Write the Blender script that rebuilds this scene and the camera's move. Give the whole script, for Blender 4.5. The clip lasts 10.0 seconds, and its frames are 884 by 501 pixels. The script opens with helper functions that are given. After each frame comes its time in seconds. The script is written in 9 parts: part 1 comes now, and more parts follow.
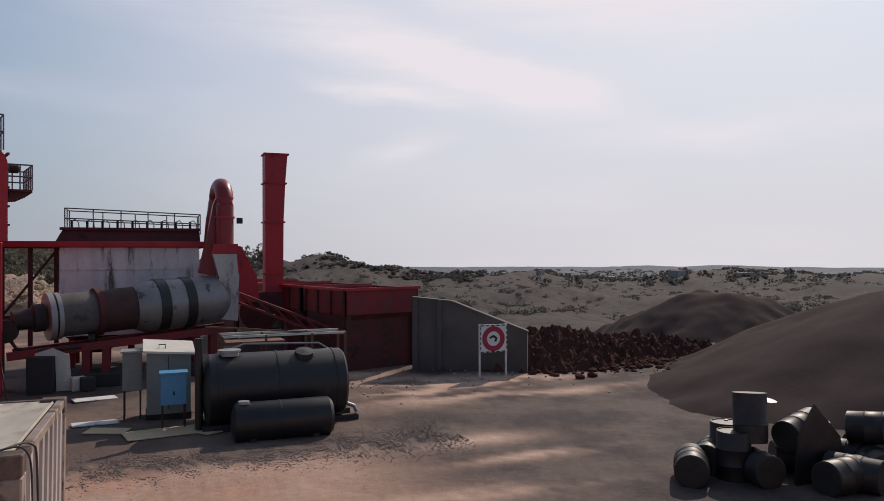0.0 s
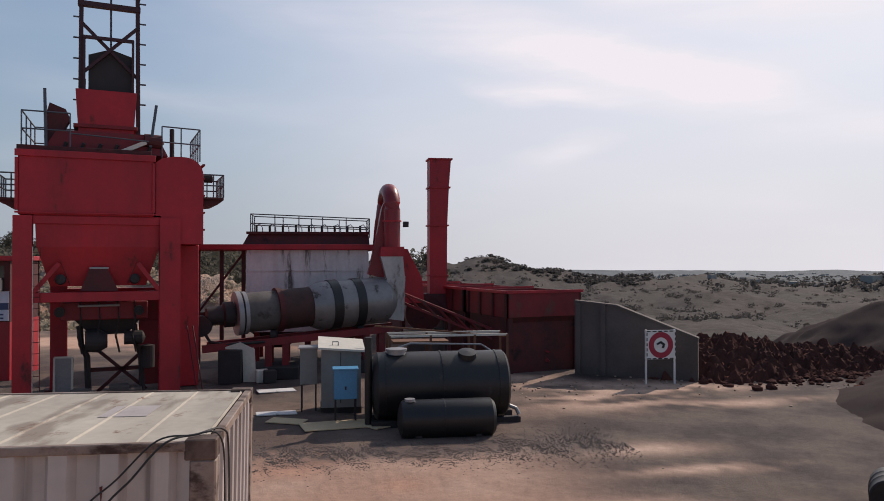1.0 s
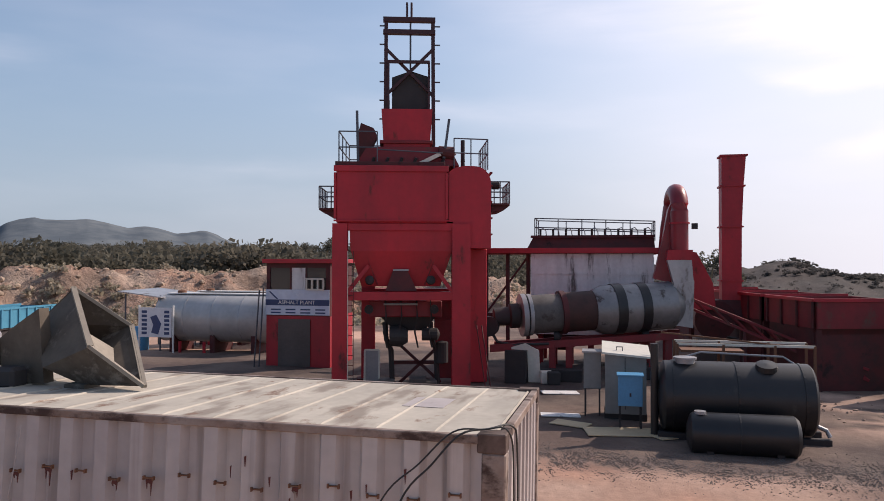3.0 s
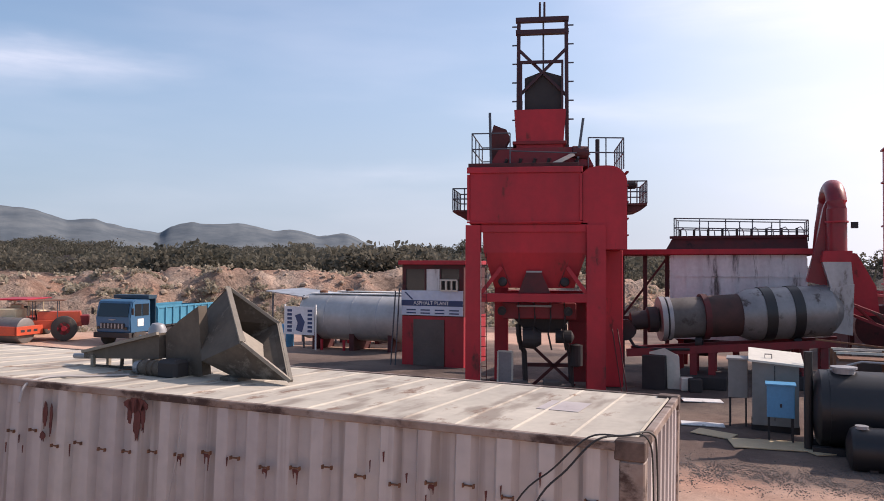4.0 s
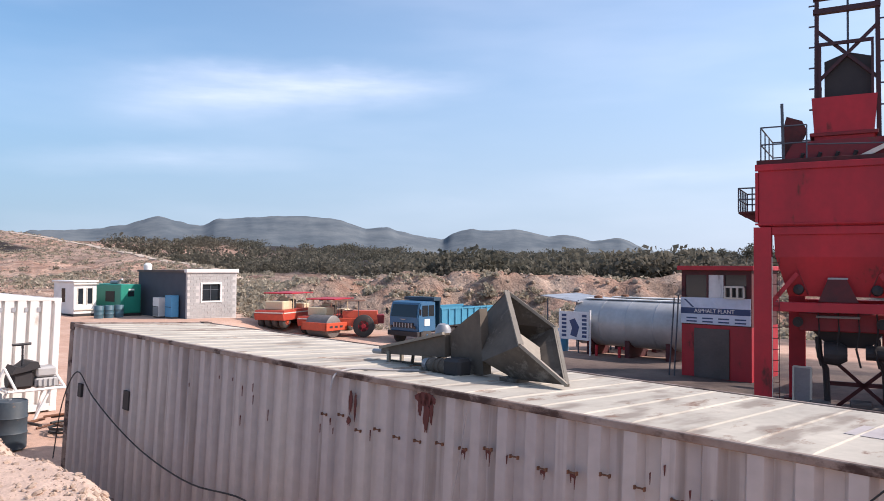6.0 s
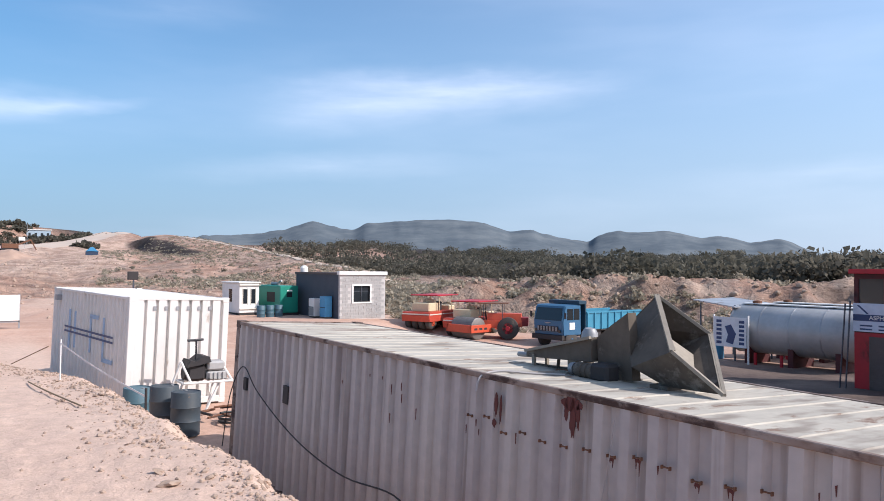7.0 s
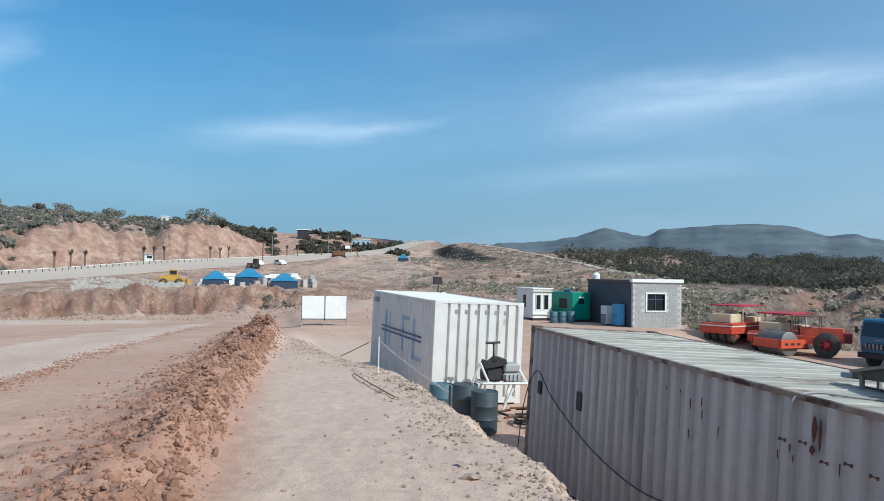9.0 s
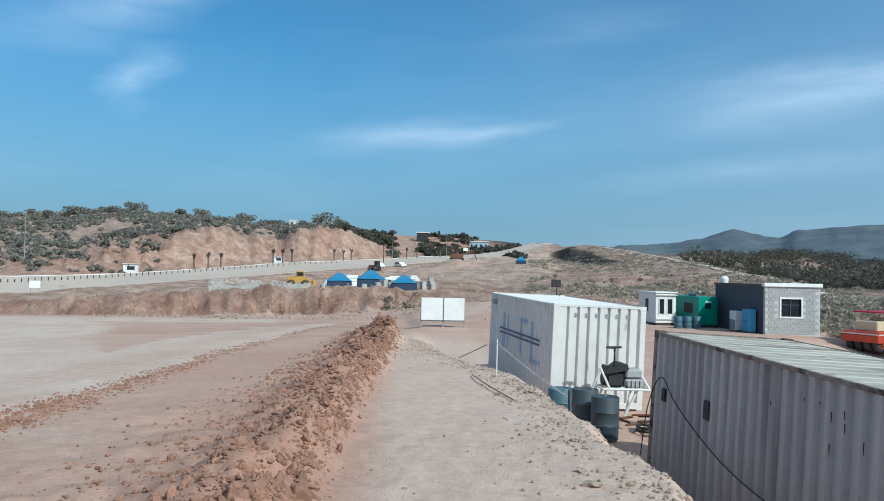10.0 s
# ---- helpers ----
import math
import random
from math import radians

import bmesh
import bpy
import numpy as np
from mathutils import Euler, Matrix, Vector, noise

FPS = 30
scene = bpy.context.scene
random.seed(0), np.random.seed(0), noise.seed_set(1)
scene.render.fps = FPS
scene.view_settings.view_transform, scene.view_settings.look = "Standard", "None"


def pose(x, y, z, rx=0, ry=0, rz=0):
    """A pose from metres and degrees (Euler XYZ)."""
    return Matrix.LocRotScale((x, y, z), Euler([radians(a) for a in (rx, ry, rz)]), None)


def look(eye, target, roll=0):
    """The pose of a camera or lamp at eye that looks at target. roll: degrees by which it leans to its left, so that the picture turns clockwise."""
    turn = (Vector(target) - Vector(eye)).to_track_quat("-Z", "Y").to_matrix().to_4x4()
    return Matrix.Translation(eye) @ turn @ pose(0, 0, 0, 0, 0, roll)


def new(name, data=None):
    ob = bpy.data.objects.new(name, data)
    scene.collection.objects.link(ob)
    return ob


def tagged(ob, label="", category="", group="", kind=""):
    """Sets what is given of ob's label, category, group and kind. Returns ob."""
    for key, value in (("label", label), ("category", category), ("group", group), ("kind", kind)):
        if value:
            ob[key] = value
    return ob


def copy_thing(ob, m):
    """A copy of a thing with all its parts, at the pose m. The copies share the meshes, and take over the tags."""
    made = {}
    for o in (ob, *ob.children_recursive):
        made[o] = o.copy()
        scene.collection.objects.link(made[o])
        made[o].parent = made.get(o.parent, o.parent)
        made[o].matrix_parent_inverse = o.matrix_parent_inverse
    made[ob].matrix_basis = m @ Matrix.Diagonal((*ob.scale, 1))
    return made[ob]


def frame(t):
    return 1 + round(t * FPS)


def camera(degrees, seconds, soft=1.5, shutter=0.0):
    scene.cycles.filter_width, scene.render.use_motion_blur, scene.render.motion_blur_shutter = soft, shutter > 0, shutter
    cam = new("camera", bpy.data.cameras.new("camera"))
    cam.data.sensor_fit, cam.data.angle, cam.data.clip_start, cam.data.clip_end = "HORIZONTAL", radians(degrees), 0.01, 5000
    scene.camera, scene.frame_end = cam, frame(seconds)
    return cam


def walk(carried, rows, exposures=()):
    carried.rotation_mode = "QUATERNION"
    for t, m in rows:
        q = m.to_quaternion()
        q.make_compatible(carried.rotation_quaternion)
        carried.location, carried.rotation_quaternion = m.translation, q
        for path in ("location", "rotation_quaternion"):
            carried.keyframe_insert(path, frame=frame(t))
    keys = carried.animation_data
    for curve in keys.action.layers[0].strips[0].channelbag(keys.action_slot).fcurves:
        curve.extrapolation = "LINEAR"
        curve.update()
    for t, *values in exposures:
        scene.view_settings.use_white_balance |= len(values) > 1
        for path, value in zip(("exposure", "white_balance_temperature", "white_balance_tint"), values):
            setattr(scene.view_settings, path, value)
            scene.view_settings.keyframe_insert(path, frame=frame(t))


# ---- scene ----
# exposure and white balance: seconds, stops, kelvin, tint
EXPOSURES = [(0.0, -0.36, 7200, 19), (1.0, -0.24, 7200, 19), (2.5, 0.04, 7200, 21), (4.5, 0.53, 7100, 24), (5.5, 0.63, 6850, 21), (7.5, 0.43, 6180, 13), (8.5, 0.22, 5920, 4), (10.0, 0.02, 5550, -4)]
# camera and walk
cam = camera(62.14, 10.0, soft=0.42, shutter=0.08)
EYE = Vector((0.595, -4.536, 3.648))
# seconds, turn to the left, tilt up, lean
PATH = [
    (0.0, -21.96, 0.44, -0.23),
    (0.5, -15.65, 0.60, -0.10),
    (1.0, -9.39, 0.68, -0.09),
    (1.5, -3.86, 0.75, -0.03),
    (2.0, 1.54, 0.81, 0.05),
    (2.5, 6.97, 0.88, 0.06),
    (4.0, 22.74, 1.05, 0.16),
    (4.5, 27.49, 1.12, 0.18),
    (5.0, 32.58, 1.19, 0.20),
    (5.5, 38.25, 1.28, 0.29),
    (7.0, 55.08, 1.48, 0.47),
    (7.5, 60.94, 1.58, 0.58),
    (8.0, 66.91, 1.66, 0.77),
    (8.5, 72.75, 1.70, 0.92),
    (9.0, 77.57, 1.73, 1.00),
    (9.5, 82.34, 1.74, 1.15),
    (10.0, 86.75, 1.74, 1.24),
]


def stand(turn, tilt, lean):
    a, p = radians(turn), radians(tilt)
    flat = Vector((-math.sin(a), math.cos(a), 0))
    eye = EYE + flat * 0.055
    return look(eye, eye + flat * math.cos(p) + Vector((0, 0, math.sin(p))), lean)


walk(cam, [(t, stand(a, p, l)) for t, a, p, l in PATH], exposures=EXPOSURES)

# ---- world and sun ----
SUN_AZ, SUN_EL = 50.0, 38.0
world = bpy.data.worlds.new("sky")
scene.world = world
world.use_nodes = True
wn, wl = world.node_tree.nodes, world.node_tree.links
wn.clear()
sky = wn.new("ShaderNodeTexSky")
sky.sky_type, sky.sun_disc = "NISHITA", False
sky.sun_elevation, sky.sun_rotation = radians(SUN_EL), radians(SUN_AZ)
sky.altitude, sky.air_density, sky.dust_density, sky.ozone_density = 500, 1.0, 1.6, 2.0
w_co = wn.new("ShaderNodeTexCoord")
w_sep = wn.new("ShaderNodeSeparateXYZ")
wl.new(w_co.outputs["Generated"], w_sep.inputs[0])
w_up = wn.new("ShaderNodeMath"); w_up.operation = "MAXIMUM"; w_up.inputs[1].default_value = 0.0
wl.new(w_sep.outputs["Z"], w_up.inputs[0])


def sky_math(op, p, q=None, clamp=False):
    nd = wn.new("ShaderNodeMath")
    nd.operation, nd.use_clamp = op, clamp
    for sock, v in zip(nd.inputs, (p, q)):
        if isinstance(v, (int, float)):
            sock.default_value = v
        elif v is not None:
            wl.new(v, sock)
    return nd.outputs[0]


# bearing and height in the sky, in degrees, ruffled by a little noise
w_az = sky_math("MULTIPLY", sky_math("ARCTAN2", w_sep.outputs["X"], w_sep.outputs["Y"]), 180 / math.pi)
w_el = sky_math("MULTIPLY", sky_math("ARCSINE", w_sep.outputs["Z"]), 180 / math.pi)
w_flat = wn.new("ShaderNodeCombineXYZ")
wl.new(w_az, w_flat.inputs[0])
wl.new(w_el, w_flat.inputs[1])


def sky_noise(scale, stretch, detail, rough, turn=0.0):
    mp = wn.new("ShaderNodeMapping")
    mp.inputs["Scale"].default_value, mp.inputs["Rotation"].default_value = stretch, (0, 0, radians(turn))
    wl.new(w_flat.outputs[0], mp.inputs[0])
    nz = wn.new("ShaderNodeTexNoise")
    nz.inputs["Scale"].default_value, nz.inputs["Detail"].default_value, nz.inputs["Roughness"].default_value = scale, detail, rough
    wl.new(mp.outputs[0], nz.inputs["Vector"])
    return nz


w_ruffle = wn.new("ShaderNodeVectorMath"); w_ruffle.operation = "MULTIPLY_ADD"
wl.new(sky_noise(1.0, (0.10, 0.28, 1), 4, 0.55).outputs["Color"], w_ruffle.inputs[0])
w_ruffle.inputs[1].default_value = (7.0, 2.6, 0)
wl.new(w_flat.outputs[0], w_ruffle.inputs[2])
# wisps of thin cloud: bearing, height, half length, half width, slant, thickness
WISPS = [
    (-86.0, 11.8, 11, 1.6, 6, 0.4), (-79.0, 12.6, 7, 0.7, 7, 0.25),
    (-51.5, 15.0, 17, 2.3, 2, 0.36), (-59.0, 13.8, 9, 2.6, 9, 0.26), (-46.0, 15.6, 11, 1.1, 1, 0.24), (-61.0, 9.0, 14, 1.6, 4, 0.2),
    (-105.8, 14.9, 4.0, 2.4, 40, 0.5), (-107.5, 19.5, 10, 2.8, 22, 0.42), (-73.0, 19.5, 10, 1.4, 5, 0.12),
    (24.0, 16.4, 22, 3.8, -15, 0.5), (31.0, 15.0, 14, 2.0, -17, 0.4), (20.2, 14.0, 8, 1.3, -8, 0.45), (22.3, 9.8, 5, 1.3, 12, 0.22),
    (36.0, 22.5, 20, 6.0, -8, 0.75), (46.0, 10.4, 15, 1.9, 3, 0.2), (2.0, 19.5, 14, 3.0, -10, 0.2), (-8.0, 13.0, 13, 1.8, -4, 0.16), (-22.0, 8.5, 16, 1.4, 2, 0.12),
]
w_cloud = None
for w_a, w_e, w_l, w_w, w_t, w_k in WISPS:
    mp = wn.new("ShaderNodeMapping")
    mp.vector_type = "TEXTURE"
    mp.inputs["Location"].default_value, mp.inputs["Rotation"].default_value, mp.inputs["Scale"].default_value = (w_a, w_e, 0), (0, 0, radians(w_t)), (w_l, w_w, 1)
    wl.new(w_ruffle.outputs[0], mp.inputs[0])
    gr = wn.new("ShaderNodeTexGradient")
    gr.gradient_type = "SPHERICAL"
    wl.new(mp.outputs[0], gr.inputs[0])
    one = sky_math("MULTIPLY", sky_math("POWER", gr.outputs["Fac"], 1.3), 0.62 * w_k)
    w_cloud = one if w_cloud is None else sky_math("ADD", w_cloud, one)
# drawn-out fibres break the wisps up
w_fib = wn.new("ShaderNodeMapRange")
w_fib.inputs["From Min"].default_value, w_fib.inputs["From Max"].default_value = 0.3, 0.68
w_fib.inputs["To Min"].default_value, w_fib.inputs["To Max"].default_value = 0.55, 1.45
wl.new(sky_noise(1.0, (0.07, 0.55, 1), 6, 0.6, -5).outputs[0], w_fib.inputs[0])
w_r = sky_math("MULTIPLY", w_cloud, w_fib.outputs[0])
# faint uneven veil everywhere
w_veil = wn.new("ShaderNodeMapRange")
w_veil.interpolation_type = "SMOOTHSTEP"
w_veil.inputs["From Min"].default_value, w_veil.inputs["From Max"].default_value, w_veil.inputs["To Max"].default_value = 0.42, 0.75, 0.07
wl.new(sky_noise(1.0, (0.035, 0.16, 1), 4, 0.5, 3).outputs[0], w_veil.inputs[0])
w_r = sky_math("ADD", w_r, w_veil.outputs[0])
# the veil thickens towards the sun's side of the sky
w_dot = wn.new("ShaderNodeVectorMath"); w_dot.operation = "DOT_PRODUCT"
w_dot.inputs[1].default_value = (math.sin(radians(SUN_AZ)), math.cos(radians(SUN_AZ)), 0.25)
wl.new(w_co.outputs["Generated"], w_dot.inputs[0])
w_side = wn.new("ShaderNodeMapRange")
w_side.inputs["From Min"].default_value, w_side.inputs["From Max"].default_value, w_side.inputs["To Max"].default_value = -0.75, 0.75, 0.25
wl.new(w_dot.outputs["Value"], w_side.inputs[0])
w_glow = wn.new("ShaderNodeMapRange")
w_glow.interpolation_type = "SMOOTHSTEP"
w_glow.inputs["From Min"].default_value, w_glow.inputs["From Max"].default_value, w_glow.inputs["To Max"].default_value = 0.42, 1.02, 0.5
wl.new(w_dot.outputs["Value"], w_glow.inputs[0])
w_both = wn.new("ShaderNodeMath"); w_both.operation = "ADD"
wl.new(w_side.outputs[0], w_both.inputs[0])
wl.new(w_glow.outputs[0], w_both.inputs[1])
w_gain = wn.new("ShaderNodeMath"); w_gain.operation = "MULTIPLY_ADD"
w_gain.inputs[1].default_value, w_gain.inputs[2].default_value = 1.2, 0.9
wl.new(w_side.outputs[0], w_gain.inputs[0])
w_wisp = wn.new("ShaderNodeMath"); w_wisp.operation = "MULTIPLY"
wl.new(w_r, w_wisp.inputs[0])
wl.new(w_gain.outputs[0], w_wisp.inputs[1])
w_sum = wn.new("ShaderNodeMath"); w_sum.operation = "ADD"; w_sum.use_clamp = True
wl.new(w_wisp.outputs[0], w_sum.inputs[0])
wl.new(w_both.outputs[0], w_sum.inputs[1])
# pale haze low over the horizon
w_hz = wn.new("ShaderNodeMapRange")
w_hz.interpolation_type = "SMOOTHSTEP"
w_hz.inputs["From Min"].default_value, w_hz.inputs["From Max"].default_value = 0.0, 0.36
w_hz.inputs["To Min"].default_value, w_hz.inputs["To Max"].default_value = 0.85, 0.0
wl.new(w_up.outputs[0], w_hz.inputs[0])
w_mix = wn.new("ShaderNodeMix"); w_mix.data_type = "RGBA"
wl.new(w_sum.outputs[0], w_mix.inputs["Factor"])
w_tint = wn.new("ShaderNodeMix"); w_tint.data_type = "RGBA"; w_tint.blend_type = "MULTIPLY"; w_tint.inputs["Factor"].default_value = 1.0
wl.new(sky.outputs[0], w_tint.inputs["A"])
w_tint.inputs["B"].default_value = (0.67, 1.18, 1.33, 1)
w_low = wn.new("ShaderNodeMix"); w_low.data_type = "RGBA"
wl.new(w_hz.outputs[0], w_low.inputs["Factor"])
wl.new(w_tint.outputs["Result"], w_low.inputs["A"])
w_low.inputs["B"].default_value = (2.7, 3.8, 5.1, 1)
wl.new(w_low.outputs["Result"], w_mix.inputs["A"])
w_mix.inputs["B"].default_value = (10.6, 11.2, 12.5, 1)
w_bg = wn.new("ShaderNodeBackground")
w_bg.inputs["Strength"].default_value = 0.09
wl.new(w_mix.outputs["Result"], w_bg.inputs["Color"])
w_out = wn.new("ShaderNodeOutputWorld")
wl.new(w_bg.outputs[0], w_out.inputs["Surface"])

sun = new("sun", bpy.data.lights.new("sun", "SUN"))
sun.data.energy, sun.data.angle, sun.data.color = 3.6, radians(0.6), (1.0, 0.94, 0.85)
_sd = Vector((math.sin(radians(SUN_AZ)) * math.cos(radians(SUN_EL)), math.cos(radians(SUN_AZ)) * math.cos(radians(SUN_EL)), math.sin(radians(SUN_EL))))
sun.matrix_world = look(_sd * 300, (0, 0, 0))


# ---- materials ----
def mat(name, color, rough=0.6, metal=0.0, alt=None, scale=2.0, amount=0.5, fine=25.0, bump=0.05, streak=None, stain=None, stain_scale=1.2, stain_at=0.6, stretch=(1, 1, 1), coat=0.0, stain_soft=0.12, piece=0.0, sheen=None):
    """A surface with two scales of variation: broad patches towards alt, fine grain with relief, and stains of a second colour."""
    m = bpy.data.materials.new(name)
    m.use_nodes = True
    n, l = m.node_tree.nodes, m.node_tree.links
    b = n["Principled BSDF"]
    co = n.new("ShaderNodeTexCoord")
    mp = n.new("ShaderNodeMapping")
    mp.inputs["Scale"].default_value = stretch
    l.new(co.outputs["Object"], mp.inputs[0])
    alt = alt or tuple(c * 0.72 for c in color)
    n1 = n.new("ShaderNodeTexNoise")
    n1.inputs["Scale"].default_value, n1.inputs["Detail"].default_value, n1.inputs["Roughness"].default_value = scale, 6, 0.6
    l.new(mp.outputs[0], n1.inputs["Vector"])
    r1 = n.new("ShaderNodeMapRange")
    r1.inputs["From Min"].default_value, r1.inputs["From Max"].default_value, r1.inputs["To Max"].default_value = 0.35, 0.68, amount
    l.new(n1.outputs[0], r1.inputs[0])
    mx = n.new("ShaderNodeMix"); mx.data_type = "RGBA"
    l.new(r1.outputs[0], mx.inputs["Factor"])
    mx.inputs["A"].default_value, mx.inputs["B"].default_value = (*color, 1), (*alt, 1)
    last = mx.outputs["Result"]
    n2 = n.new("ShaderNodeTexNoise")
    n2.inputs["Scale"].default_value, n2.inputs["Detail"].default_value = fine, 4
    l.new(co.outputs["Object"], n2.inputs["Vector"])
    hs = n.new("ShaderNodeMapRange")
    hs.inputs["To Min"].default_value, hs.inputs["To Max"].default_value = 0.86, 1.14
    l.new(n2.outputs[0], hs.inputs[0])
    ml = n.new("ShaderNodeMix"); ml.data_type = "RGBA"; ml.blend_type = "MULTIPLY"; ml.inputs["Factor"].default_value = 1.0
    l.new(last, ml.inputs["A"])
    l.new(hs.outputs[0], ml.inputs["B"])
    last = ml.outputs["Result"]
    if streak:
        # run-off lines down the face
        n4 = n.new("ShaderNodeTexNoise")
        n4.inputs["Scale"].default_value, n4.inputs["Detail"].default_value = 1.0, 5
        mp4 = n.new("ShaderNodeMapping")
        mp4.inputs["Scale"].default_value = streak[1]
        l.new(co.outputs["Object"], mp4.inputs[0])
        l.new(mp4.outputs[0], n4.inputs["Vector"])
        r4 = n.new("ShaderNodeMapRange"); r4.interpolation_type = "SMOOTHSTEP"
        r4.inputs["From Min"].default_value, r4.inputs["From Max"].default_value, r4.inputs["To Max"].default_value = streak[2], streak[2] + 0.14, streak[3]
        l.new(n4.outputs[0], r4.inputs[0])
        m4 = n.new("ShaderNodeMix"); m4.data_type = "RGBA"
        l.new(r4.outputs[0], m4.inputs["Factor"])
        l.new(last, m4.inputs["A"])
        m4.inputs["B"].default_value = (*streak[0], 1)
        last = m4.outputs["Result"]
    rough_out = None
    if stain:
        n3 = n.new("ShaderNodeTexNoise")
        n3.inputs["Scale"].default_value, n3.inputs["Detail"].default_value, n3.inputs["Roughness"].default_value = stain_scale, 9, 0.66
        l.new(mp.outputs[0], n3.inputs["Vector"])
        r3 = n.new("ShaderNodeMapRange"); r3.interpolation_type = "SMOOTHSTEP"
        r3.inputs["From Min"].default_value, r3.inputs["From Max"].default_value = stain_at, stain_at + stain_soft
        l.new(n3.outputs[0], r3.inputs[0])
        m3 = n.new("ShaderNodeMix"); m3.data_type = "RGBA"
        l.new(r3.outputs[0], m3.inputs["Factor"])
        l.new(last, m3.inputs["A"])
        m3.inputs["B"].default_value = (*stain, 1)
        last = m3.outputs["Result"]
        rr = n.new("ShaderNodeMapRange")
        rr.inputs["To Min"].default_value, rr.inputs["To Max"].default_value = rough, min(1.0, rough + 0.3)
        l.new(r3.outputs[0], rr.inputs[0])
        rough_out = rr.outputs[0]
    if piece:
        oi = n.new("ShaderNodeObjectInfo")
        pr = n.new("ShaderNodeMapRange")
        pr.inputs["To Min"].default_value, pr.inputs["To Max"].default_value = 1 - piece, 1 + piece
        l.new(oi.outputs["Random"], pr.inputs[0])
        pm = n.new("ShaderNodeMix"); pm.data_type = "RGBA"; pm.blend_type = "MULTIPLY"; pm.inputs["Factor"].default_value = 1.0
        l.new(last, pm.inputs["A"])
        l.new(pr.outputs[0], pm.inputs["B"])
        last = pm.outputs["Result"]
    l.new(last, b.inputs["Base Color"])
    b.inputs["Roughness"].default_value, b.inputs["Metallic"].default_value = rough, metal
    if rough_out:
        l.new(rough_out, b.inputs["Roughness"])
    if sheen is not None:
        b.inputs["Specular IOR Level"].default_value = sheen
    if coat:
        b.inputs["Coat Weight"].default_value = coat
    if bump:
        bp = n.new("ShaderNodeBump")
        bp.inputs["Strength"].default_value, bp.inputs["Distance"].default_value = min(1.0, bump * 8), bump
        l.new(n2.outputs[0], bp.inputs["Height"])
        l.new(bp.outputs[0], b.inputs["Normal"])
    return m


RED = mat("red_paint", (0.49, 0.014, 0.028), 0.5, alt=(0.27, 0.011, 0.02), scale=0.7, amount=0.9, fine=6, bump=0.004, stain=(0.10, 0.025, 0.022), stain_scale=1.5, stain_at=0.58, stretch=(1, 1, 0.45))
RED_DUSTY = mat("dusty_red_paint", (0.23, 0.014, 0.02), 0.65, alt=(0.14, 0.017, 0.02), scale=1.3, amount=0.9, fine=8, bump=0.006, stain=(0.11, 0.06, 0.05), stain_scale=1.1, stain_at=0.57, stretch=(1, 1, 0.6))
# RED_DARK: soot stains, with shade put into the dark base colour
RED_DARK = mat("sooty_shaded_red_paint", (0.105, 0.014, 0.016), 0.7, alt=(0.045, 0.015, 0.015), scale=1.8, amount=0.9, fine=10, bump=0.006, stain=(0.03, 0.02, 0.02), stain_at=0.6)
SOOT = mat("sooty_steel", (0.028, 0.025, 0.027), 0.7, 0.1, alt=(0.045, 0.038, 0.037), scale=3, fine=30, bump=0.006, stain=(0.09, 0.055, 0.04), stain_at=0.68)
GREYSTEEL = mat("grey_steel", (0.33, 0.33, 0.34), 0.5, 0.35, scale=2, fine=18, bump=0.003, stain=(0.16, 0.10, 0.07), stain_at=0.66)
SHEET = mat("galvanised_sheet", (0.50, 0.50, 0.51), 0.42, 0.55, alt=(0.30, 0.30, 0.31), scale=1.1, amount=0.8, fine=7, bump=0.004, stain=(0.14, 0.11, 0.09), stain_scale=1.6, stain_at=0.56, stretch=(1, 1, 0.35))
CLAD = mat("weathered_cladding", (0.76, 0.76, 0.75), 0.55, 0.1, alt=(0.54, 0.54, 0.54), scale=0.9, amount=0.9, fine=9, bump=0.004, stain=(0.13, 0.12, 0.11), stain_scale=1.4, stain_at=0.56, stretch=(1.6, 1, 0.25))
TAR = mat("black_tar_paint", (0.013, 0.013, 0.015), 0.42, 0.0, alt=(0.025, 0.024, 0.024), scale=2.2, fine=30, bump=0.006, stain=(0.055, 0.05, 0.047), stain_scale=1.7, stain_at=0.62)
RAIL = mat("galvanised_rail", (0.10, 0.11, 0.13), 0.5, 0.5, scale=4, fine=40, bump=0)
CONCRETE = mat("grey_concrete", (0.13, 0.108, 0.1), 0.9, alt=(0.085, 0.072, 0.066), scale=0.8, amount=0.9, fine=14, bump=0.012, stain=(0.10, 0.085, 0.08), stain_scale=0.9, stain_at=0.58)
WHITE = mat("white_paint", (0.78, 0.77, 0.74), 0.5, alt=(0.70, 0.68, 0.64), scale=0.9, fine=2.2, bump=0.003, stain=(0.42, 0.33, 0.25), stain_scale=1.5, stain_at=0.70, stretch=(1, 1, 0.5))
OFFWHITE = mat("cream_paint", (0.66, 0.63, 0.55), 0.55, scale=2, fine=12, bump=0.003, stain=(0.35, 0.25, 0.18), stain_at=0.68)
BLUE = mat("blue_paint", (0.07, 0.30, 0.52), 0.45, alt=(0.06, 0.24, 0.42), scale=3, fine=20, bump=0.003, stain=(0.12, 0.14, 0.16), stain_at=0.69)
TEAL = mat("truck_blue_paint", (0.03, 0.115, 0.225), 0.4, alt=(0.035, 0.125, 0.205), scale=2, fine=16, bump=0.003, stain=(0.22, 0.19, 0.16), stain_at=0.66)
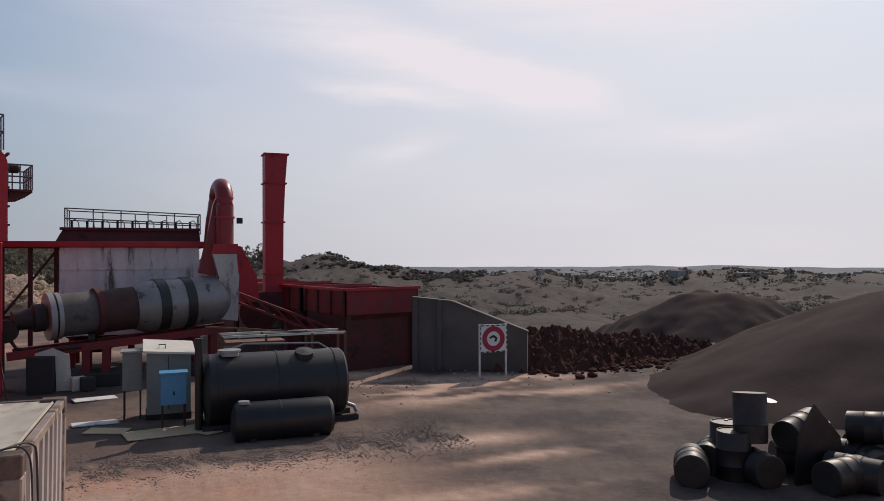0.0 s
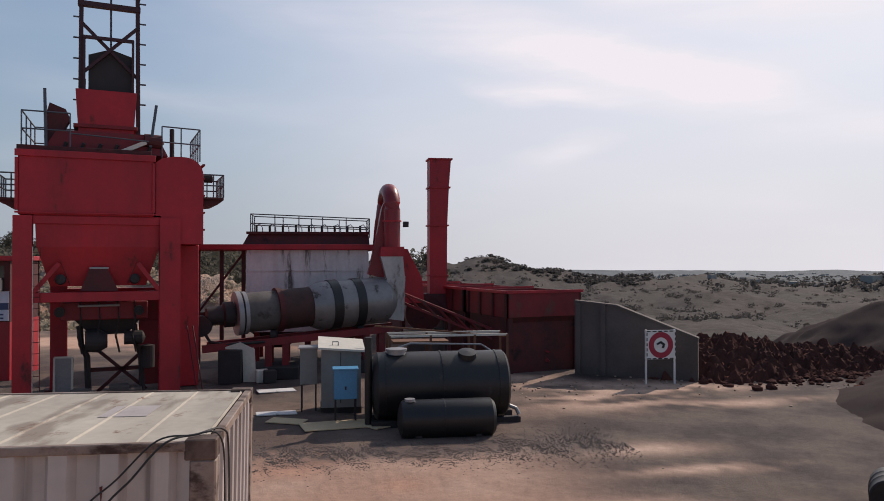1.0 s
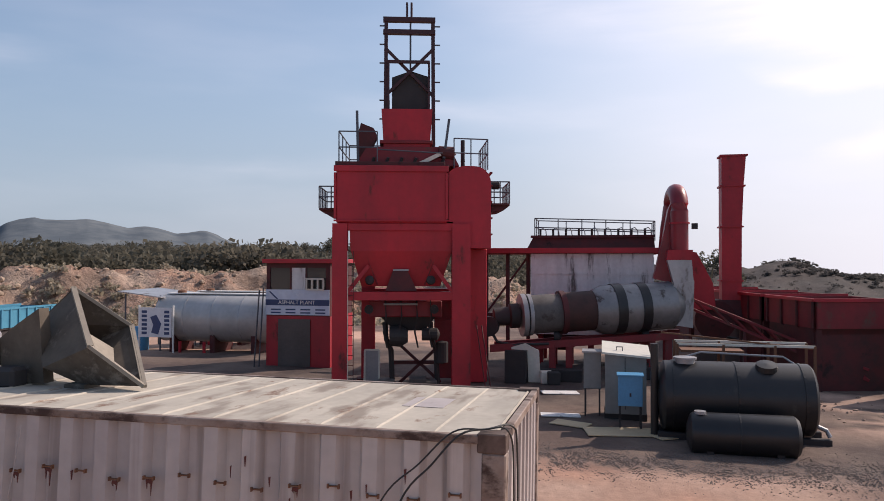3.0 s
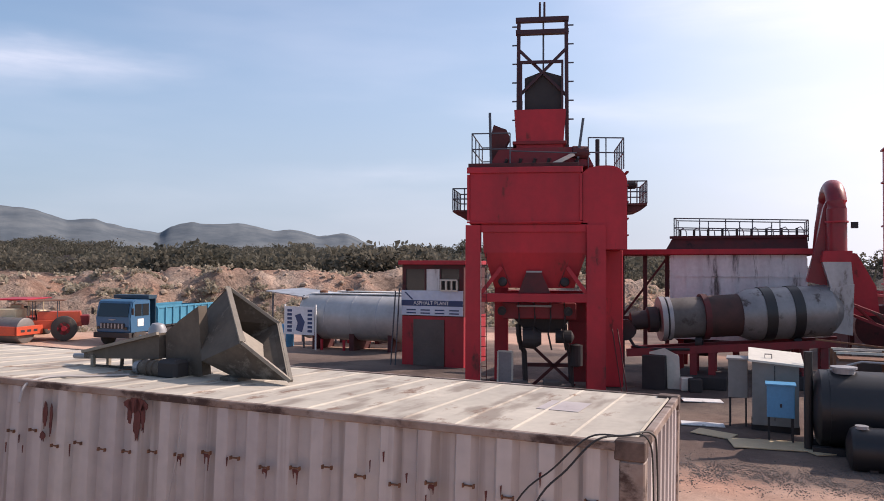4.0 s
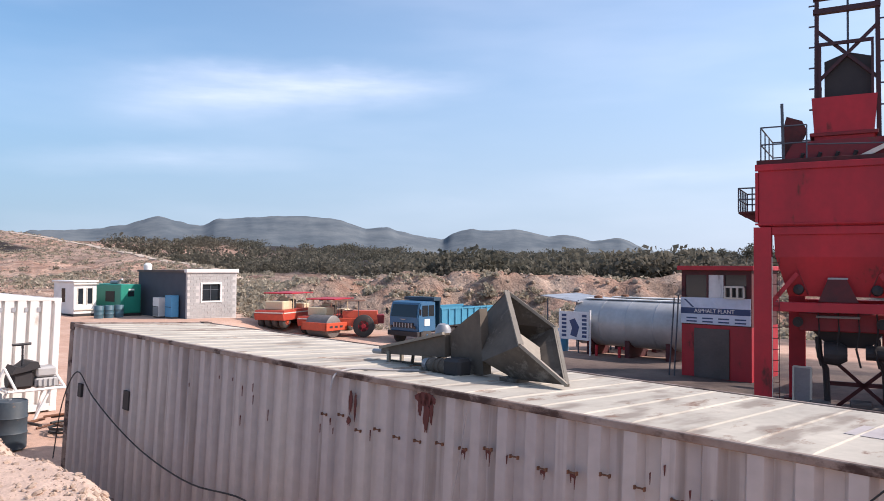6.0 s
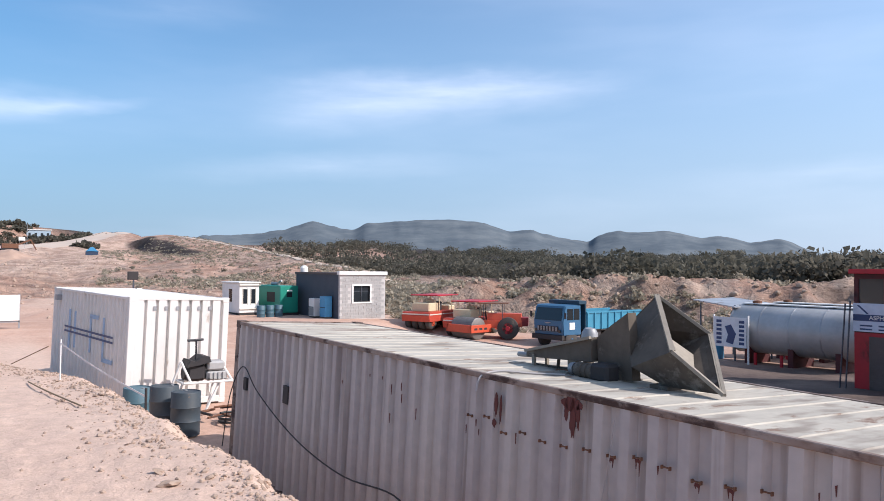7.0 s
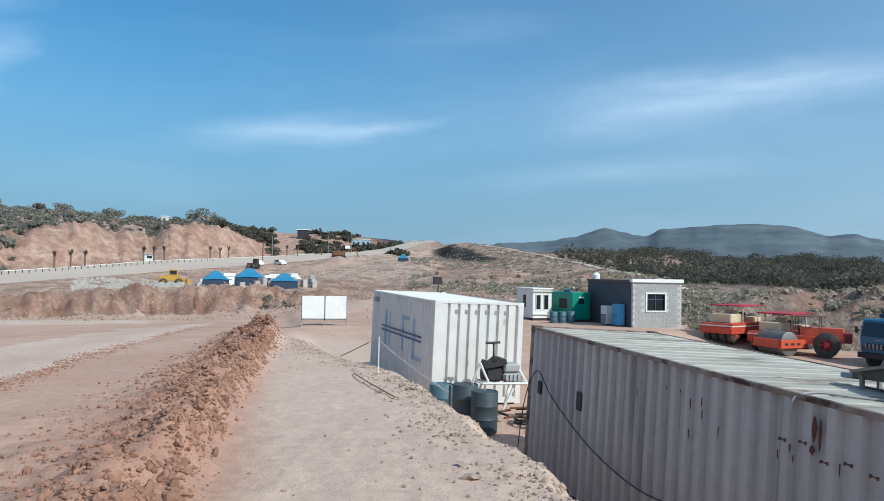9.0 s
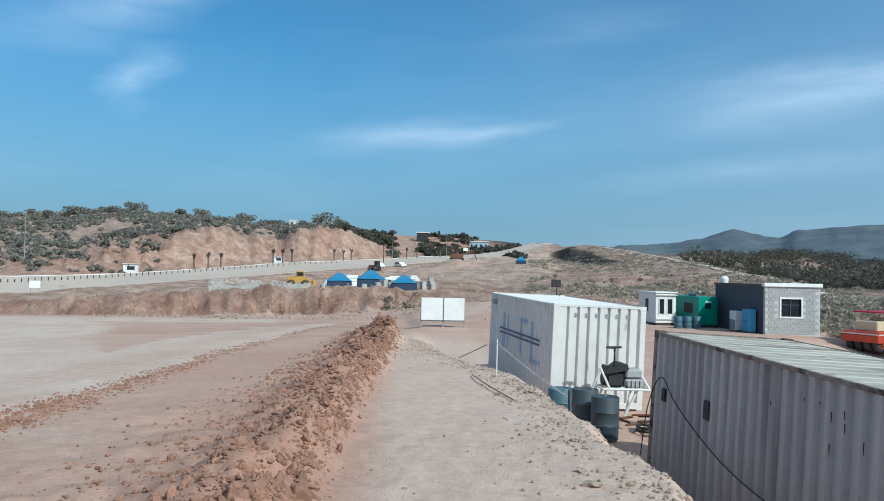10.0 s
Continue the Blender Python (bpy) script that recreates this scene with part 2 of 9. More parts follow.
GREEN = mat("green_paint", (0.01, 0.24, 0.17), 0.45, alt=(0.01, 0.18, 0.13), scale=2, fine=14, bump=0.003, stain=(0.12, 0.15, 0.13), stain_at=0.68)
ORANGE = mat("orange_paint", (0.60, 0.085, 0.035), 0.5, alt=(0.42, 0.07, 0.035), scale=2.5, fine=16, bump=0.003, stain=(0.25, 0.16, 0.11), stain_at=0.64)
YELLOW = mat("yellow_paint", (0.52, 0.29, 0.045), 0.5, scale=2, fine=12, bump=0.003, stain=(0.25, 0.18, 0.10), stain_at=0.64)
RUBBER = mat("rubber", (0.06, 0.054, 0.05), 0.85, scale=5, fine=40, bump=0.01, stain=(0.14, 0.11, 0.09), stain_at=0.6)
GLASS_DARK = mat("dark_glass", (0.02, 0.025, 0.03), 0.08, scale=3, fine=3, bump=0)
NAVY = mat("navy_paint", (0.03, 0.06, 0.16), 0.5, scale=3, fine=20, bump=0)
INK = mat("dark_ink", (0.025, 0.025, 0.03), 0.6, scale=3, fine=20, bump=0)
CABLE = mat("black_cable", (0.02, 0.02, 0.02), 0.6, scale=6, fine=40, bump=0.002)
RUSTED = mat("rusted_steel", (0.20, 0.09, 0.05), 0.8, 0.2, alt=(0.10, 0.05, 0.035), scale=4, fine=40, bump=0.006, stain=(0.07, 0.045, 0.035), stain_at=0.58)
MORTAR = mat("pale_mortar", (0.52, 0.50, 0.48), 0.95, alt=(0.42, 0.40, 0.385), scale=2, fine=24, bump=0.01)
BLOCK = mat("grey_block", (0.385, 0.375, 0.365), 0.9, alt=(0.31, 0.30, 0.29), scale=3, fine=30, bump=0.01, piece=0.06)
WOOD = mat("weathered_wood", (0.30, 0.20, 0.11), 0.8, scale=3, fine=25, bump=0.006, stretch=(1, 6, 1))
ASPHALT = mat("asphalt", (0.16, 0.15, 0.145), 0.9, alt=(0.22, 0.2, 0.185), scale=0.06, amount=0.9, fine=2, bump=0.0)
TARP = mat("blue_tarpaulin", (0.03, 0.17, 0.32), 0.5, alt=(0.045, 0.23, 0.38), scale=1.5, fine=8, bump=0.01)
TARP_DARK = mat("dark_tarpaulin", (0.022, 0.045, 0.09), 0.7, scale=1.5, fine=8, bump=0.01)


# ---- building helpers ----
HOME = {}


def thing(name, loc, label, category, group="", kind="", rot=(0, 0, 0), world_coords=True):
    """An Empty at the thing's base. With world_coords its parts are given in world metres, otherwise round its own base."""
    ob = new(name)
    ob.empty_display_size = 0.3
    ob.matrix_basis = pose(*loc, *rot)
    HOME[ob.name] = Matrix.Translation(-Vector(loc)) if world_coords else Matrix()
    return tagged(ob, label, category, group, kind)


def part(name, bm, material, parent, label="", smooth=False):
    home = HOME.get(parent.name)
    if home is not None:
        bm.transform(home)
    bmesh.ops.recalc_face_normals(bm, faces=bm.faces)
    if smooth:
        for f in bm.faces:
            f.smooth = True
        for e in bm.edges:
            if len(e.link_faces) == 2 and e.calc_face_angle(0) > 0.6:
                e.smooth = False
    me = bpy.data.meshes.new(name)
    bm.to_mesh(me)
    bm.free()
    me.materials.append(material)
    ob = new(name, me)
    ob.parent = parent
    if home is not None:
        HOME[ob.name] = home
    if label:
        ob["label"] = label
    return ob


def solo(name, bm, material, label, category, group="", kind="", origin=(0, 0, 0), smooth=False):
    """A thing that is one mesh, given in world metres, with its origin at its base."""
    bm.transform(Matrix.Translation(-Vector(origin)))
    bmesh.ops.recalc_face_normals(bm, faces=bm.faces)
    if smooth:
        for f in bm.faces:
            f.smooth = True
        for e in bm.edges:
            if len(e.link_faces) == 2 and e.calc_face_angle(0) > 0.6:
                e.smooth = False
    me = bpy.data.meshes.new(name)
    bm.to_mesh(me)
    bm.free()
    me.materials.append(material)
    ob = new(name, me)
    ob.location = origin
    return tagged(ob, label, category, group, kind)


def box(x0, x1, y0, y1, z0, z1, bevel=0.0, bm=None, m=None):
    b = bmesh.new()
    v = [b.verts.new((x, y, z)) for z in (z0, z1) for y in (y0, y1) for x in (x0, x1)]
    for q in ((0, 2, 3, 1), (4, 5, 7, 6), (0, 1, 5, 4), (2, 6, 7, 3), (0, 4, 6, 2), (1, 3, 7, 5)):
        b.faces.new([v[i] for i in q])
    if bevel:
        bmesh.ops.bevel(b, geom=b.edges[:], offset=bevel, segments=1, affect="EDGES")
    return merge(bm, b, m)


def merge(bm, b, m=None):
    if m is not None:
        b.transform(m)
    if bm is None:
        return b
    me = bpy.data.meshes.new("tmp")
    b.to_mesh(me)
    b.free()
    bm.from_mesh(me)
    bpy.data.meshes.remove(me)
    return bm


def rod(p, q, r, r2=None, seg=8, bm=None, caps=True):
    """A round bar from p to q."""
    b = bmesh.new()
    p, q = Vector(p), Vector(q)
    bmesh.ops.create_cone(b, cap_ends=caps, segments=seg, radius1=r, radius2=r if r2 is None else r2, depth=(q - p).length)
    m = Matrix.Translation((p + q) / 2) @ (q - p).to_track_quat("Z", "Y").to_matrix().to_4x4()
    return merge(bm, b, m)


def beam(p, q, w, h=None, bm=None, up=(0, 0, 1)):
    """A square bar from p to q."""
    p, q, h = Vector(p), Vector(q), h or w
    ax = (q - p).normalized()
    side = ax.cross(Vector(up))
    if side.length < 1e-4:
        side = ax.cross(Vector((0, 1, 0)))
    side.normalize()
    top = side.cross(ax)
    b = bmesh.new()
    v = []
    for c in (p, q):
        for s, t in ((-1, -1), (1, -1), (1, 1), (-1, 1)):
            v.append(b.verts.new(c + side * (s * w / 2) + top * (t * h / 2)))
    b.faces.new(v[3::-1]); b.faces.new(v[4:])
    for i in range(4):
        b.faces.new((v[i], v[(i + 1) % 4], v[4 + (i + 1) % 4], v[4 + i]))
    return merge(bm, b)


def tube(pts, r, seg=6, bm=None):
    """A round pipe or cable through points."""
    b = bmesh.new()
    pts = [Vector(p) for p in pts]
    rings = []
    for i, p in enumerate(pts):
        d = (pts[min(i + 1, len(pts) - 1)] - pts[max(i - 1, 0)]).normalized()
        s = d.cross(Vector((0, 0, 1)))
        if s.length < 1e-3:
            s = d.cross(Vector((1, 0, 0)))
        s.normalize()
        u = s.cross(d)
        rings.append([b.verts.new(p + s * (r * math.cos(a)) + u * (r * math.sin(a))) for a in (2 * math.pi * k / seg for k in range(seg))])
    for a, c in zip(rings, rings[1:]):
        for k in range(seg):
            b.faces.new((a[k], a[(k + 1) % seg], c[(k + 1) % seg], c[k]))
    b.faces.new(rings[0][::-1]); b.faces.new(rings[-1])
    return merge(bm, b)


def prism(poly, y0, y1, bm=None, m=None):
    """A plate of the outline poly in x and z, from y0 to y1."""
    b = bmesh.new()
    a = [b.verts.new((x, y0, z)) for x, z in poly]
    c = [b.verts.new((x, y1, z)) for x, z in poly]
    b.faces.new(a); b.faces.new(c[::-1])
    for i in range(len(poly)):
        j = (i + 1) % len(poly)
        b.faces.new((a[j], a[i], c[i], c[j]))
    return merge(bm, b, m)


def loft(r0, r1, bm=None, caps=True):
    """A solid between two rings of points."""
    b = bmesh.new()
    a, c = [b.verts.new(p) for p in r0], [b.verts.new(p) for p in r1]
    for i in range(len(a)):
        j = (i + 1) % len(a)
        b.faces.new((a[i], a[j], c[j], c[i]))
    if caps:
        b.faces.new(a[::-1]); b.faces.new(c)
    return merge(bm, b)


def rect(x0, x1, y0, y1, z):
    return [(x0, y0, z), (x1, y0, z), (x1, y1, z), (x0, y1, z)]


def turned(profile, p, axis, seg=28, bm=None):
    """A body of revolution: profile rows of (distance along axis, radius), starting at p."""
    b = bmesh.new()
    p, ax = Vector(p), Vector(axis).normalized()
    s = ax.cross(Vector((0, 0, 1)))
    s = s.normalized() if s.length > 1e-3 else Vector((1, 0, 0))
    u = s.cross(ax)
    rings = []
    for d, r in profile:
        if r < 1e-4:
            rings.append([b.verts.new(p + ax * d)])
        else:
            rings.append([b.verts.new(p + ax * d + s * (r * math.cos(t)) + u * (r * math.sin(t))) for t in (2 * math.pi * k / seg for k in range(seg))])
    for a, c in zip(rings, rings[1:]):
        for k in range(seg):
            q = [a[k % len(a)], a[(k + 1) % len(a)], c[(k + 1) % len(c)], c[k % len(c)]]
            q = [v for i, v in enumerate(q) if v not in q[:i]]
            if len(q) > 2:
                b.faces.new(q)
    return merge(bm, b)


# ---- ground: one sheet from the bank to the mountains ----
def lattice(ix, iy, seed):
    h = (ix * 374761393 + iy * 668265263 + seed * 974634777) & 0x7FFFFFFF
    h = ((h ^ (h >> 13)) * 1274126177) & 0x7FFFFFFF
    return ((h ^ (h >> 16)) & 0xFFFF) / 65535.0


def vnoise(x, y, seed=0):
    ix, iy = np.floor(x).astype(np.int64), np.floor(y).astype(np.int64)
    fx, fy = x - ix, y - iy
    fx, fy = fx * fx * (3 - 2 * fx), fy * fy * (3 - 2 * fy)
    a, b = lattice(ix, iy, seed), lattice(ix + 1, iy, seed)
    c, d = lattice(ix, iy + 1, seed), lattice(ix + 1, iy + 1, seed)
    return (a + (b - a) * fx) * (1 - fy) + (c + (d - c) * fx) * fy - 0.5


def fbm(x, y, octaves=4, seed=0):
    out, amp = 0.0, 1.0
    for k in range(octaves):
        out = out + amp * vnoise(x * 2**k, y * 2**k, seed + k)
        amp *= 0.5
    return out


def ramp(v, a, b):
    t = np.clip((v - a) / (b - a), 0, 1)
    return t * t * (3 - 2 * t)


BERM_X, BERM_Y = [-34, -20, -12.5, -8, -4.8, 3], [-4.83, -5.10, -5.29, -5.34, -5.33, -5.45]
CX, CY = 0.6, -4.5  # the viewer's spot on the bank
YARD = [(0, 1, -0.05), (-12, 1, 0.1), (-17, -1, 0.33), (-24, -1, 0.38), (-5, 17, -0.3), (4, 13, -0.3), (11, 18, -0.3), (10, 3, -0.3), (-11, 21.5, -0.28),
        (-16, 25, -0.4), (-31, 27, -0.85), (-36, 22, -0.65), (-26, 22, -0.75), (-40, 16, 0.42), (-45, 19, 0.45), (-45, -3, 0.4), (0, 25, -0.3), (25, 10, -0.4)]
# beyond the yard: drop below eye level per metre of distance, at these distances, by bearing
FAR_D = [50, 58, 64, 91, 99, 115, 180, 240, 300, 450, 700, 1200, 2500, 4800]
FAR_S = {
    -180: [0.03, 0.03, 0.03, 0.025, 0.02, 0.015, 0.01, 0.01, 0.01, 0.01, 0.01, 0.01, 0.01, 0.01],
    -120: [0.075, 0.072, 0.070, 0.062, 0.040, 0.040, 0.028, 0.016, -0.010, -0.052, -0.045, -0.03, 0.0, 0.01],
    -105: [0.075, 0.072, 0.070, 0.062, 0.032, 0.029, 0.016, 0.002, -0.022, -0.060, -0.050, -0.03, 0.0, 0.01],
    -97: [0.075, 0.072, 0.070, 0.060, 0.027, 0.025, 0.012, -0.002, -0.020, -0.052, -0.045, -0.03, 0.0, 0.01],
    -91: [0.073, 0.068, 0.064, 0.052, 0.028, 0.022, 0.004, -0.010, -0.018, -0.033, -0.035, -0.03, 0.0, 0.01],
    -84: [0.068, 0.058, 0.052, 0.038, 0.030, 0.020, -0.004, -0.018, -0.026, -0.036, -0.038, -0.03, 0.0, 0.01],
    -74: [0.066, 0.050, 0.044, 0.028, 0.022, 0.008, -0.012, -0.022, -0.030, -0.036, -0.034, -0.02, 0.0, 0.01],
    -62: [0.066, 0.052, 0.042, 0.022, 0.018, 0.006, 0.004, 0.000, -0.006, -0.016, -0.025, -0.025, 0.0, 0.01],
    -45: [0.089, 0.080, 0.020, 0.020, 0.020, 0.018, 0.014, 0.008, 0.002, -0.009, -0.018, -0.018, 0.0, 0.01],
    -12: [0.089, 0.082, 0.020, 0.022, 0.021, 0.018, 0.012, 0.005, 0.000, -0.008, -0.012, -0.010, 0.0, 0.01],
    4: [0.085, 0.082, 0.080, 0.060, 0.058, 0.052, 0.040, 0.030, 0.022, 0.006, 0.008, 0.008, 0.010, 0.013],
    20: [0.112, 0.105, 0.100, 0.092, 0.090, 0.084, 0.066, 0.056, 0.046, 0.034, 0.030, 0.024, 0.018, 0.0143],
    60: [0.112, 0.108, 0.104, 0.094, 0.092, 0.086, 0.068, 0.056, 0.048, 0.038, 0.030, 0.024, 0.018, 0.0143],
    180: [0.03, 0.03, 0.03, 0.025, 0.02, 0.015, 0.01, 0.01, 0.01, 0.01, 0.01, 0.01, 0.01, 0.01],
}
# mountain ridge: bearing and steepness of its crest seen from the bank
CREST_AZ = [-78, -73.3, -70.7, -69.0, -67.3, -66.0, -65.1, -63.8, -62.0, -61.1, -58.9, -55.9, -52.4, -51.5, -49.8, -48.1, -47.3, -44.8, -43.8, -43.2, -41.6, -40.1, -38.2, -37.0, -35.6, -33.8, -32.4, -30.1, -28.5, -26.5, -24]
CREST_S = [0.0, 0.0394, 0.0418, 0.0437, 0.0483, 0.0581, 0.0636, 0.0562, 0.0512, 0.06, 0.0631, 0.0667, 0.0646, 0.0612, 0.0497, 0.0532, 0.0482, 0.0404, 0.0353, 0.0456, 0.0514, 0.0503, 0.0513, 0.0485, 0.0414, 0.0432, 0.0366, 0.04, 0.026, 0.012, 0.0]
# far road: bearing and distance; steepness of its near side, far side, the cut face behind it and the hill
ROAD = [(-124, 168), (-114, 182), (-106, 200), (-99, 222), (-93, 252), (-87.5, 300), (-83.5, 360), (-80.8, 430), (-79.7, 500), (-79.3, 560)]
HILL_AZ = [-120, -114, -110.9, -109.1, -107, -105.2, -103.4, -101.6, -100.9, -99.1, -97.8, -94.8, -93.1, -91.3, -88, -84, -82.3, -81, -80, -79, -77]
ROAD_NEAR = [-0.050, -0.033, -0.027, -0.0235, -0.020, -0.017, -0.014, -0.011, -0.0098, -0.0065, -0.004, 0.0012, 0.004, 0.0072, 0.0125, 0.0185, 0.022, 0.027, 0.0325, 0.040, 0.0415]
ROAD_FAR = [-0.018, -0.0145, -0.011, -0.0085, -0.0055, -0.003, 0.0, 0.003, 0.0042, 0.0072, 0.0092, 0.0126, 0.0145, 0.0165, 0.021, 0.026, 0.0305, 0.0365, 0.0425, 0.0455, 0.042]
CUT_TOP = [-0.004, 0.005, 0.0223, 0.0341, 0.0389, 0.046, 0.0538, 0.0334, 0.0427, 0.0309, 0.052, 0.0551, 0.043, 0.0262, 0.027, 0.030, 0.034, 0.039, 0.0435, 0.044, 0.040]
HILL_TOP = [0.052, 0.060, 0.066, 0.067, 0.065, 0.063, 0.064, 0.061, 0.060, 0.059, 0.060, 0.056, 0.052, 0.050, 0.049, 0.047, 0.045, 0.044, 0.045, 0.0455, 0.042]
# crest of the slope beside the yard, along the pale track: bearing, distance, steepness
LEDGE = [(-78, 380, 0.0415), (-74.8, 300, 0.0375), (-72.3, 255, 0.0325), (-69.8, 210, 0.0256), (-67, 165, 0.017), (-63.2, 125, 0.004), (-60, 100, -0.0075), (-57, 80, -0.016)]


def road_d(az):
    return np.interp(az, [p[0] for p in ROAD], [p[1] for p in ROAD])


def west_country(az, d, s):
    """Steepness west of the yard: road, cut hillside behind it, and the slope that ends at the track."""
    rd = road_d(az)
    u = d / rd
    nr, fr, ct, top = (np.interp(az, HILL_AZ, v) for v in (ROAD_NEAR, ROAD_FAR, CUT_TOP, HILL_TOP))
    ct = ct + 0.008 * fbm(az * 2.6, d / 25, 4, 61) * ramp(-az, 91, 93)
    back = np.maximum(1.42, 470 / rd)
    lo, hi = np.interp(az, [-92, -84], [0.94, 0.84]), np.interp(az, [-92, -84], [1.06, 1.12])
    e = np.clip((u - lo) / (hi - lo), 0, 1)
    n1 = nr + (fr - nr) * e
    n1 = n1 + (ct - fr) * ramp(u, 1.15, 1.33)
    n1 = n1 + (top - ct) * np.clip((u - 1.33) / (back - 1.33), 0, 1) ** 0.8
    n1 = n1 * (1 - 0.4 * ramp(d, 560, 800))
    w1 = ramp(-az, 76.5, 78.5) * ramp(u, 0.7, 0.82) * (1 - ramp(d, 900, 1300)) * (1 - ramp(-az, 124, 140))
    la = [p[0] for p in LEDGE]
    dc, sc = np.interp(az, la, [p[1] for p in LEDGE]), np.interp(az, la, [p[2] for p in LEDGE])
    k = np.clip(np.log(np.maximum(d, 52) / 52) / np.log(dc / 52), 0, 1)
    n2 = -0.066 + (sc + 0.066) * k**0.85
    v = np.clip(np.log(np.maximum(d, 1) / dc) / np.log(600 / dc), 0, 1)
    n2 = np.where(d > dc, sc - 0.010 * ramp(d / dc, 1.02, 1.12) + (0.030 - sc + 0.010) * ramp(v, 0.25, 1), n2)
    w2 = (1 - ramp(-az, 76.5, 78.5)) * ramp(-az, 57, 61) * ramp(d, 50, 60) * (1 - ramp(d, 900, 1300))
    out = s * (1 - w1) * (1 - w2) + w2 * (1 - w1) * -n2 + w1 * -n1
    calm = 1 - 0.9 * np.maximum(w1, w2 * ramp(d / dc, 0.6, 0.8))
    return out, calm


def edge_y(x):
    """Line of the bank's edge above the yard."""
    return np.interp(x, [-34, -24, -18, -15.5, -13, -9, -7], [-4.0, -3.5, -2.7, -2.25, -2.12, -2.2, -2.35])


def ditch(dx, dy):
    """Weight along the ditch and distance to the north of its face, from offsets to the viewer's spot."""
    along = (dx + 322) * 0.993 - (dy - 70) * 0.116
    across = (dx + 322) * 0.116 + (dy - 70) * 0.993 + 4 * fbm(dx / 18, dy / 18, 3, 177)
    return ramp(along, -12, 8) * (1 - np.clip(along / 165, 0, 1)), across


def height(x, y):
    """The ground's height at world x, y (arrays)."""
    x, y = np.asarray(x, float), np.asarray(y, float)
    dx, dy = x - CX, y - CY
    d = np.hypot(dx, dy) + 1e-6
    az = np.degrees(np.arctan2(dx, dy))
    # levelled yard
    num, den = 0.0, 0.0
    for px, py, pz in YARD:
        w = 1.0 / ((x - px) ** 2 + (y - py) ** 2 + 4.0) ** 1.5
        num, den = num + w * pz, den + w
    yard = num / den + 0.05 * fbm(x * 0.35, y * 0.35, 4, 3)
    # bank, falling away to the west
    top = np.where(x < -3, 2.05 - 0.045 * np.clip(-3 - x, 0, 100), 2.05)
    top = top - 0.12 * np.clip(-y - 9, 0, 8) / 8 + 0.05 * fbm(x * 0.5, y * 0.5, 4, 11)
    edge = edge_y(x) + 0.28 * fbm(x * 0.8, x * 0.1 + 3.7, 3, 5)
    bank = 1 - ramp(y, edge, edge + 1.25 + 0.2 * fbm(x * 1.3, y, 2, 6))
    # berm of turned earth beside the footpath, and the churned strip next to it
    yb = np.interp(x, BERM_X, BERM_Y)
    berm = ramp(-x, 1.0, 3.5) * (1 - ramp(-x, 30, 33))
    grow = np.interp(x, [-31, -26, -20, -12, -8, -4.5], [2.5, 2.0, 1.5, 1.2, 1.05, 1.0])
    top = top + berm * (0.27 * grow * np.exp(-(((y - yb) / (np.where(y > yb, 0.21, 0.8) * grow**0.8)) ** 2)) * (1 + 1.3 * fbm(x * 1.5, y * 1.5, 4, 201)) + 0.10 * np.exp(-(((y - yb + 1.3) / 0.9) ** 2)) * fbm(x * 2.5, y * 2.5, 3, 207))
    near = np.where(x > -46, yard + np.maximum(top - yard, 0) * bank, 0)
    west = ramp(-x, 36, 46)
    near = near * (1 - west) + west * (bank * top + (1 - bank) * (0.4 * (1 - ramp(d, 45, 80)) - 0.9 * ramp(d, 45, 80)))
    # far country
    gully = (4.0 * fbm(az * 0.4, d * 0.05, 2, 149) + 3.4 * fbm(az * 3.6, d * 0.2, 4, 151)) * ramp(-az, 86, 90) * ramp(d, 80, 88) * (1 - ramp(d, 100, 114))
    ld = np.log(np.clip(d + gully, 40, 4800))
    keys = sorted(FAR_S)
    rows = np.stack([np.interp(ld, np.log(FAR_D), FAR_S[k]) for k in keys])
    pos = np.interp(az, keys, np.arange(len(keys)))
    i = np.clip(pos.astype(int), 0, len(keys) - 2)
    f = pos - i
    f = f * f * (3 - 2 * f)
    flat, fi = rows.reshape(len(keys), -1), i.ravel()
    n = np.arange(fi.size)
    s = (flat[fi, n] * (1 - f.ravel()) + flat[fi + 1, n] * f.ravel()).reshape(d.shape)
    s, calm = west_country(az, d, s)
    far = 3.65 - d * s
    # ditch cut into the slope below the road's crest
    along, across = ditch(dx, dy)
    far = far + along * (1.1 * ramp(across, 0, 4) * (1 - ramp(across, 40, 160)) - 3.2 * (1 - ramp(across, -2, 2)) * (1 - ramp(-across, 10, 40)))
    # crumbling face of the terrace
    far = far + 0.8 * ramp(d, 82, 88) * (1 - ramp(d, 100, 108)) * ramp(-az, 84, 88) * (fbm(az * 1.6, d * 0.12, 4, 171) + 0.5 * fbm(x / 1.4, y / 1.4, 3, 173))
    rough = np.clip((d - 45) / 60, 0, 1) * np.clip(d, 0, 500) * 0.011
    rough = rough * np.where(az > 0, 2.2, 1.0)
    rough = rough * calm
    far = far + rough * fbm(x / (6 + d * 0.06), y / (6 + d * 0.06), 4, 21) + 0.35 * ramp(d, 48, 58) * (1 - ramp(d, 150, 300)) * fbm(x / 2.2, y / 2.2, 3, 33)
    # gullied face of the road cut
    u = d / road_d(az)
    far = far + (1.7 * fbm(x / 6, y / 6, 4, 161) + 2.2 * fbm(az * 2.4, d * 0.025, 4, 163)) * ramp(u, 1.15, 1.2) * (1 - ramp(u, 1.36, 1.44)) * ramp(-az, 90.5, 92.5) * (1 - ramp(-az, 112, 118))
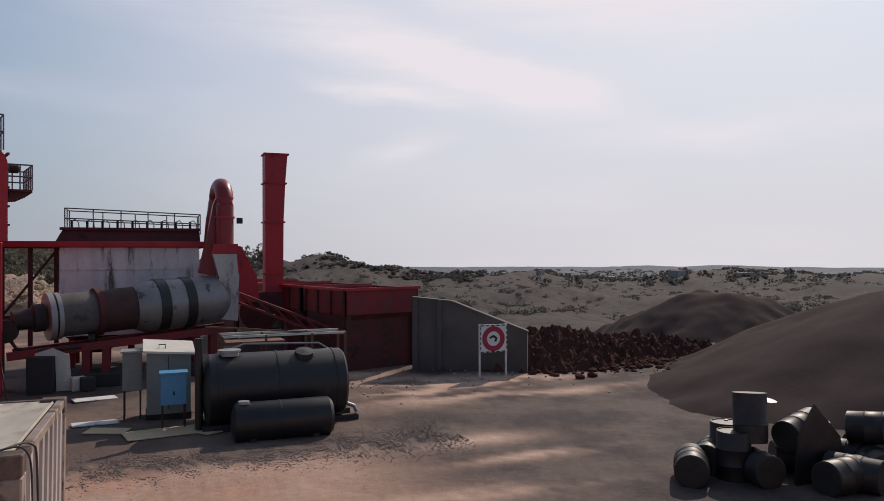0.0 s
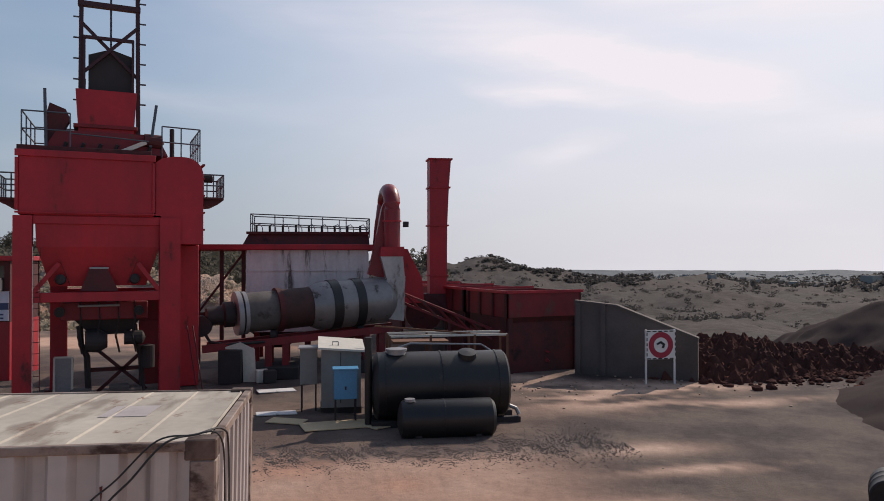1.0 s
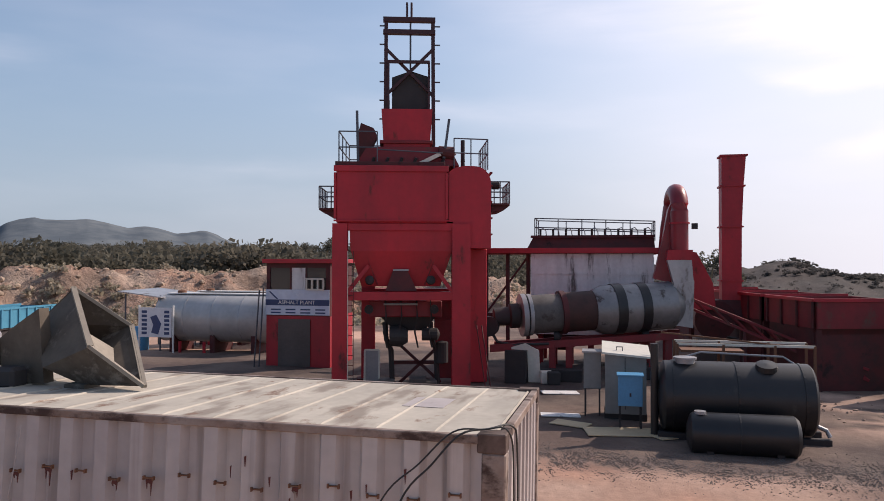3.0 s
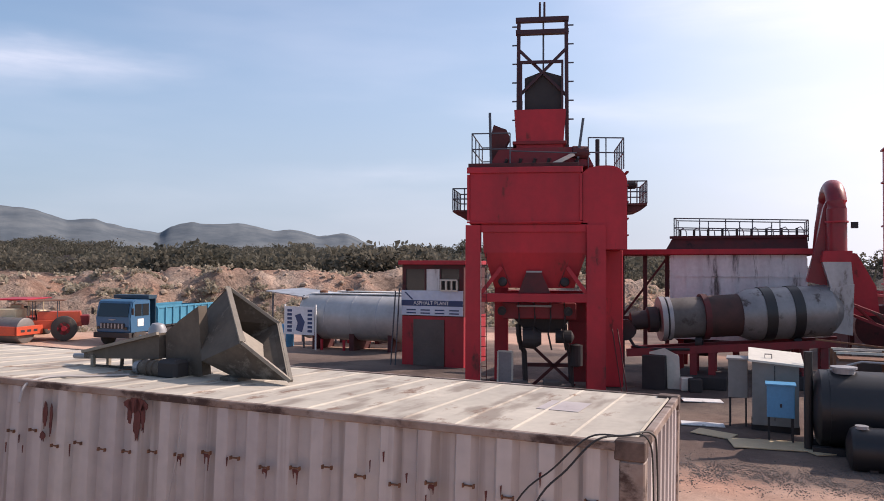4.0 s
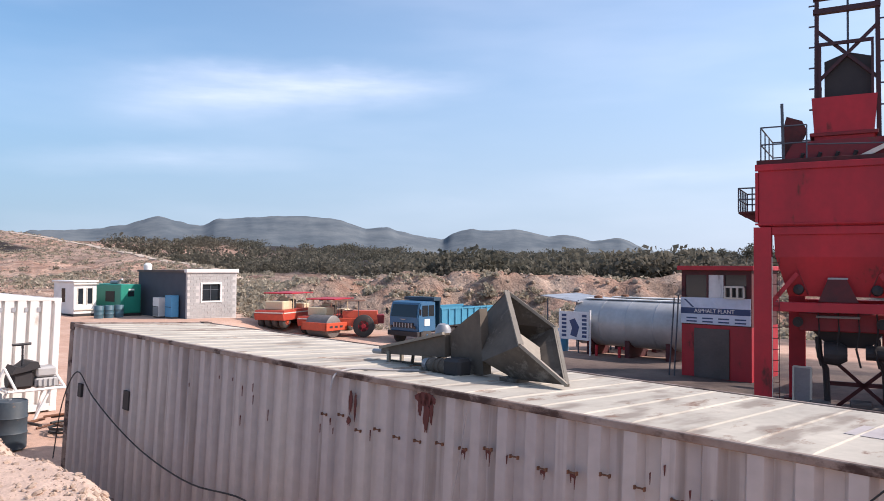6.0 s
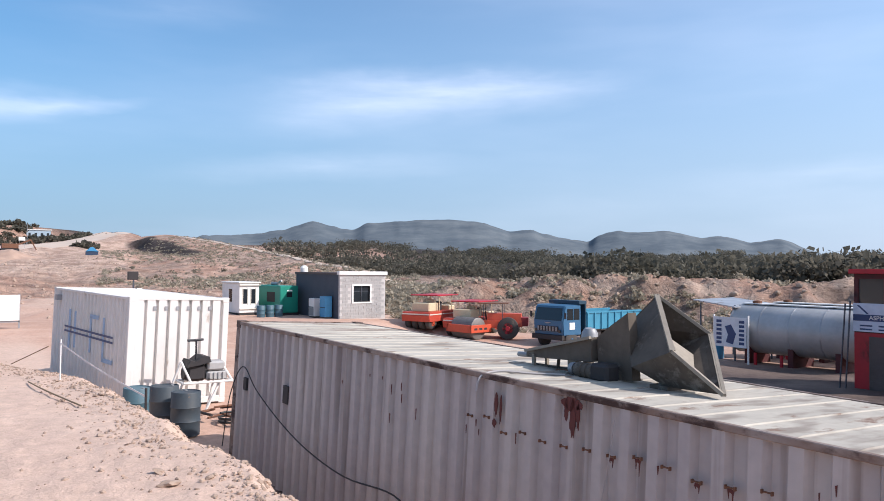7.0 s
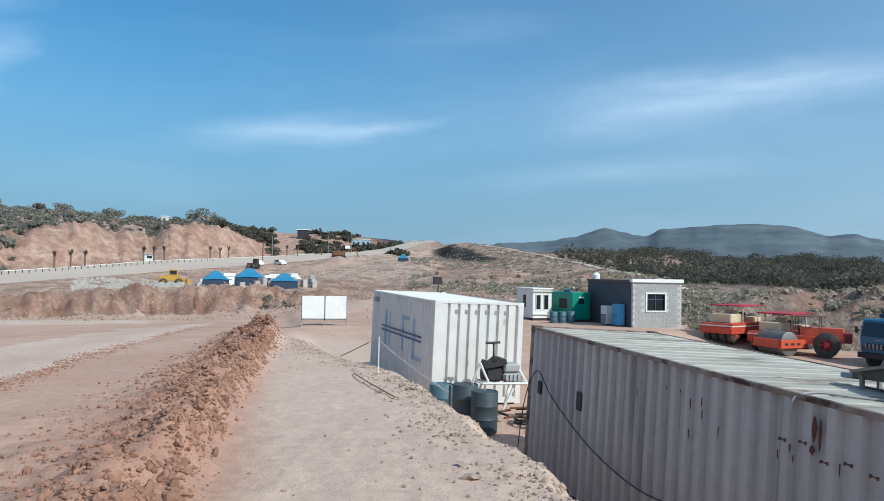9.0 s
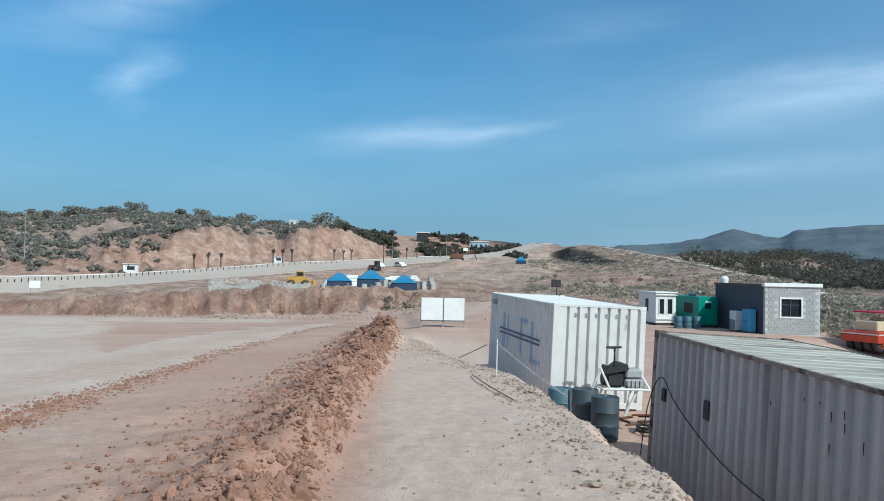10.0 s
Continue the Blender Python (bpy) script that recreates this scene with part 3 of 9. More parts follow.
    # rough rock face at the back of the yard
    far = far + ramp(d, 52, 60) * (1 - ramp(d, 64, 90)) * ramp(az, -62, -52) * (1 - ramp(az, -8, 0)) * (1.5 * fbm(x / 4.0, y / 4.0, 4, 41) + 0.9 * np.abs(fbm(x / 1.8, y / 1.8, 2, 43)) + 0.9 * fbm(az * 0.35, d / 2.6, 3, 47))
    # wooded knoll and the mountain ridge
    far = far + 6.5 * np.exp(-(((az - 14.5) / 4.6) ** 2)) * np.exp(-(((d - 430) / 90) ** 2))
    m = sum(np.interp(az + k, CREST_AZ, CREST_S) for k in (-0.15, 0, 0.15)) / 3
    m = m + ramp(m, 0.004, 0.03) * (0.0042 * np.abs(fbm(az * 0.45, d / 900, 3, 151)) + 0.0016 * fbm(az * 1.3, d / 260, 3, 153) - 0.0008)
    m = np.where((az < -78) | (az > -24), 0, np.maximum(m + 0.003, 0))
    wall = np.exp(-(((d - 3000) / 700) ** 2))
    far = far + 3000 * m * wall * (1 + 0.10 * (1 - wall) * fbm(x / 480, y / 480, 2, 57) * 5)
    start = np.interp(az, [-180, -120, -96, -88, -80, -66, -55, -10, 0, 10, 60, 180], [60, 84, 84, 66, 52, 50, 50, 48, 42, 32, 34, 60])
    mix = ramp(d, start * 0.94, start * 1.08)
    return near * (1 - mix) + far * mix


def hz(x, y):
    return float(height(np.array([x]), np.array([y]))[0])


def polar(az, d):
    return CX + d * math.sin(radians(az)), CY + d * math.cos(radians(az))


# ground colour zones: red = dark oily gravel and plant shade, green = scrub, grass and the ditch's shade, blue = red
# earth
def zones(x, y):
    dx, dy = x - CX, y - CY
    d, az = np.hypot(dx, dy), np.degrees(np.arctan2(dx, dy))
    n = fbm(x * 0.12, y * 0.12, 4, 71)
    n2 = fbm(x * 0.5, y * 0.5, 3, 77)
    yard = ramp(y, 0.2, 2.2) * (1 - ramp(d, 46, 54))
    grey = yard * (ramp(az, -40, -24) * 0.85 + 0.13 * ramp(az, 10, 24)) * ramp(n + 0.6 * n2 + 0.54 + 0.25 * ramp(az, 6, 24), 0.1, 0.5)
    grey = grey * (1 - 0.65 * (1 - ramp(x, 3.0, 7.0)) * (1 - ramp(y, 9.2, 11)))
    grey = np.maximum(grey, 0.9 * ramp(az, -46, -38) * (1 - ramp(az, -14, -6)) * ramp(d, 24, 27) * (1 - ramp(d, 33, 37)))
    grey = np.maximum(grey, 0.85 * np.exp(-(((x - 2.5) / 4.5) ** 2) - ((y - 10.4) / 0.9) ** 2))
    red0 = yard * ramp(az, -20, -8) * ramp(-n - 0.4 * n2 + 0.2, 0.1, 0.5) * 0.7
    scrub = ramp(d, np.where(az > 0, 40.0, 78.0), np.where(az > 0, 60.0, 130.0)) * ramp(az, -64, -54)
    scrub = np.maximum(scrub, ramp(d, 46, 54) * ramp(az, -62, -54) * (0.12 + 0.4 * ramp(n2 + n + 0.5, 0.2, 0.9) + 0.4 * ramp(az, -6, 0)))
    scrub = np.maximum(scrub, 0.22 * ramp(d, 250, 330) * ramp(-az, 88, 94) * ramp(n + 0.5, 0.35, 0.6))
    scrub = np.maximum(scrub, 0.32 * ramp(d, 58, 90) * ramp(-az, 50, 58) * (1 - ramp(-az, 84, 92)) * ramp(n2 + n + 0.35, 0.1, 0.6))
    scrub = np.maximum(scrub, ramp(d, 420, 600) * np.where(az < -90, 0.25, 1.0))
    red = ramp(fbm(x * 0.2, y * 0.2, 3, 91) + 0.25, 0.15, 0.5) * ramp(-y, 4.2, 5.5) * (1 - ramp(d, 60, 80)) * 0.3
    red = np.maximum(red, 0.2 * ramp(d, 87, 91) * (1 - ramp(d, 97, 101)) * ramp(-az, 86, 90))
    u = d / road_d(az)
    cut = ramp(u, 1.13, 1.17) * (1 - ramp(u + 0.06 * n2, 1.34, 1.40)) * ramp(-az, 90.5, 92.5) * (1 - ramp(-az, 106, 109))
    scrub = scrub * (1 - cut)
    scrub = np.maximum(scrub, 0.2 * ramp(u + 0.1 * n, 1.34, 1.44) * ramp(-az, 90.5, 92.5) * ramp(n2 + 0.5, 0.05, 0.5))
    red = np.maximum(red, 0.45 * cut)
    # ditch face takes the dark scrub colour, standing in for its shade
    along, across = ditch(dx, dy)
    scrub = np.maximum(scrub, 0.95 * ramp(along, 0.05, 0.25) * ramp(across, -5, -2) * (1 - ramp(across, 3, 5)))
    below_road = ramp(-az, 77.6, 79) * (1 - ramp(-az, 86, 91)) * ramp(d, 110, 160) * (1 - ramp(u, 0.96, 1.0))
    scrub = scrub * (1 - 0.8 * below_road)
    # pale compacted wheel track crossing the dirt flat, and worn strip on the bank
    near_d = np.interp(az, [-135, -117.4, -111.7, -105.8, -99.7, -95.1, -94], [6.5, 9.8, 12.3, 17.0, 28.8, 50, 55])
    far_d = np.interp(az, [-135, -113.5, -111.1, -105.8, -101.8, -95.1, -94], [30, 30, 23.3, 33.2, 41.3, 56, 56])
    wob = 1 + 0.10 * fbm(x * 0.35, y * 0.35, 4, 131)
    track = ramp(d * wob, near_d * 0.97, near_d * 1.06) * (1 - ramp(d * wob, far_d * 0.97, far_d * 1.04)) * ramp(-az, 94.2, 96)
    track = track * (0.72 + 0.28 * np.cos(13.0 * (d / near_d) ** 0.6 + 2 * fbm(x * 0.2, y * 0.2, 2, 139)))
    sand = ramp(-az + 3 * fbm(x * 0.15, y * 0.15, 3, 133), 111, 113) * (1 - ramp(d, 66, 72)) * ramp(d, 11, 14)
    loop = ramp(d, 56, 59) * (1 - ramp(d, 68, 74)) * ramp(-az, 97, 100)
    track = 0.8 * track
    rutted = 0.55 + 0.45 * ramp(fbm(x * 0.35, y * 0.9, 4, 143) + 0.5, 0.25, 0.7)
    track = np.maximum(track, np.maximum(0.9 * sand, 0.75 * loop) * rutted)
    track = np.maximum(track, 0.52 * ramp(y, -5.0, -4.5) * (1 - ramp(y, -1.2, 0.2)) * ramp(-x, -2, 2) * (1 - ramp(-x, 34, 40)))
    terrace = ramp(d, 98, 106) * (1 - ramp(u, 0.95, 0.98)) * ramp(-az, 84, 90)
    track = np.maximum(track, np.maximum(0.55 * below_road, 0.4 * terrace * ramp(n2 + 0.5, 0.1, 0.6)))
    slope = ramp(d, 56, 72) * (1 - ramp(d, 330, 380)) * ramp(-az, 57, 61) * (1 - ramp(-az, 82, 88))
    track = np.maximum(track, 0.5 * slope * ramp(n2 + n + 0.5, 0.1, 0.7))
    hill = ramp(u, 1.4, 1.5) * ramp(-az, 91, 94) * (1 - ramp(d, 700, 900))
    track = np.maximum(track, 0.4 * hill)
    red = np.maximum(red, red0)
    track = np.maximum(track, 0.75 * ramp(d, 48, 56) * (1 - ramp(d, 110, 150)) * ramp(az, -72, -60) * (1 - ramp(az, -8, 0)) * ramp(n2 + n + 0.45, 0.1, 0.6))
    # trampled pale patches on the oily yard
    streak = sum(np.exp(-(((x - px) / sx) ** 2) - (((y - py) / sy) ** 2)) for px, py, sx, sy in ((8.6, 17.2, 3.0, 1.5), (7.2, 19.4, 1.0, 0.7), (8.2, 14.6, 2.2, 1.1), (12.0, 16.6, 2.6, 0.7), (7.3, 9.8, 1.3, 0.45), (9.6, 15.8, 1.8, 0.6), (7.6, 8.3, 1.6, 0.3), (12.5, 14.0, 2.5, 0.5), (5.6, 6.5, 2.0, 0.35)))
    streak = np.clip(streak, 0, 1) * ramp(fbm(x * 0.5, y * 1.6, 3, 141) + 0.5, 0.15, 0.6)
    # ground under the plant blackened: oil, and the plant's shade painted in
    oily_shade = ramp(x, -13, -10.5) * (1 - ramp(x, 1.0, 4.0)) * ramp(y, 13.5, 16.5) * (1 - ramp(y, 27, 30))
    grey = np.maximum(grey, 0.95 * oily_shade)
    red = red * (1 - 0.8 * oily_shade)
    grey = grey * (1 - 0.85 * streak)
    track = np.maximum(track, 0.35 * streak)
    track = np.maximum(track, 0.3 * cut * ramp(n2 + 0.5, 0.1, 0.7))
    ridge_y = y - np.interp(x, BERM_X, BERM_Y)
    earth = np.exp(-((ridge_y / np.where(ridge_y > 0, 0.42, 1.5)) ** 2)) * (x < 0.5) * (1 - ramp(d, 34, 40))
    red = np.maximum(red, 0.85 * earth)
    track = track * (1 - earth)
    return np.clip(np.stack([grey, scrub, red * (1 - 0.6 * track), track], -1), 0, 1)


def ground_material():
    m = bpy.data.materials.new("earth")
    m.use_nodes = True
    n, l = m.node_tree.nodes, m.node_tree.links
    b = n["Principled BSDF"]
    b.inputs["Roughness"].default_value = 0.95
    b.inputs["Specular IOR Level"].default_value = 0.2
    at = n.new("ShaderNodeAttribute"); at.attribute_name = "zone"
    sp = n.new("ShaderNodeSeparateColor")
    l.new(at.outputs["Color"], sp.inputs[0])
    co = n.new("ShaderNodeTexCoord")

    far_haze = n.new("ShaderNodeAttribute"); far_haze.attribute_name = "ridge"

    def noise_tex(scale, detail=6, rough=0.6):
        t = n.new("ShaderNodeTexNoise")
        t.inputs["Scale"].default_value, t.inputs["Detail"].default_value, t.inputs["Roughness"].default_value = scale, detail, rough
        l.new(co.outputs["Object"], t.inputs["Vector"])
        return t.outputs[0]

    def span(src, a, b_, lo=0.0, hi=1.0):
        r = n.new("ShaderNodeMapRange")
        for k, v in zip(("From Min", "From Max", "To Min", "To Max"), (a, b_, lo, hi)):
            r.inputs[k].default_value = v
        l.new(src, r.inputs[0])
        return r.outputs[0]

    def blend(fac, a, b_, mode="MIX"):
        x = n.new("ShaderNodeMix"); x.data_type = "RGBA"; x.blend_type = mode
        for s, v in (("Factor", fac), ("A", a), ("B", b_)):
            if isinstance(v, (int, float)):
                x.inputs[s].default_value = v
            elif isinstance(v, tuple):
                x.inputs[s].default_value = (*v, 1)
            else:
                l.new(v, x.inputs[s])
        return x.outputs["Result"]

    big, mid, fine, grit = noise_tex(0.05), noise_tex(0.45, 8), noise_tex(5, 8, 0.7), noise_tex(38, 4)
    tan = blend(span(big, 0.35, 0.65), (0.54, 0.345, 0.26), (0.46, 0.285, 0.21))
    tan = blend(span(mid, 0.45, 0.72, 0, 0.7), tan, (0.60, 0.42, 0.33))
    tan = blend(sp.outputs["Blue"], tan, blend(span(mid, 0.4, 0.65), (0.43, 0.235, 0.165), (0.35, 0.185, 0.13)))
    grey = blend(span(mid, 0.43, 0.6), (0.058, 0.048, 0.048), (0.122, 0.095, 0.082))
    tan = blend(at.outputs["Alpha"], tan, (0.645, 0.50, 0.405))
    col = blend(sp.outputs["Red"], tan, grey)
    dry = blend(span(mid, 0.4, 0.7), (0.052, 0.042, 0.041), (0.080, 0.065, 0.058))
    dry = blend(span(noise_tex(0.02, 8, 0.7), 0.40, 0.58), dry, (0.048, 0.043, 0.040))
    # beyond 900 m the ground turns blue-grey: distance haze put into the colour
    dry = blend(far_haze.outputs["Fac"], dry, blend(span(noise_tex(0.006, 8, 0.7), 0.4, 0.6), (0.085, 0.106, 0.125), (0.14, 0.16, 0.172)))
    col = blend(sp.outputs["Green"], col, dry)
    rough_col = blend(span(noise_tex(0.22, 12, 0.75), 0.40, 0.60), (0.66, 0.57, 0.53), (1.32, 1.33, 1.32))
    crg = n.new("ShaderNodeAttribute"); crg.attribute_name = "crag"
    col = blend(crg.outputs["Fac"], col, blend(1.0, col, rough_col, "MULTIPLY"))
    col = blend(1.0, col, span(fine, 0.25, 0.75, 0.82, 1.16), "MULTIPLY")
    col = blend(1.0, col, span(grit, 0.3, 0.7, 0.9, 1.1), "MULTIPLY")
    l.new(col, b.inputs["Base Color"])
    b1 = n.new("ShaderNodeBump"); b1.inputs["Strength"].default_value, b1.inputs["Distance"].default_value = 0.6, 0.04
    l.new(fine, b1.inputs["Height"])
    b2 = n.new("ShaderNodeBump"); b2.inputs["Strength"].default_value, b2.inputs["Distance"].default_value = 0.6, 0.015
    l.new(grit, b2.inputs["Height"])
    l.new(b1.outputs[0], b2.inputs["Normal"])
    # broken, gullied relief away from the levelled ground
    cg = n.new("ShaderNodeAttribute"); cg.attribute_name = "crag"
    b3 = n.new("ShaderNodeBump"); b3.inputs["Distance"].default_value = 3.0
    l.new(cg.outputs["Fac"], b3.inputs["Strength"])
    l.new(noise_tex(0.42, 10, 0.68), b3.inputs["Height"])
    l.new(b2.outputs[0], b3.inputs["Normal"])
    l.new(b3.outputs[0], b.inputs["Normal"])
    return m


EARTH = ground_material()


def build_ground():
    azs = np.concatenate([np.arange(-122, 56, 0.225), np.arange(56, 238, 3.0)])
    ds = [0.0]
    r = 0.35
    while r < 4800:
        ds.append(r)
        r += 0.12 if r < 3 else max(0.12, r * 0.0175)
    ds = np.array(ds[1:] + [4800.0])
    A, D = np.meshgrid(np.radians(azs), ds)
    x, y = CX + D * np.sin(A), CY + D * np.cos(A)
    z = height(x, y)
    # loose crumbs and wheel ruts on the near ground
    nearby = 1 - ramp(D, 30, 60)
    z = z + nearby * (0.022 * fbm(x * 3.1, y * 3.1, 3, 101) + 0.014 * fbm(x * 9.0, y * 9.0, 2, 107))
    rows, cols = x.shape
    co = np.stack([x, y, z], -1).reshape(-1, 3)
    i = np.arange(rows * cols).reshape(rows, cols)
    nxt = np.roll(i, -1, 1)
    quads = np.stack([i[:-1], nxt[:-1], nxt[1:], i[1:]], -1).reshape(-1, 4)
    me = bpy.data.meshes.new("ground")
    me.vertices.add(len(co) + 1)
    me.vertices.foreach_set("co", np.concatenate([co, [[CX, CY, float(z[0].mean())]]]).astype(np.float32).ravel())
    hub = len(co)
    tris = np.stack([np.full(cols, hub), nxt[0], i[0]], -1)
    me.loops.add(quads.size + tris.size)
    me.loops.foreach_set("vertex_index", np.concatenate([quads[:, ::-1].ravel(), tris[:, ::-1].ravel()]).astype(np.int32))
    me.polygons.add(len(quads) + len(tris))
    me.polygons.foreach_set("loop_start", np.concatenate([np.arange(len(quads)) * 4, len(quads) * 4 + np.arange(len(tris)) * 3]).astype(np.int32))
    me.polygons.foreach_set("loop_total", np.concatenate([np.full(len(quads), 4), np.full(len(tris), 3)]).astype(np.int32))
    me.update(calc_edges=True)
    me.validate()
    me.polygons.foreach_set("use_smooth", np.ones(len(me.polygons), bool))
    zone = zones(np.append(x.ravel(), CX), np.append(y.ravel(), CY))
    attr = me.color_attributes.new("zone", "FLOAT_COLOR", "POINT")
    attr.data.foreach_set("color", zone.astype(np.float32).ravel())
    # weight of the painted distance haze, rising from 900 to 1700 m
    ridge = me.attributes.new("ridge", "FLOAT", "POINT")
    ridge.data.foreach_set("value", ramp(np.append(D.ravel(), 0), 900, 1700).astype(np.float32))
    bearing = np.degrees(np.append(A.ravel(), 0))
    bearing = np.where(bearing > 180, bearing - 360, bearing)
    dist_ = np.append(D.ravel(), 0)
    on_road = np.abs(dist_ / road_d(bearing) - 0.99)
    crag = ramp(dist_, 50, 60) * (1 - ramp(dist_, 700, 1200)) * np.where(bearing < -78, ramp(on_road, 0.08, 0.14) * ramp(dist_, 84, 90), 1) * np.where(bearing > 4, 0.3, 1)
    cr = me.attributes.new("crag", "FLOAT", "POINT")
    cr.data.foreach_set("value", (0.8 * crag).astype(np.float32))
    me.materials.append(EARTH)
    return tagged(new("ground", me), "dusty tan earth with grey gravel yard, bank and hills", "ground", kind="structure")


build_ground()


# ---- the long shipping container below the bank ----
def container_wall(length, h, depth=0.062, pitch=0.278, x_from=0.0, groove=False):
    """Corrugated sheet in the x-z plane, facing -y, from x_from to x_from + length."""
    b = bmesh.new()
    xs, x = [], 0.0
    while x < length - 1e-6:
        for dx, off in ((0, 0), (0.195, 0), (0.205, 1), (0.262, 1)) if groove else ((0, 0), (0.10, 0), (0.135, 1), (0.243, 1)):
            if x + dx * pitch / 0.278 < length:
                xs.append((x + dx * pitch / 0.278, off * depth))
        x += pitch
    xs.append((length, 0))
    lo = [b.verts.new((x_from + x, y, 0)) for x, y in xs]
    hi = [b.verts.new((x_from + x, y, h)) for x, y in xs]
    lb = [b.verts.new((x_from + x, y + 0.004, 0)) for x, y in xs]
    hb = [b.verts.new((x_from + x, y + 0.004, h)) for x, y in xs]
    for k in range(len(xs) - 1):
        b.faces.new((lo[k], lo[k + 1], hi[k + 1], hi[k]))
        b.faces.new((lb[k + 1], lb[k], hb[k], hb[k + 1]))
        b.faces.new((hi[k], hi[k + 1], hb[k + 1], hb[k]))
        b.faces.new((lb[k], lb[k + 1], lo[k + 1], lo[k]))
    return b


def container(name, loc, rot, length, paint, roof_paint, frame_paint, label, end_pitch=0.278, groove=False, casting=None):
    """Origin at the base of the corner between the long side (facing -y) and the end (facing +x); the box goes to -x and +y."""
    W, H = 2.438, 2.591
    c = thing(name, loc, label, "container", rot=rot, world_coords=False)
    rail = 0.06
    bm = container_wall(length - 0.3, H - 0.23, x_from=-length + 0.15)
    bm.transform(Matrix.Translation((0, 0.012, 0.17)))
    part("side_wall", bm, paint, c, "ribbed sheet-steel side wall")
    bm = container_wall(length - 0.3, H - 0.23, x_from=-length + 0.15)
    bm.transform(Matrix.Translation((-length, W - 0.012, 0.17)) @ Matrix.Rotation(math.pi, 4, "Z"))
    part("side_wall", bm, paint, c)
    bm = container_wall(W - 0.3, H - 0.23, depth=0.07, pitch=end_pitch, groove=groove)
    bm.transform(Matrix.Translation((-0.012, 0.15, 0.17)) @ Matrix.Rotation(math.pi / 2, 4, "Z"))
    part("end_wall", bm, paint, c, "ribbed sheet-steel end wall")
    bm = container_wall(W - 0.3, H - 0.23, depth=0.07, pitch=end_pitch, groove=groove)
    bm.transform(Matrix.Translation((-length + 0.012, W - 0.15, 0.17)) @ Matrix.Rotation(-math.pi / 2, 4, "Z"))
    part("end_wall", bm, paint, c)
    # roof sheet with pressed cross ribs
    b = bmesh.new()
    xs = []
    x = -length + 0.12
    while x < -0.2:
        xs += [(x, 0), (x + 0.33, 0), (x + 0.340, 0.010), (x + 0.350, 0.010), (x + 0.36, 0)]
        x += 0.388
    xs = [(min(p, -0.08), q) for p, q in xs if p < -0.085] + [(-0.08, 0)]
    v = [[b.verts.new((px, py, H - 0.022 + pz * (0 if py in (0.05, W - 0.05) else 1) + s)) for px, pz in xs] for s in (0, -0.006) for py in (0.05, 0.16, W - 0.16, W - 0.05)]
    for k in range(len(xs) - 1):
        for r in range(3):
            b.faces.new((v[r][k], v[r][k + 1], v[r + 1][k + 1], v[r + 1][k]))
            b.faces.new((v[4 + r][k + 1], v[4 + r][k], v[5 + r][k], v[5 + r][k + 1]))
    part("roof", b, roof_paint, c, "pale roof sheet with pressed cross ribs and rust marks")
    # frame: posts, rails and corner castings
    for px, py in ((-0.15, 0.0), (-0.15, W - 0.15), (-length, 0.0), (-length, W - 0.15)):
        part("corner_post", box(px, px + 0.15, py, py + 0.15, 0.118, H - 0.118, 0.01), frame_paint, c)
    for px, py in ((-0.178, 0.0), (-0.178, W - 0.162), (-length, 0.0), (-length, W - 0.162)):
        for pz in (0.0, H - 0.118):
            bm = box(px - 0.002, px + 0.18, py - 0.003, py + 0.165, pz, pz + 0.121, 0.008)
            part("corner_casting", bm, casting or frame_paint, c)
    for py in (0.0, W - rail):
        part("top_rail", box(-length + 0.15, -0.15, py, py + rail, H - 0.066, H - 0.012, 0.006), frame_paint, c)
        part("bottom_rail", box(-length + 0.15, -0.15, py, py + rail, 0.03, 0.18, 0.006), frame_paint, c)
    for px in (-0.06, -length):
        part("end_rail", box(px, px + 0.06, 0.15, W - 0.15, H - 0.066, H - 0.005, 0.006), frame_paint, c)
        part("end_rail", box(px, px + 0.06, 0.15, W - 0.15, 0.03, 0.18, 0.006), frame_paint, c)
    return c


BOX_SIDE = mat("old_white_box_paint", (0.475, 0.43, 0.405), 0.6, alt=(0.36, 0.32, 0.32), scale=0.55, amount=1.0, fine=9, bump=0.004, stain=(0.17, 0.075, 0.05), stain_scale=2.4, stain_at=0.665, stretch=(1.6, 1, 0.16), stain_soft=0.08, streak=((0.20, 0.165, 0.15), (7.0, 1.0, 0.25), 0.54, 0.55))
BOX_ROOF = mat("old_box_roof", (0.49, 0.445, 0.375), 0.85, alt=(0.33, 0.30, 0.255), scale=1.3, amount=0.9, fine=12, bump=0.006, stain=(0.20, 0.125, 0.09), stain_scale=3.0, stain_at=0.56, stretch=(1.5, 0.6, 1), streak=((0.20, 0.16, 0.13), (3.2, 0.9, 1.0), 0.53, 0.8))
BOX_RUSTY = mat("rust_edged_box_paint", (0.29, 0.235, 0.205), 0.7, alt=(0.17, 0.10, 0.07), scale=5, amount=0.9, fine=20, bump=0.006, stain=(0.06, 0.036, 0.03), stain_scale=3.0, stain_at=0.49, stretch=(0.6, 1, 1))
BOX_CASTING = mat("rusty_casting", (0.07, 0.045, 0.037), 0.8, 0.1, alt=(0.16, 0.11, 0.09), scale=9, amount=0.9, fine=30, bump=0.006, stain=(0.06, 0.04, 0.035), stain_scale=8, stain_at=0.55)
long_box = container("shipping_container", (-0.027, -0.118, 0.003), (-2.6, 0.6, 0.1), 12.192, BOX_SIDE, BOX_ROOF, BOX_RUSTY, "long weathered white shipping container with rust stains, standing below the bank", casting=BOX_CASTING)


# ---- asphalt plant ----
GZ = -0.3


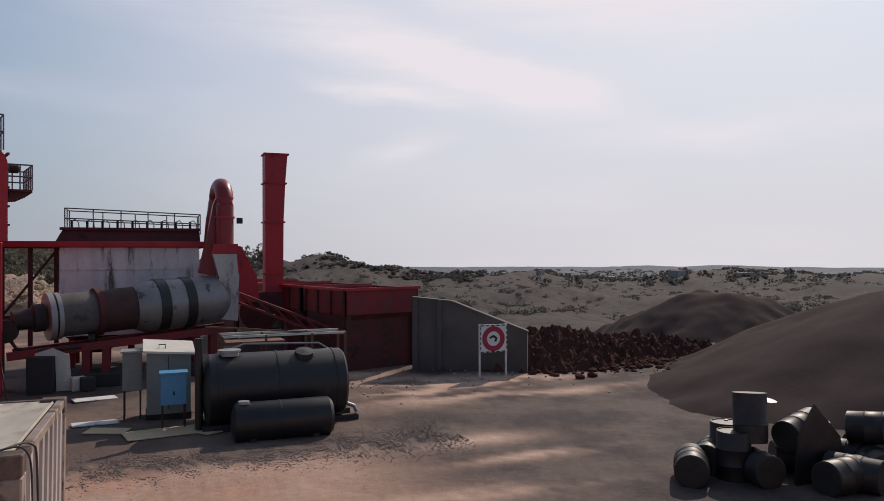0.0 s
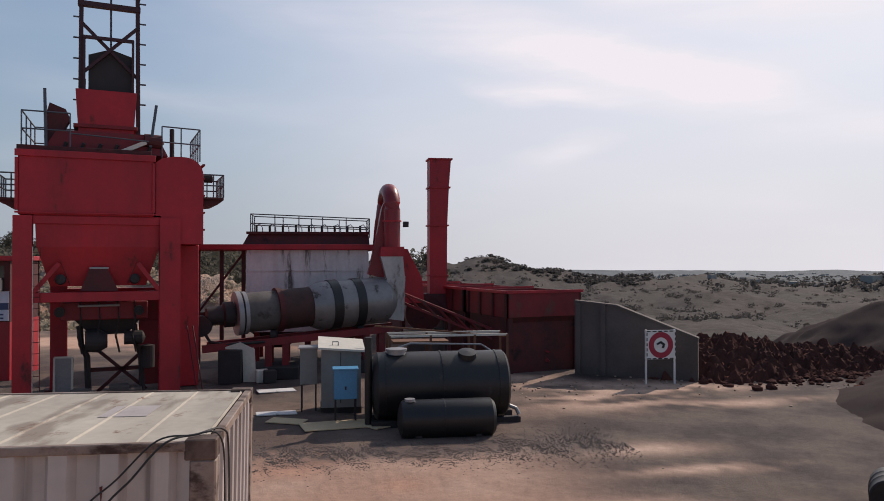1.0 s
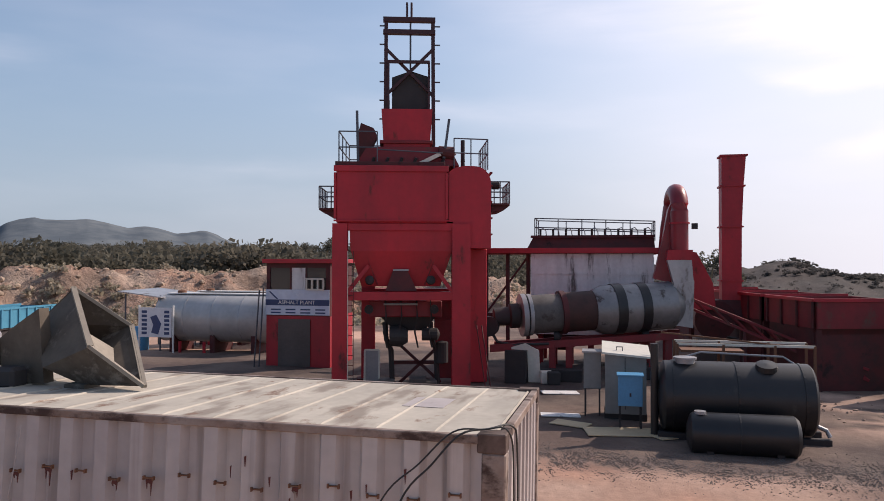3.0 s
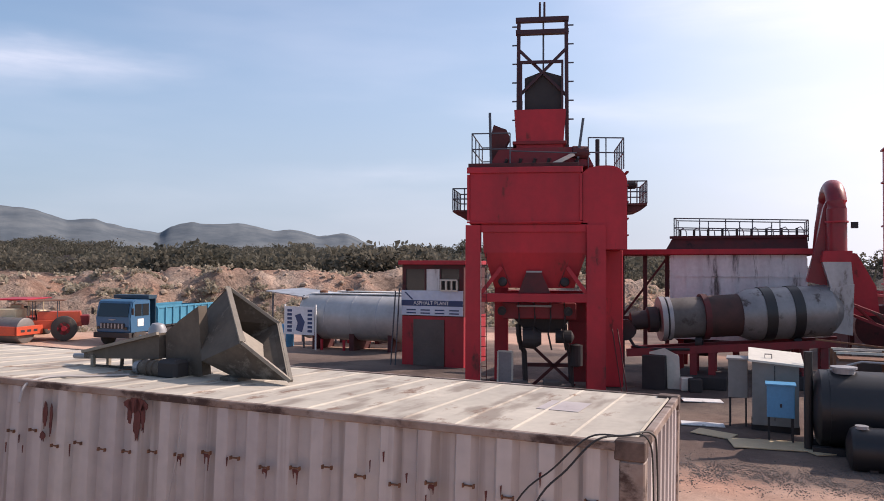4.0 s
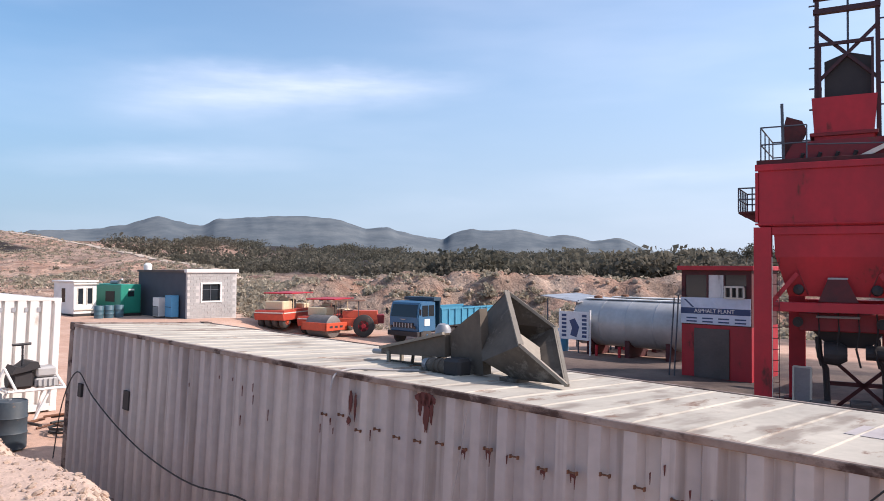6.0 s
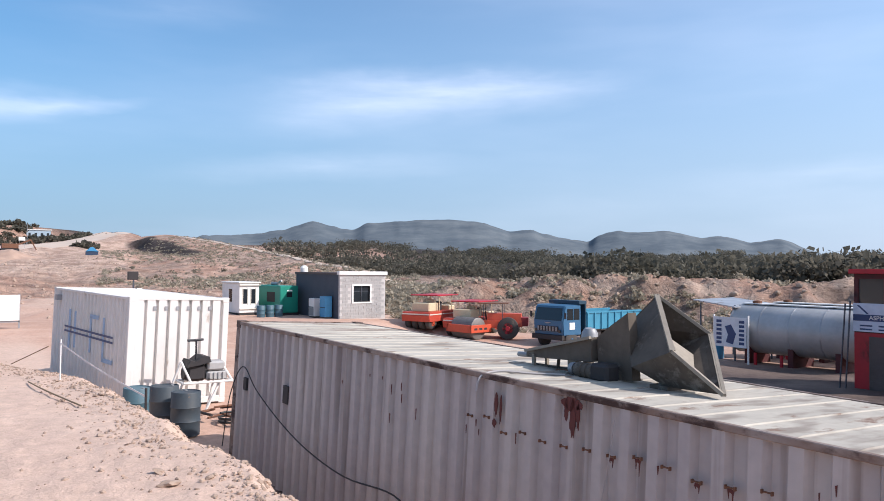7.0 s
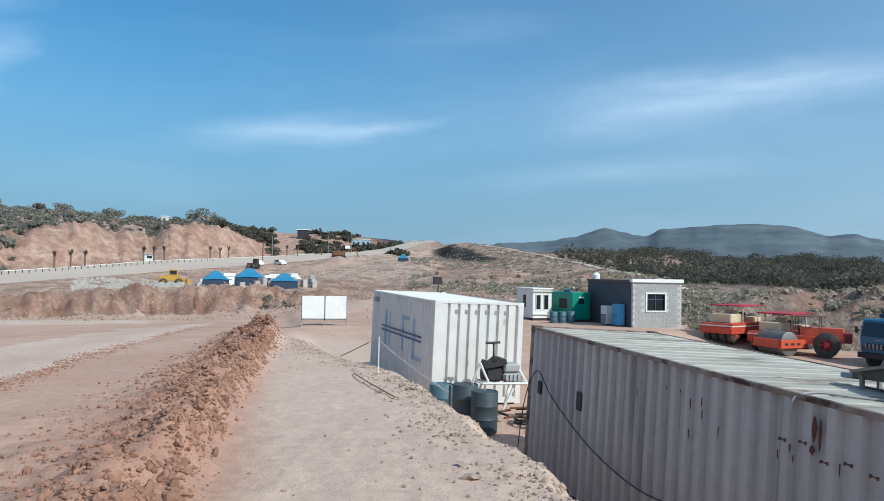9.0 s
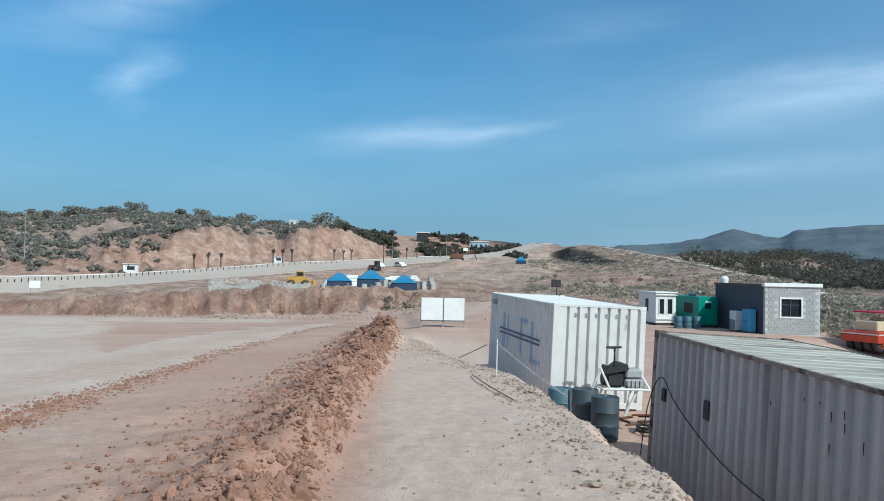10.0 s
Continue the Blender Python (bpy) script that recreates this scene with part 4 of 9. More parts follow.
def handrail(parent, corners, height_, posts_every=0.9, r=0.022, mid=True, closed=False, material=None):
    """Tube railing along corners: each post, each rail a part."""
    material = material or RAIL
    pts = [Vector(c) for c in corners]
    if closed:
        pts.append(pts[0])
    for a, b in zip(pts, pts[1:]):
        n = max(1, round((b - a).length / posts_every))
        for k in range(n + (1 if b is pts[-1] and not closed else 0)):
            p = a.lerp(b, k / n)
            part("post", rod(p, p + Vector((0, 0, height_)), r, seg=6), material, parent)
        for h in ((height_, height_ * 0.52) if mid else (height_,)):
            part("rail", rod(a + Vector((0, 0, h)), b + Vector((0, 0, h)), r * 0.95, seg=6), material, parent)


MAST = mat("dark_mast_paint", (0.05, 0.014, 0.02), 0.6, alt=(0.03, 0.012, 0.015), scale=3, fine=14, bump=0.003, stain=(0.09, 0.05, 0.04), stain_at=0.66)


def mixing_tower():
    # the whole tower is turned to face the bank; depth is counted from its front plane
    t = thing("mixing_tower", (-5.4, 17.06, GZ), "tall red steel mixing tower with hopper, platforms and hoist mast", "asphalt plant", rot=(0, 0, 15.5))
    HOME[t.name] = Matrix.Diagonal((0.965, 1, 1, 1)) @ HOME[t.name]

    def P(name, bm, material, parent, label="", smooth=False):
        front = min(v.co.y for v in bm.verts)
        bm.transform(Matrix.Translation((0.277 * (front - 17.06), 0, 0)))
        return part(name, bm, material, parent, label, smooth)

    # legs: flanged columns
    for x0, x1 in ((-7.57, -7.10), (-3.80, -3.22)):
        for y0 in (17.0, 19.75):
            xa, xb = (x0 + x1) / 2 - 0.05, (x0 + x1) / 2 + 0.05
            ring = [(x0, y0), (x1, y0), (x1, y0 + 0.06), (xb, y0 + 0.06), (xb, y0 + 0.40), (x1, y0 + 0.40), (x1, y0 + 0.46), (x0, y0 + 0.46), (x0, y0 + 0.40), (xa, y0 + 0.40), (xa, y0 + 0.06), (x0, y0 + 0.06)]
            bm = loft([(px, py, GZ) for px, py in ring], [(px, py, 4.835) for px, py in ring])
            P("leg", bm, RED, t, "red flanged steel column")
            P("base_plate", box(x0 - 0.12, x1 + 0.12, y0 - 0.1, y0 + 0.56, GZ - 0.1, GZ + 0.03, 0.01), RED_DARK, t)
    for y0 in (17.02, 19.8):
        P("cross_beam", box(-7.12, -3.78, y0, y0 + 0.3, 2.50, 2.76, 0.01), RED, t)
        P("cross_beam", box(-7.12, -3.78, y0 + 0.05, y0 + 0.25, 4.62, 4.84, 0.01), RED, t)
    for x0 in (-7.42, -3.68):
        P("side_beam", box(x0, x0 + 0.22, 17.46, 19.75, 2.5, 2.74, 0.01), RED, t)
    for a, b in (((-7.1, 17.1, 2.75), (-6.45, 17.1, 3.55)), ((-3.8, 17.1, 2.75), (-4.4, 17.1, 3.55))):
        P("knee_brace", beam(a, b, 0.12), RED, t)
    # upper housing, with frame ribs standing proud
    P("housing", box(-7.47, -3.98, 17.06, 20.1, 4.86, 6.52, 0.02), RED, t, "red sheet-steel bin housing")
    for z0, z1 in ((6.42, 6.60), (4.90, 4.95)):
        P("rib", box(-7.53, -3.92, 17.0, 17.09, z0, z1, 0.008), RED, t)
    for x0, x1 in ((-7.53, -7.45), (-4.01, -3.93)):
        P("rib", box(x0, x1, 17.01, 17.08, 4.98, 6.38, 0.006), RED, t)
    # hopper under the housing
    top, mid_ = rect(-7.08, -3.82, 17.12, 19.7, 4.86), rect(-7.04, -3.84, 17.16, 19.65, 4.0)
    P("hopper", loft(mid_, top), RED, t)
    P("hopper", loft(rect(-6.72, -4.2, 17.42, 19.3, 2.92), mid_), RED, t, "red tapering hopper")
    # rib plates on the sloping hopper front
    for x0, x1 in ((-6.6, -6.2), (-4.3, -4.7)):
        P("hopper_rib", beam((x0, 17.2, 4.05), (x1, 17.43, 2.98), 0.06, 0.08), RED_DUSTY, t)
    for x in (-6.45, -4.5):
        P("gate_motor", turned([(0, 0), (0, 0.13), (0.05, 0.15), (0.22, 0.13), (0.26, 0)], (x, 17.4, 3.1), (0, -1, 0.1), 12), SOOT, t)
    P("discharge_gate", loft(rect(-5.95, -4.95, 17.15, 18.2, 2.78), rect(-5.7, -5.25, 17.2, 18.2, 3.42)), RED_DARK, t, "sooty red discharge gate")
    P("gate_arm", beam((-5.72, 17.22, 3.42), (-5.22, 17.22, 3.42), 0.05), GREYSTEEL, t)
    P("gate_cylinder", box(-5.68, -5.36, 17.2, 17.26, 2.86, 2.98, 0.01), OFFWHITE, t)
    # mixer box and shafts below the beam
    P("mixer", box(-6.6, -4.25, 17.6, 19.5, 1.95, 2.46, 0.03), RED_DUSTY, t, "soot-stained red mixer box")
    P("mixer_shaft", rod((-6.1, 17.5, 2.36), (-5.0, 17.5, 2.36), 0.035), GREYSTEEL, t)
    for x in (-6.55, -4.45):
        P("bearing", turned([(0, 0.0), (0, 0.14), (0.16, 0.14), (0.16, 0.06), (0.22, 0.06), (0.22, 0)], (x, 17.6, 2.2), (0, -1, 0), 14), SOOT, t)
    P("mixer_chute", loft(rect(-5.85, -4.85, 18.0, 19.0, 1.5), rect(-6.3, -4.5, 17.8, 19.2, 1.95)), SOOT, t)
    P("side_panel", box(-4.85, -3.82, 19.2, 19.26, GZ + 0.1, 1.75), RED_DUSTY, t)
    # round-shouldered elevator casing on the east side
    prof = [(-3.80, 4.1), (-2.59, 4.1), (-2.59, 6.12)]
    for k in range(1, 9):
        a = math.pi / 2 * k / 8
        prof.append((-3.14 + 0.55 * math.cos(a), 6.12 + 0.5 * math.sin(a)))
    prof += [(-3.45, 6.62), (-3.75, 6.56), (-3.94, 6.42), (-3.94, 4.9), (-3.80, 4.9)]
    P("elevator_casing", prism(prof, 17.12, 20.6), RED, t, "round-shouldered red elevator casing", smooth=True)
    for z in (4.5, 5.0, 5.5, 6.0, 6.4):
        P("flange", box(-2.62, -2.545, 17.15, 20.62, z, z + 0.05), RED_DUSTY, t)
    P("casing_foot", box(-3.9, -3.0, 18.9, 20.5, GZ, 4.1, 0.02), RED, t)
    P("motor", turned([(0, 0), (0, 0.13), (0.35, 0.13), (0.35, 0.09), (0.42, 0)], (-2.78, 18.0, 6.12), (1, 0, 0), 12), SOOT, t)
    # top deck and its machines
    P("deck", box(-7.52, -3.96, 17.35, 20.4, 6.60, 6.68), RED_DARK, t)
    P("deck_edge", box(-7.6, -4.1, 17.3, 17.38, 6.56, 6.76, 0.01), RED_DARK, t)
    P("screen_box", loft(rect(-7.05, -3.7, 17.6, 19.6, 6.68), rect(-6.7, -4.0, 17.7, 19.4, 7.28)), RED_DUSTY, t, "sooty red screen box")
    for k in range(6):
        P("screen_spring", rod((-6.5 + k * 0.45, 17.62, 6.72), (-6.42 + k * 0.45, 17.55, 6.92), 0.05, seg=8), SOOT, t)
    P("drive_guard", prism([(-5.0, 6.75), (-4.3, 7.08), (-4.24, 6.98), (-4.9, 6.66)], 17.4, 17.5), OFFWHITE, t, "pale perforated drive guard")
    P("screen_motor", turned([(0, 0), (0, 0.2), (0.5, 0.23), (0.5, 0.1), (0.6, 0)], (-4.35, 17.7, 7.12), (1, 0.1, -0.1), 14), RED_DARK, t)
    P("fan_housing", prism([(-7.1, 6.9), (-6.66, 6.93), (-6.6, 7.42), (-6.48, 7.66), (-6.6, 7.92), (-6.82, 8.0), (-7.02, 8.08), (-7.1, 7.8)], 18.0, 18.45), RED_DARK, t, "curled dark red fan housing")
    P("charging_hopper", loft(rect(-6.24, -4.74, 17.95, 19.0, 7.25), rect(-6.32, -4.64, 17.9, 19.05, 8.52)), RED, t, "red charging hopper")
    P("hopper_collar", box(-6.36, -4.62, 17.86, 19.1, 7.42, 7.52, 0.01), RED_DUSTY, t)
    P("skip", prism([(-6.08, 8.5), (-4.86, 8.5), (-4.86, 9.64), (-5.47, 9.82), (-6.08, 9.6)], 18.25, 18.95), SOOT, t, "black gabled skip box")
    # hoist mast
    for x in (-6.27, -4.66):
        P("mast_post", beam((x, 18.2, 6.68), (x + (0.03 if x < -5 else -0.03), 18.2, 11.52), 0.12), MAST, t)
        P("mast_stay", beam((x, 19.2, 6.68), (x + (0.06 if x < -5 else -0.06), 18.35, 8.9), 0.09), MAST, t)
        for k in range(6):
            z = 8.25 + k * 0.6
            s_ = -1 if x < -5 else 1
            P("rung", rod((x, 18.2, z), (x + 0.2 * s_, 18.2, z), 0.025, seg=6), RAIL, t)
    for z in (10.98, 11.38):
        P("mast_beam", box(-6.33, -4.60, 18.1, 18.3, z, z + 0.14), MAST, t)
    P("mast_brace", beam((-6.24, 18.16, 9.0), (-4.68, 18.16, 10.5), 0.09), MAST, t)
    P("mast_brace", beam((-4.68, 18.2, 9.0), (-6.24, 18.2, 10.5), 0.09), MAST, t)
    P("inner_frame", beam((-6.14, 18.1, 8.5), (-6.14, 18.1, 10.1), 0.07), MAST, t)
    P("inner_frame", beam((-4.80, 18.1, 8.5), (-4.80, 18.1, 10.1), 0.07), MAST, t)
    P("inner_frame", beam((-6.17, 18.1, 10.07), (-4.77, 18.1, 10.07), 0.09), MAST, t)
    chain = bmesh.new()
    for k in range(26):
        box(-5.50, -5.44, 18.27, 18.33, 9.85 + k * 0.06, 9.9 + k * 0.06, bm=chain)
    P("hoist_chain", chain, RAIL, t)
    P("hoist_head", box(-5.58, -5.51, 18.12, 18.5, 11.52, 12.0, 0.01), MAST, t)
    P("hoist_head", box(-5.43, -5.36, 18.12, 18.5, 11.52, 12.0, 0.01), MAST, t)
    # railings of the deck and of the two side platforms
    handrail(t, [(-5.9, 20.2, 6.68), (-7.3, 20.2, 6.68), (-7.42, 17.4, 6.68), (-6.2, 17.4, 6.68)], 1.02)
    part("rail", rod((-6.2, 17.4, 7.15), (-4.1, 17.4, 7.05), 0.02, seg=6), RAIL, t)
    handrail(t, [(-3.72, 17.6, 6.6), (-2.62, 17.6, 6.57), (-2.62, 20.2, 6.57)], 0.95, 0.55)
    handrail(t, [(-5.2, 20.3, 6.68), (-3.7, 20.3, 6.68)], 1.0)
    for x, z0, z1, lean in ((-7.0, 6.7, 8.38, -0.04), (-4.02, 6.68, 8.15, 0.2)):
        P("upright", beam((x - lean, 17.6, z0), (x, 17.6, z1), 0.08), RAIL, t)
    P("upright", rod((-3.72, 18.4, 6.5), (-3.72, 18.4, 7.62), 0.07, seg=8), SOOT, t)
    for x0, x1, z in ((-8.22, -7.45, 5.34), (-2.66, -2.05, 5.52)):
        P("platform", box(x0, x1, 17.6, 19.6, z - 0.06, z), RED_DARK, t)
        xo, xi = (x0, x1) if x0 < -5 else (x1, x0)
        P("bracket", prism([(xo, z - 0.06), (xi, z - 0.06), (xi, z - 0.26), (xo + (xi - xo) * 0.35, z - 0.22)], 17.7, 19.5), RED_DARK, t)
        handrail(t, [(xi + 0.15, 17.65, z), (xo + 0.15, 17.65, z), (xo + 0.2, 19.55, z), (xi + 0.2, 19.55, z)], 0.68, 0.4)
    # ladder by the front column
    for x in (-7.06, -6.88):
        P("ladder_rail", rod((x, 16.95, GZ), (x, 16.95, 4.0), 0.012, seg=6), OFFWHITE if x < -7 else RED_DARK, t)
    for k in range(14):
        P("ladder_rung", rod((-7.06, 16.95, GZ + 0.25 + k * 0.3), (-6.88, 16.95, GZ + 0.25 + k * 0.3), 0.010, seg=5), RED_DARK, t)
    for x in (-2.95, -2.78):
        P("ladder_rail", rod((x + 0.1, 17.7, GZ), (x - 0.1, 18.6, 1.6), 0.02, seg=6), RED_DARK, t)
    # machinery in the passage under the mixer
    P("back_panel", box(-4.9, -3.8, 19.3, 19.36, GZ + 0.1, 2.5), RED_DUSTY, t)
    P("gear_case", turned([(0, 0), (0, 0.3), (0.35, 0.34), (0.6, 0.2), (0.6, 0)], (-5.9, 17.75, 1.35), (1, 0, 0), 16), SOOT, t)
    P("drive_motor", turned([(0, 0), (0, 0.2), (0.5, 0.2), (0.55, 0.12), (0.6, 0)], (-4.9, 17.8, 1.4), (1, 0, 0), 14), SOOT, t)
    # conduits and pipes are near-black: the passage's shade put into their colour
    for x in (-6.05, -5.55, -5.05, -4.6):
        P("conduit", tube([(x, 17.55, 2.5), (x + 0.03, 17.5, 2.0), (x - 0.05, 17.55, 1.5), (x + 0.06, 17.7, 1.0)], 0.03, 6), SOOT, t)
    P("air_receiver", turned([(0, 0), (0.05, 0.2), (0.7, 0.2), (0.75, 0)], (-4.35, 18.3, 0.4), (0, 0, 1), 14), SOOT, t)
    P("trestle", beam((-6.0, 19.0, GZ), (-4.6, 19.0, 0.95), 0.1), RED_DARK, t)
    P("trestle", beam((-4.6, 19.0, GZ), (-6.0, 19.0, 0.95), 0.1), RED_DARK, t)
    P("trestle", box(-6.2, -4.5, 18.95, 19.05, 0.3, 0.42), RED_DARK, t)
    for x in (-6.25, -4.75):
        P("pipe", tube([(x, 18.2, 1.75), (x + 0.05, 18.2, 1.2), (x + 0.2, 18.3, 0.85), (x + 0.25, 18.4, GZ)], 0.09, 8), SOOT, t)
    for x, h in ((-6.15, 0.24), (-5.1, 0.28), (-4.75, 0.2)):
        P("footing", box(x - 0.28, x + 0.28, 17.9, 18.6, GZ, GZ + h, 0.03), CONCRETE, t)
    return t


mixing_tower()
# pale wire-mesh gate leaf left leaning under the tower
g = thing("mesh_panel", (-6.65, 18.0, GZ), "pale framed mesh panel leaning under the tower", "panel")
for a, b in (((-6.9, 18.0, GZ), (-6.9, 18.05, 0.85)), ((-6.42, 18.0, GZ), (-6.42, 18.05, 0.85)), ((-6.9, 18.05, 0.85), (-6.42, 18.05, 0.85)), ((-6.9, 18.0, GZ + 0.05), (-6.42, 18.0, GZ + 0.05))):
    part("frame_bar", beam(a, b, 0.05), OFFWHITE, g)
part("sheet", box(-6.88, -6.44, 18.03, 18.045, GZ + 0.05, 0.85), GREYSTEEL, g)


DRYER_DUST = mat("dusty_drum_steel", (0.13, 0.12, 0.113), 0.7, 0.1, alt=(0.075, 0.068, 0.064), scale=1.6, amount=0.9, fine=12, bump=0.006, stain=(0.07, 0.055, 0.05), stain_at=0.56)
DRYER_SHEET = mat("dull_drum_lagging", (0.28, 0.27, 0.272), 0.45, 0.5, alt=(0.2, 0.195, 0.195), scale=1.3, amount=0.9, fine=9, bump=0.005, stain=(0.09, 0.075, 0.07), stain_scale=1.8, stain_at=0.55)
BURNT = mat("burnt_drum_steel", (0.075, 0.03, 0.026), 0.75, 0.1, alt=(0.035, 0.02, 0.018), scale=2, amount=0.9, fine=12, bump=0.006, stain=(0.13, 0.08, 0.06), stain_at=0.64)


def drum_dryer():
    t = thing("drum_dryer", (0.3, 21.2, GZ), "long rotary drum dryer, steel sections with black bands", "asphalt plant")
    p, ax = Vector((-2.18, 20.55, 1.86)), Vector((5.35, 1.75, 0.34)).normalized()

    def ring(name, a, b, r, material, label="", extra=()):
        part(name, turned([(a, 0), (a, r), *extra, (b, r if not extra else extra[-1][1]), (b, 0)], p, ax, 32), material, t, label, smooth=True)

    ring("front_ring", 0.0, 0.16, 0.73, GREYSTEEL, "bright sheet-steel ring")
    ring("ring_groove", 0.16, 0.22, 0.66, SOOT)
    ring("front_ring", 0.22, 0.34, 0.71, GREYSTEEL)
    ring("drum_shell", 0.34, 1.36, 0.66, DRYER_DUST, "dusty grey drum shell")
    ring("riding_tyre", 1.34, 1.52, 0.75, RED_DARK, "dark red riding tyre")
    ring("drum_shell", 1.52, 2.52, 0.68, BURNT, "burnt red drum shell")
    part("drum_shell", turned([(2.52, 0), (2.52, 0.70), (2.85, 0.84), (3.35, 0.84), (3.35, 0)], p, ax, 32), DRYER_SHEET, t, "bright lagged drum shell", smooth=True)
    ring("band", 3.18, 3.5, 0.875, TAR, "black band")
    ring("drum_shell", 3.5, 4.05, 0.84, DRYER_SHEET)
    ring("band", 4.05, 4.36, 0.865, TAR, "black band")
    part("drum_shell", turned([(4.36, 0), (4.36, 0.83), (5.3, 0.83), (5.62, 0.6), (5.62, 0)], p, ax, 32), DRYER_SHEET, t, smooth=True)
    part("transition_box", loft([(2.98, 21.7, 1.52), (3.55, 21.7, 1.44), (3.55, 22.9, 1.44), (2.98, 22.9, 1.52)], [(2.92, 21.7, 2.9), (3.6, 21.7, 3.05), (3.6, 22.9, 3.05), (2.92, 22.9, 2.9)]), SHEET, t, "bright folded sheet-steel transition box")
    # burner end
    part("burner", turned([(0, 0), (0, 0.28), (0.5, 0.32), (0.55, 0.42), (0.85, 0.42), (0.85, 0)], (-3.05, 20.27, 1.8), ax, 20), SOOT, t, "sooty burner", smooth=True)
    part("burner_fan", turned([(0, 0), (0, 0.34), (0.3, 0.34), (0.3, 0)], (-3.2, 20.0, 1.5), (0, 1, 0), 18), SOOT, t)
    part("burner_pipe", tube([(-3.1, 20.1, 1.3), (-2.9, 20.0, 1.0), (-2.4, 19.95, 0.92), (-1.2, 20.2, 0.95)], 0.05), SOOT, t)
    # carrying frame
    for y in (-0.5, 0.5):
        part("frame_beam", beam((-3.1, 20.25 + y, 0.80), (3.2, 22.3 + y, 1.18), 0.14, 0.24), RED_DUSTY, t)
    for x in (-1.1, -0.55, 2.2, 2.75):
        for y in (20.8 + 0.327 * x, 21.8 + 0.327 * x):
            part("frame_leg", box(x - 0.11, x + 0.11, y - 0.09, y + 0.09, GZ + 0.3, 0.95 + 0.06 * x), RED_DUSTY, t)
    for x in (-0.85, 2.45):
        part("footing", box(x - 0.75, x + 0.75, 20.4 + 0.327 * x, 22.1 + 0.327 * x, GZ, GZ + 0.42, 0.03), SOOT, t)
    for x in (-0.95, 2.0):
        for y in (20.95 + 0.327 * x, 21.65 + 0.327 * x):
            part("roller_wheel", turned([(0, 0), (0, 0.16), (0.2, 0.16), (0.2, 0)], (x - 0.1, y, 1.15), (1, 0, 0), 14), SOOT, t)
    return t


drum_dryer()


def bag_house():
    t = thing("bag_house", (0.0, 25.2, GZ), "dust collector with stained grey cladding and red roof edge", "asphalt plant")
    part("body", box(-2.15, 2.42, 24.05, 26.5, 0.9, 4.0), CLAD, t, "stained grey clad body")
    for k in range(9):
        x = -2.15 + k * 0.571
        part("seam", box(x - 0.02, x + 0.02, 24.02, 24.06, 0.9, 3.88), CLAD, t)
    part("seam", box(-2.15, 2.42, 24.02, 24.045, 3.2, 3.24), CLAD, t)
    for x in (-3.95, -3.1, -2.3):
        part("bay_post", box(x - 0.07, x + 0.07, 24.3, 24.45, GZ, 4.0), RED_DARK, t)
    part("bay_beam", box(-4.05, -2.16, 24.32, 24.42, 1.5, 1.66), RED_DARK, t)
    part("bay_beam", beam((-3.95, 24.4, 1.66), (-2.3, 24.4, 3.9), 0.08), RED_DARK, t)
    part("roof_beam", box(-5.3, 2.75, 23.85, 24.1, 4.02, 4.22, 0.01), RED, t, "long red roof beam")
    part("roof_plate", box(-4.1, 2.6, 24.1, 26.7, 3.98, 4.12), RED_DUSTY, t)
    part("pulse_chamber", loft(rect(-2.38, 2.5, 24.3, 26.4, 4.12), rect(-2.1, 2.46, 24.45, 26.3, 4.66)), RED_DARK, t, "dark red pulse chamber")
    part("chamber_edge", box(-2.2, 2.48, 24.36, 24.46, 4.62, 4.72), RED_DARK, t)
    handrail(t, [(-2.05, 24.5, 4.66), (2.5, 24.5, 4.5)], 0.74, 0.92)
    handrail(t, [(2.5, 24.5, 4.5), (2.5, 26.2, 4.5), (-2.05, 26.2, 4.66), (-2.05, 24.5, 4.66)], 0.74, 1.1)
    for k in range(9):
        x = -1.85 + k * 0.5
        part("valve", rod((x, 24.75, 4.66), (x, 24.75, 4.98), 0.045, seg=8), SOOT, t)
        part("hose", tube([(x, 24.75, 4.96), (x + 0.12, 24.7, 5.02), (x + 0.22, 24.7, 4.9), (x + 0.24, 24.7, 4.68)], 0.02, 5), GREYSTEEL, t)
    for x in (-1.8, 0.1, 2.1):
        for y in (24.3, 26.2):
            part("leg", box(x - 0.1, x + 0.1, y - 0.1, y + 0.1, GZ, 0.95), RED_DUSTY, t)
    for x in (-1.0, 1.2):
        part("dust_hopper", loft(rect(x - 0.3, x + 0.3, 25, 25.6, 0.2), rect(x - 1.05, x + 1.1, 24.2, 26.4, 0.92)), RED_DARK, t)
    return t


bag_house()
RED_DUCT = mat("heat_darkened_red_paint", (0.30, 0.016, 0.026), 0.38, alt=(0.17, 0.016, 0.022), scale=1.4, amount=0.9, fine=8, bump=0.004, stain=(0.09, 0.03, 0.03), stain_at=0.58)
d = thing("exhaust_duct", (3.1, 22.3, 2.6), "dark red gooseneck exhaust duct over a bright steel transition box", "duct")
arch = [(3.16, 22.1, 4.0), (3.16, 22.1, 5.45)] + [(3.16 - 0.12 * k / 8, 22.95 - 0.85 * math.cos(math.pi * k / 8), 5.68 + 0.5 * math.sin(math.pi * k / 8)) for k in range(9)] + [(2.95, 23.8, 5.0), (2.9, 24.4, 4.0)]
part("gooseneck", tube(arch, 0.30, 20), RED_DUCT, d, smooth=True)
part("rim", tube([(3.16, 22.1, 5.0), (3.16, 22.1, 5.06)], 0.345, 20), RED, d)
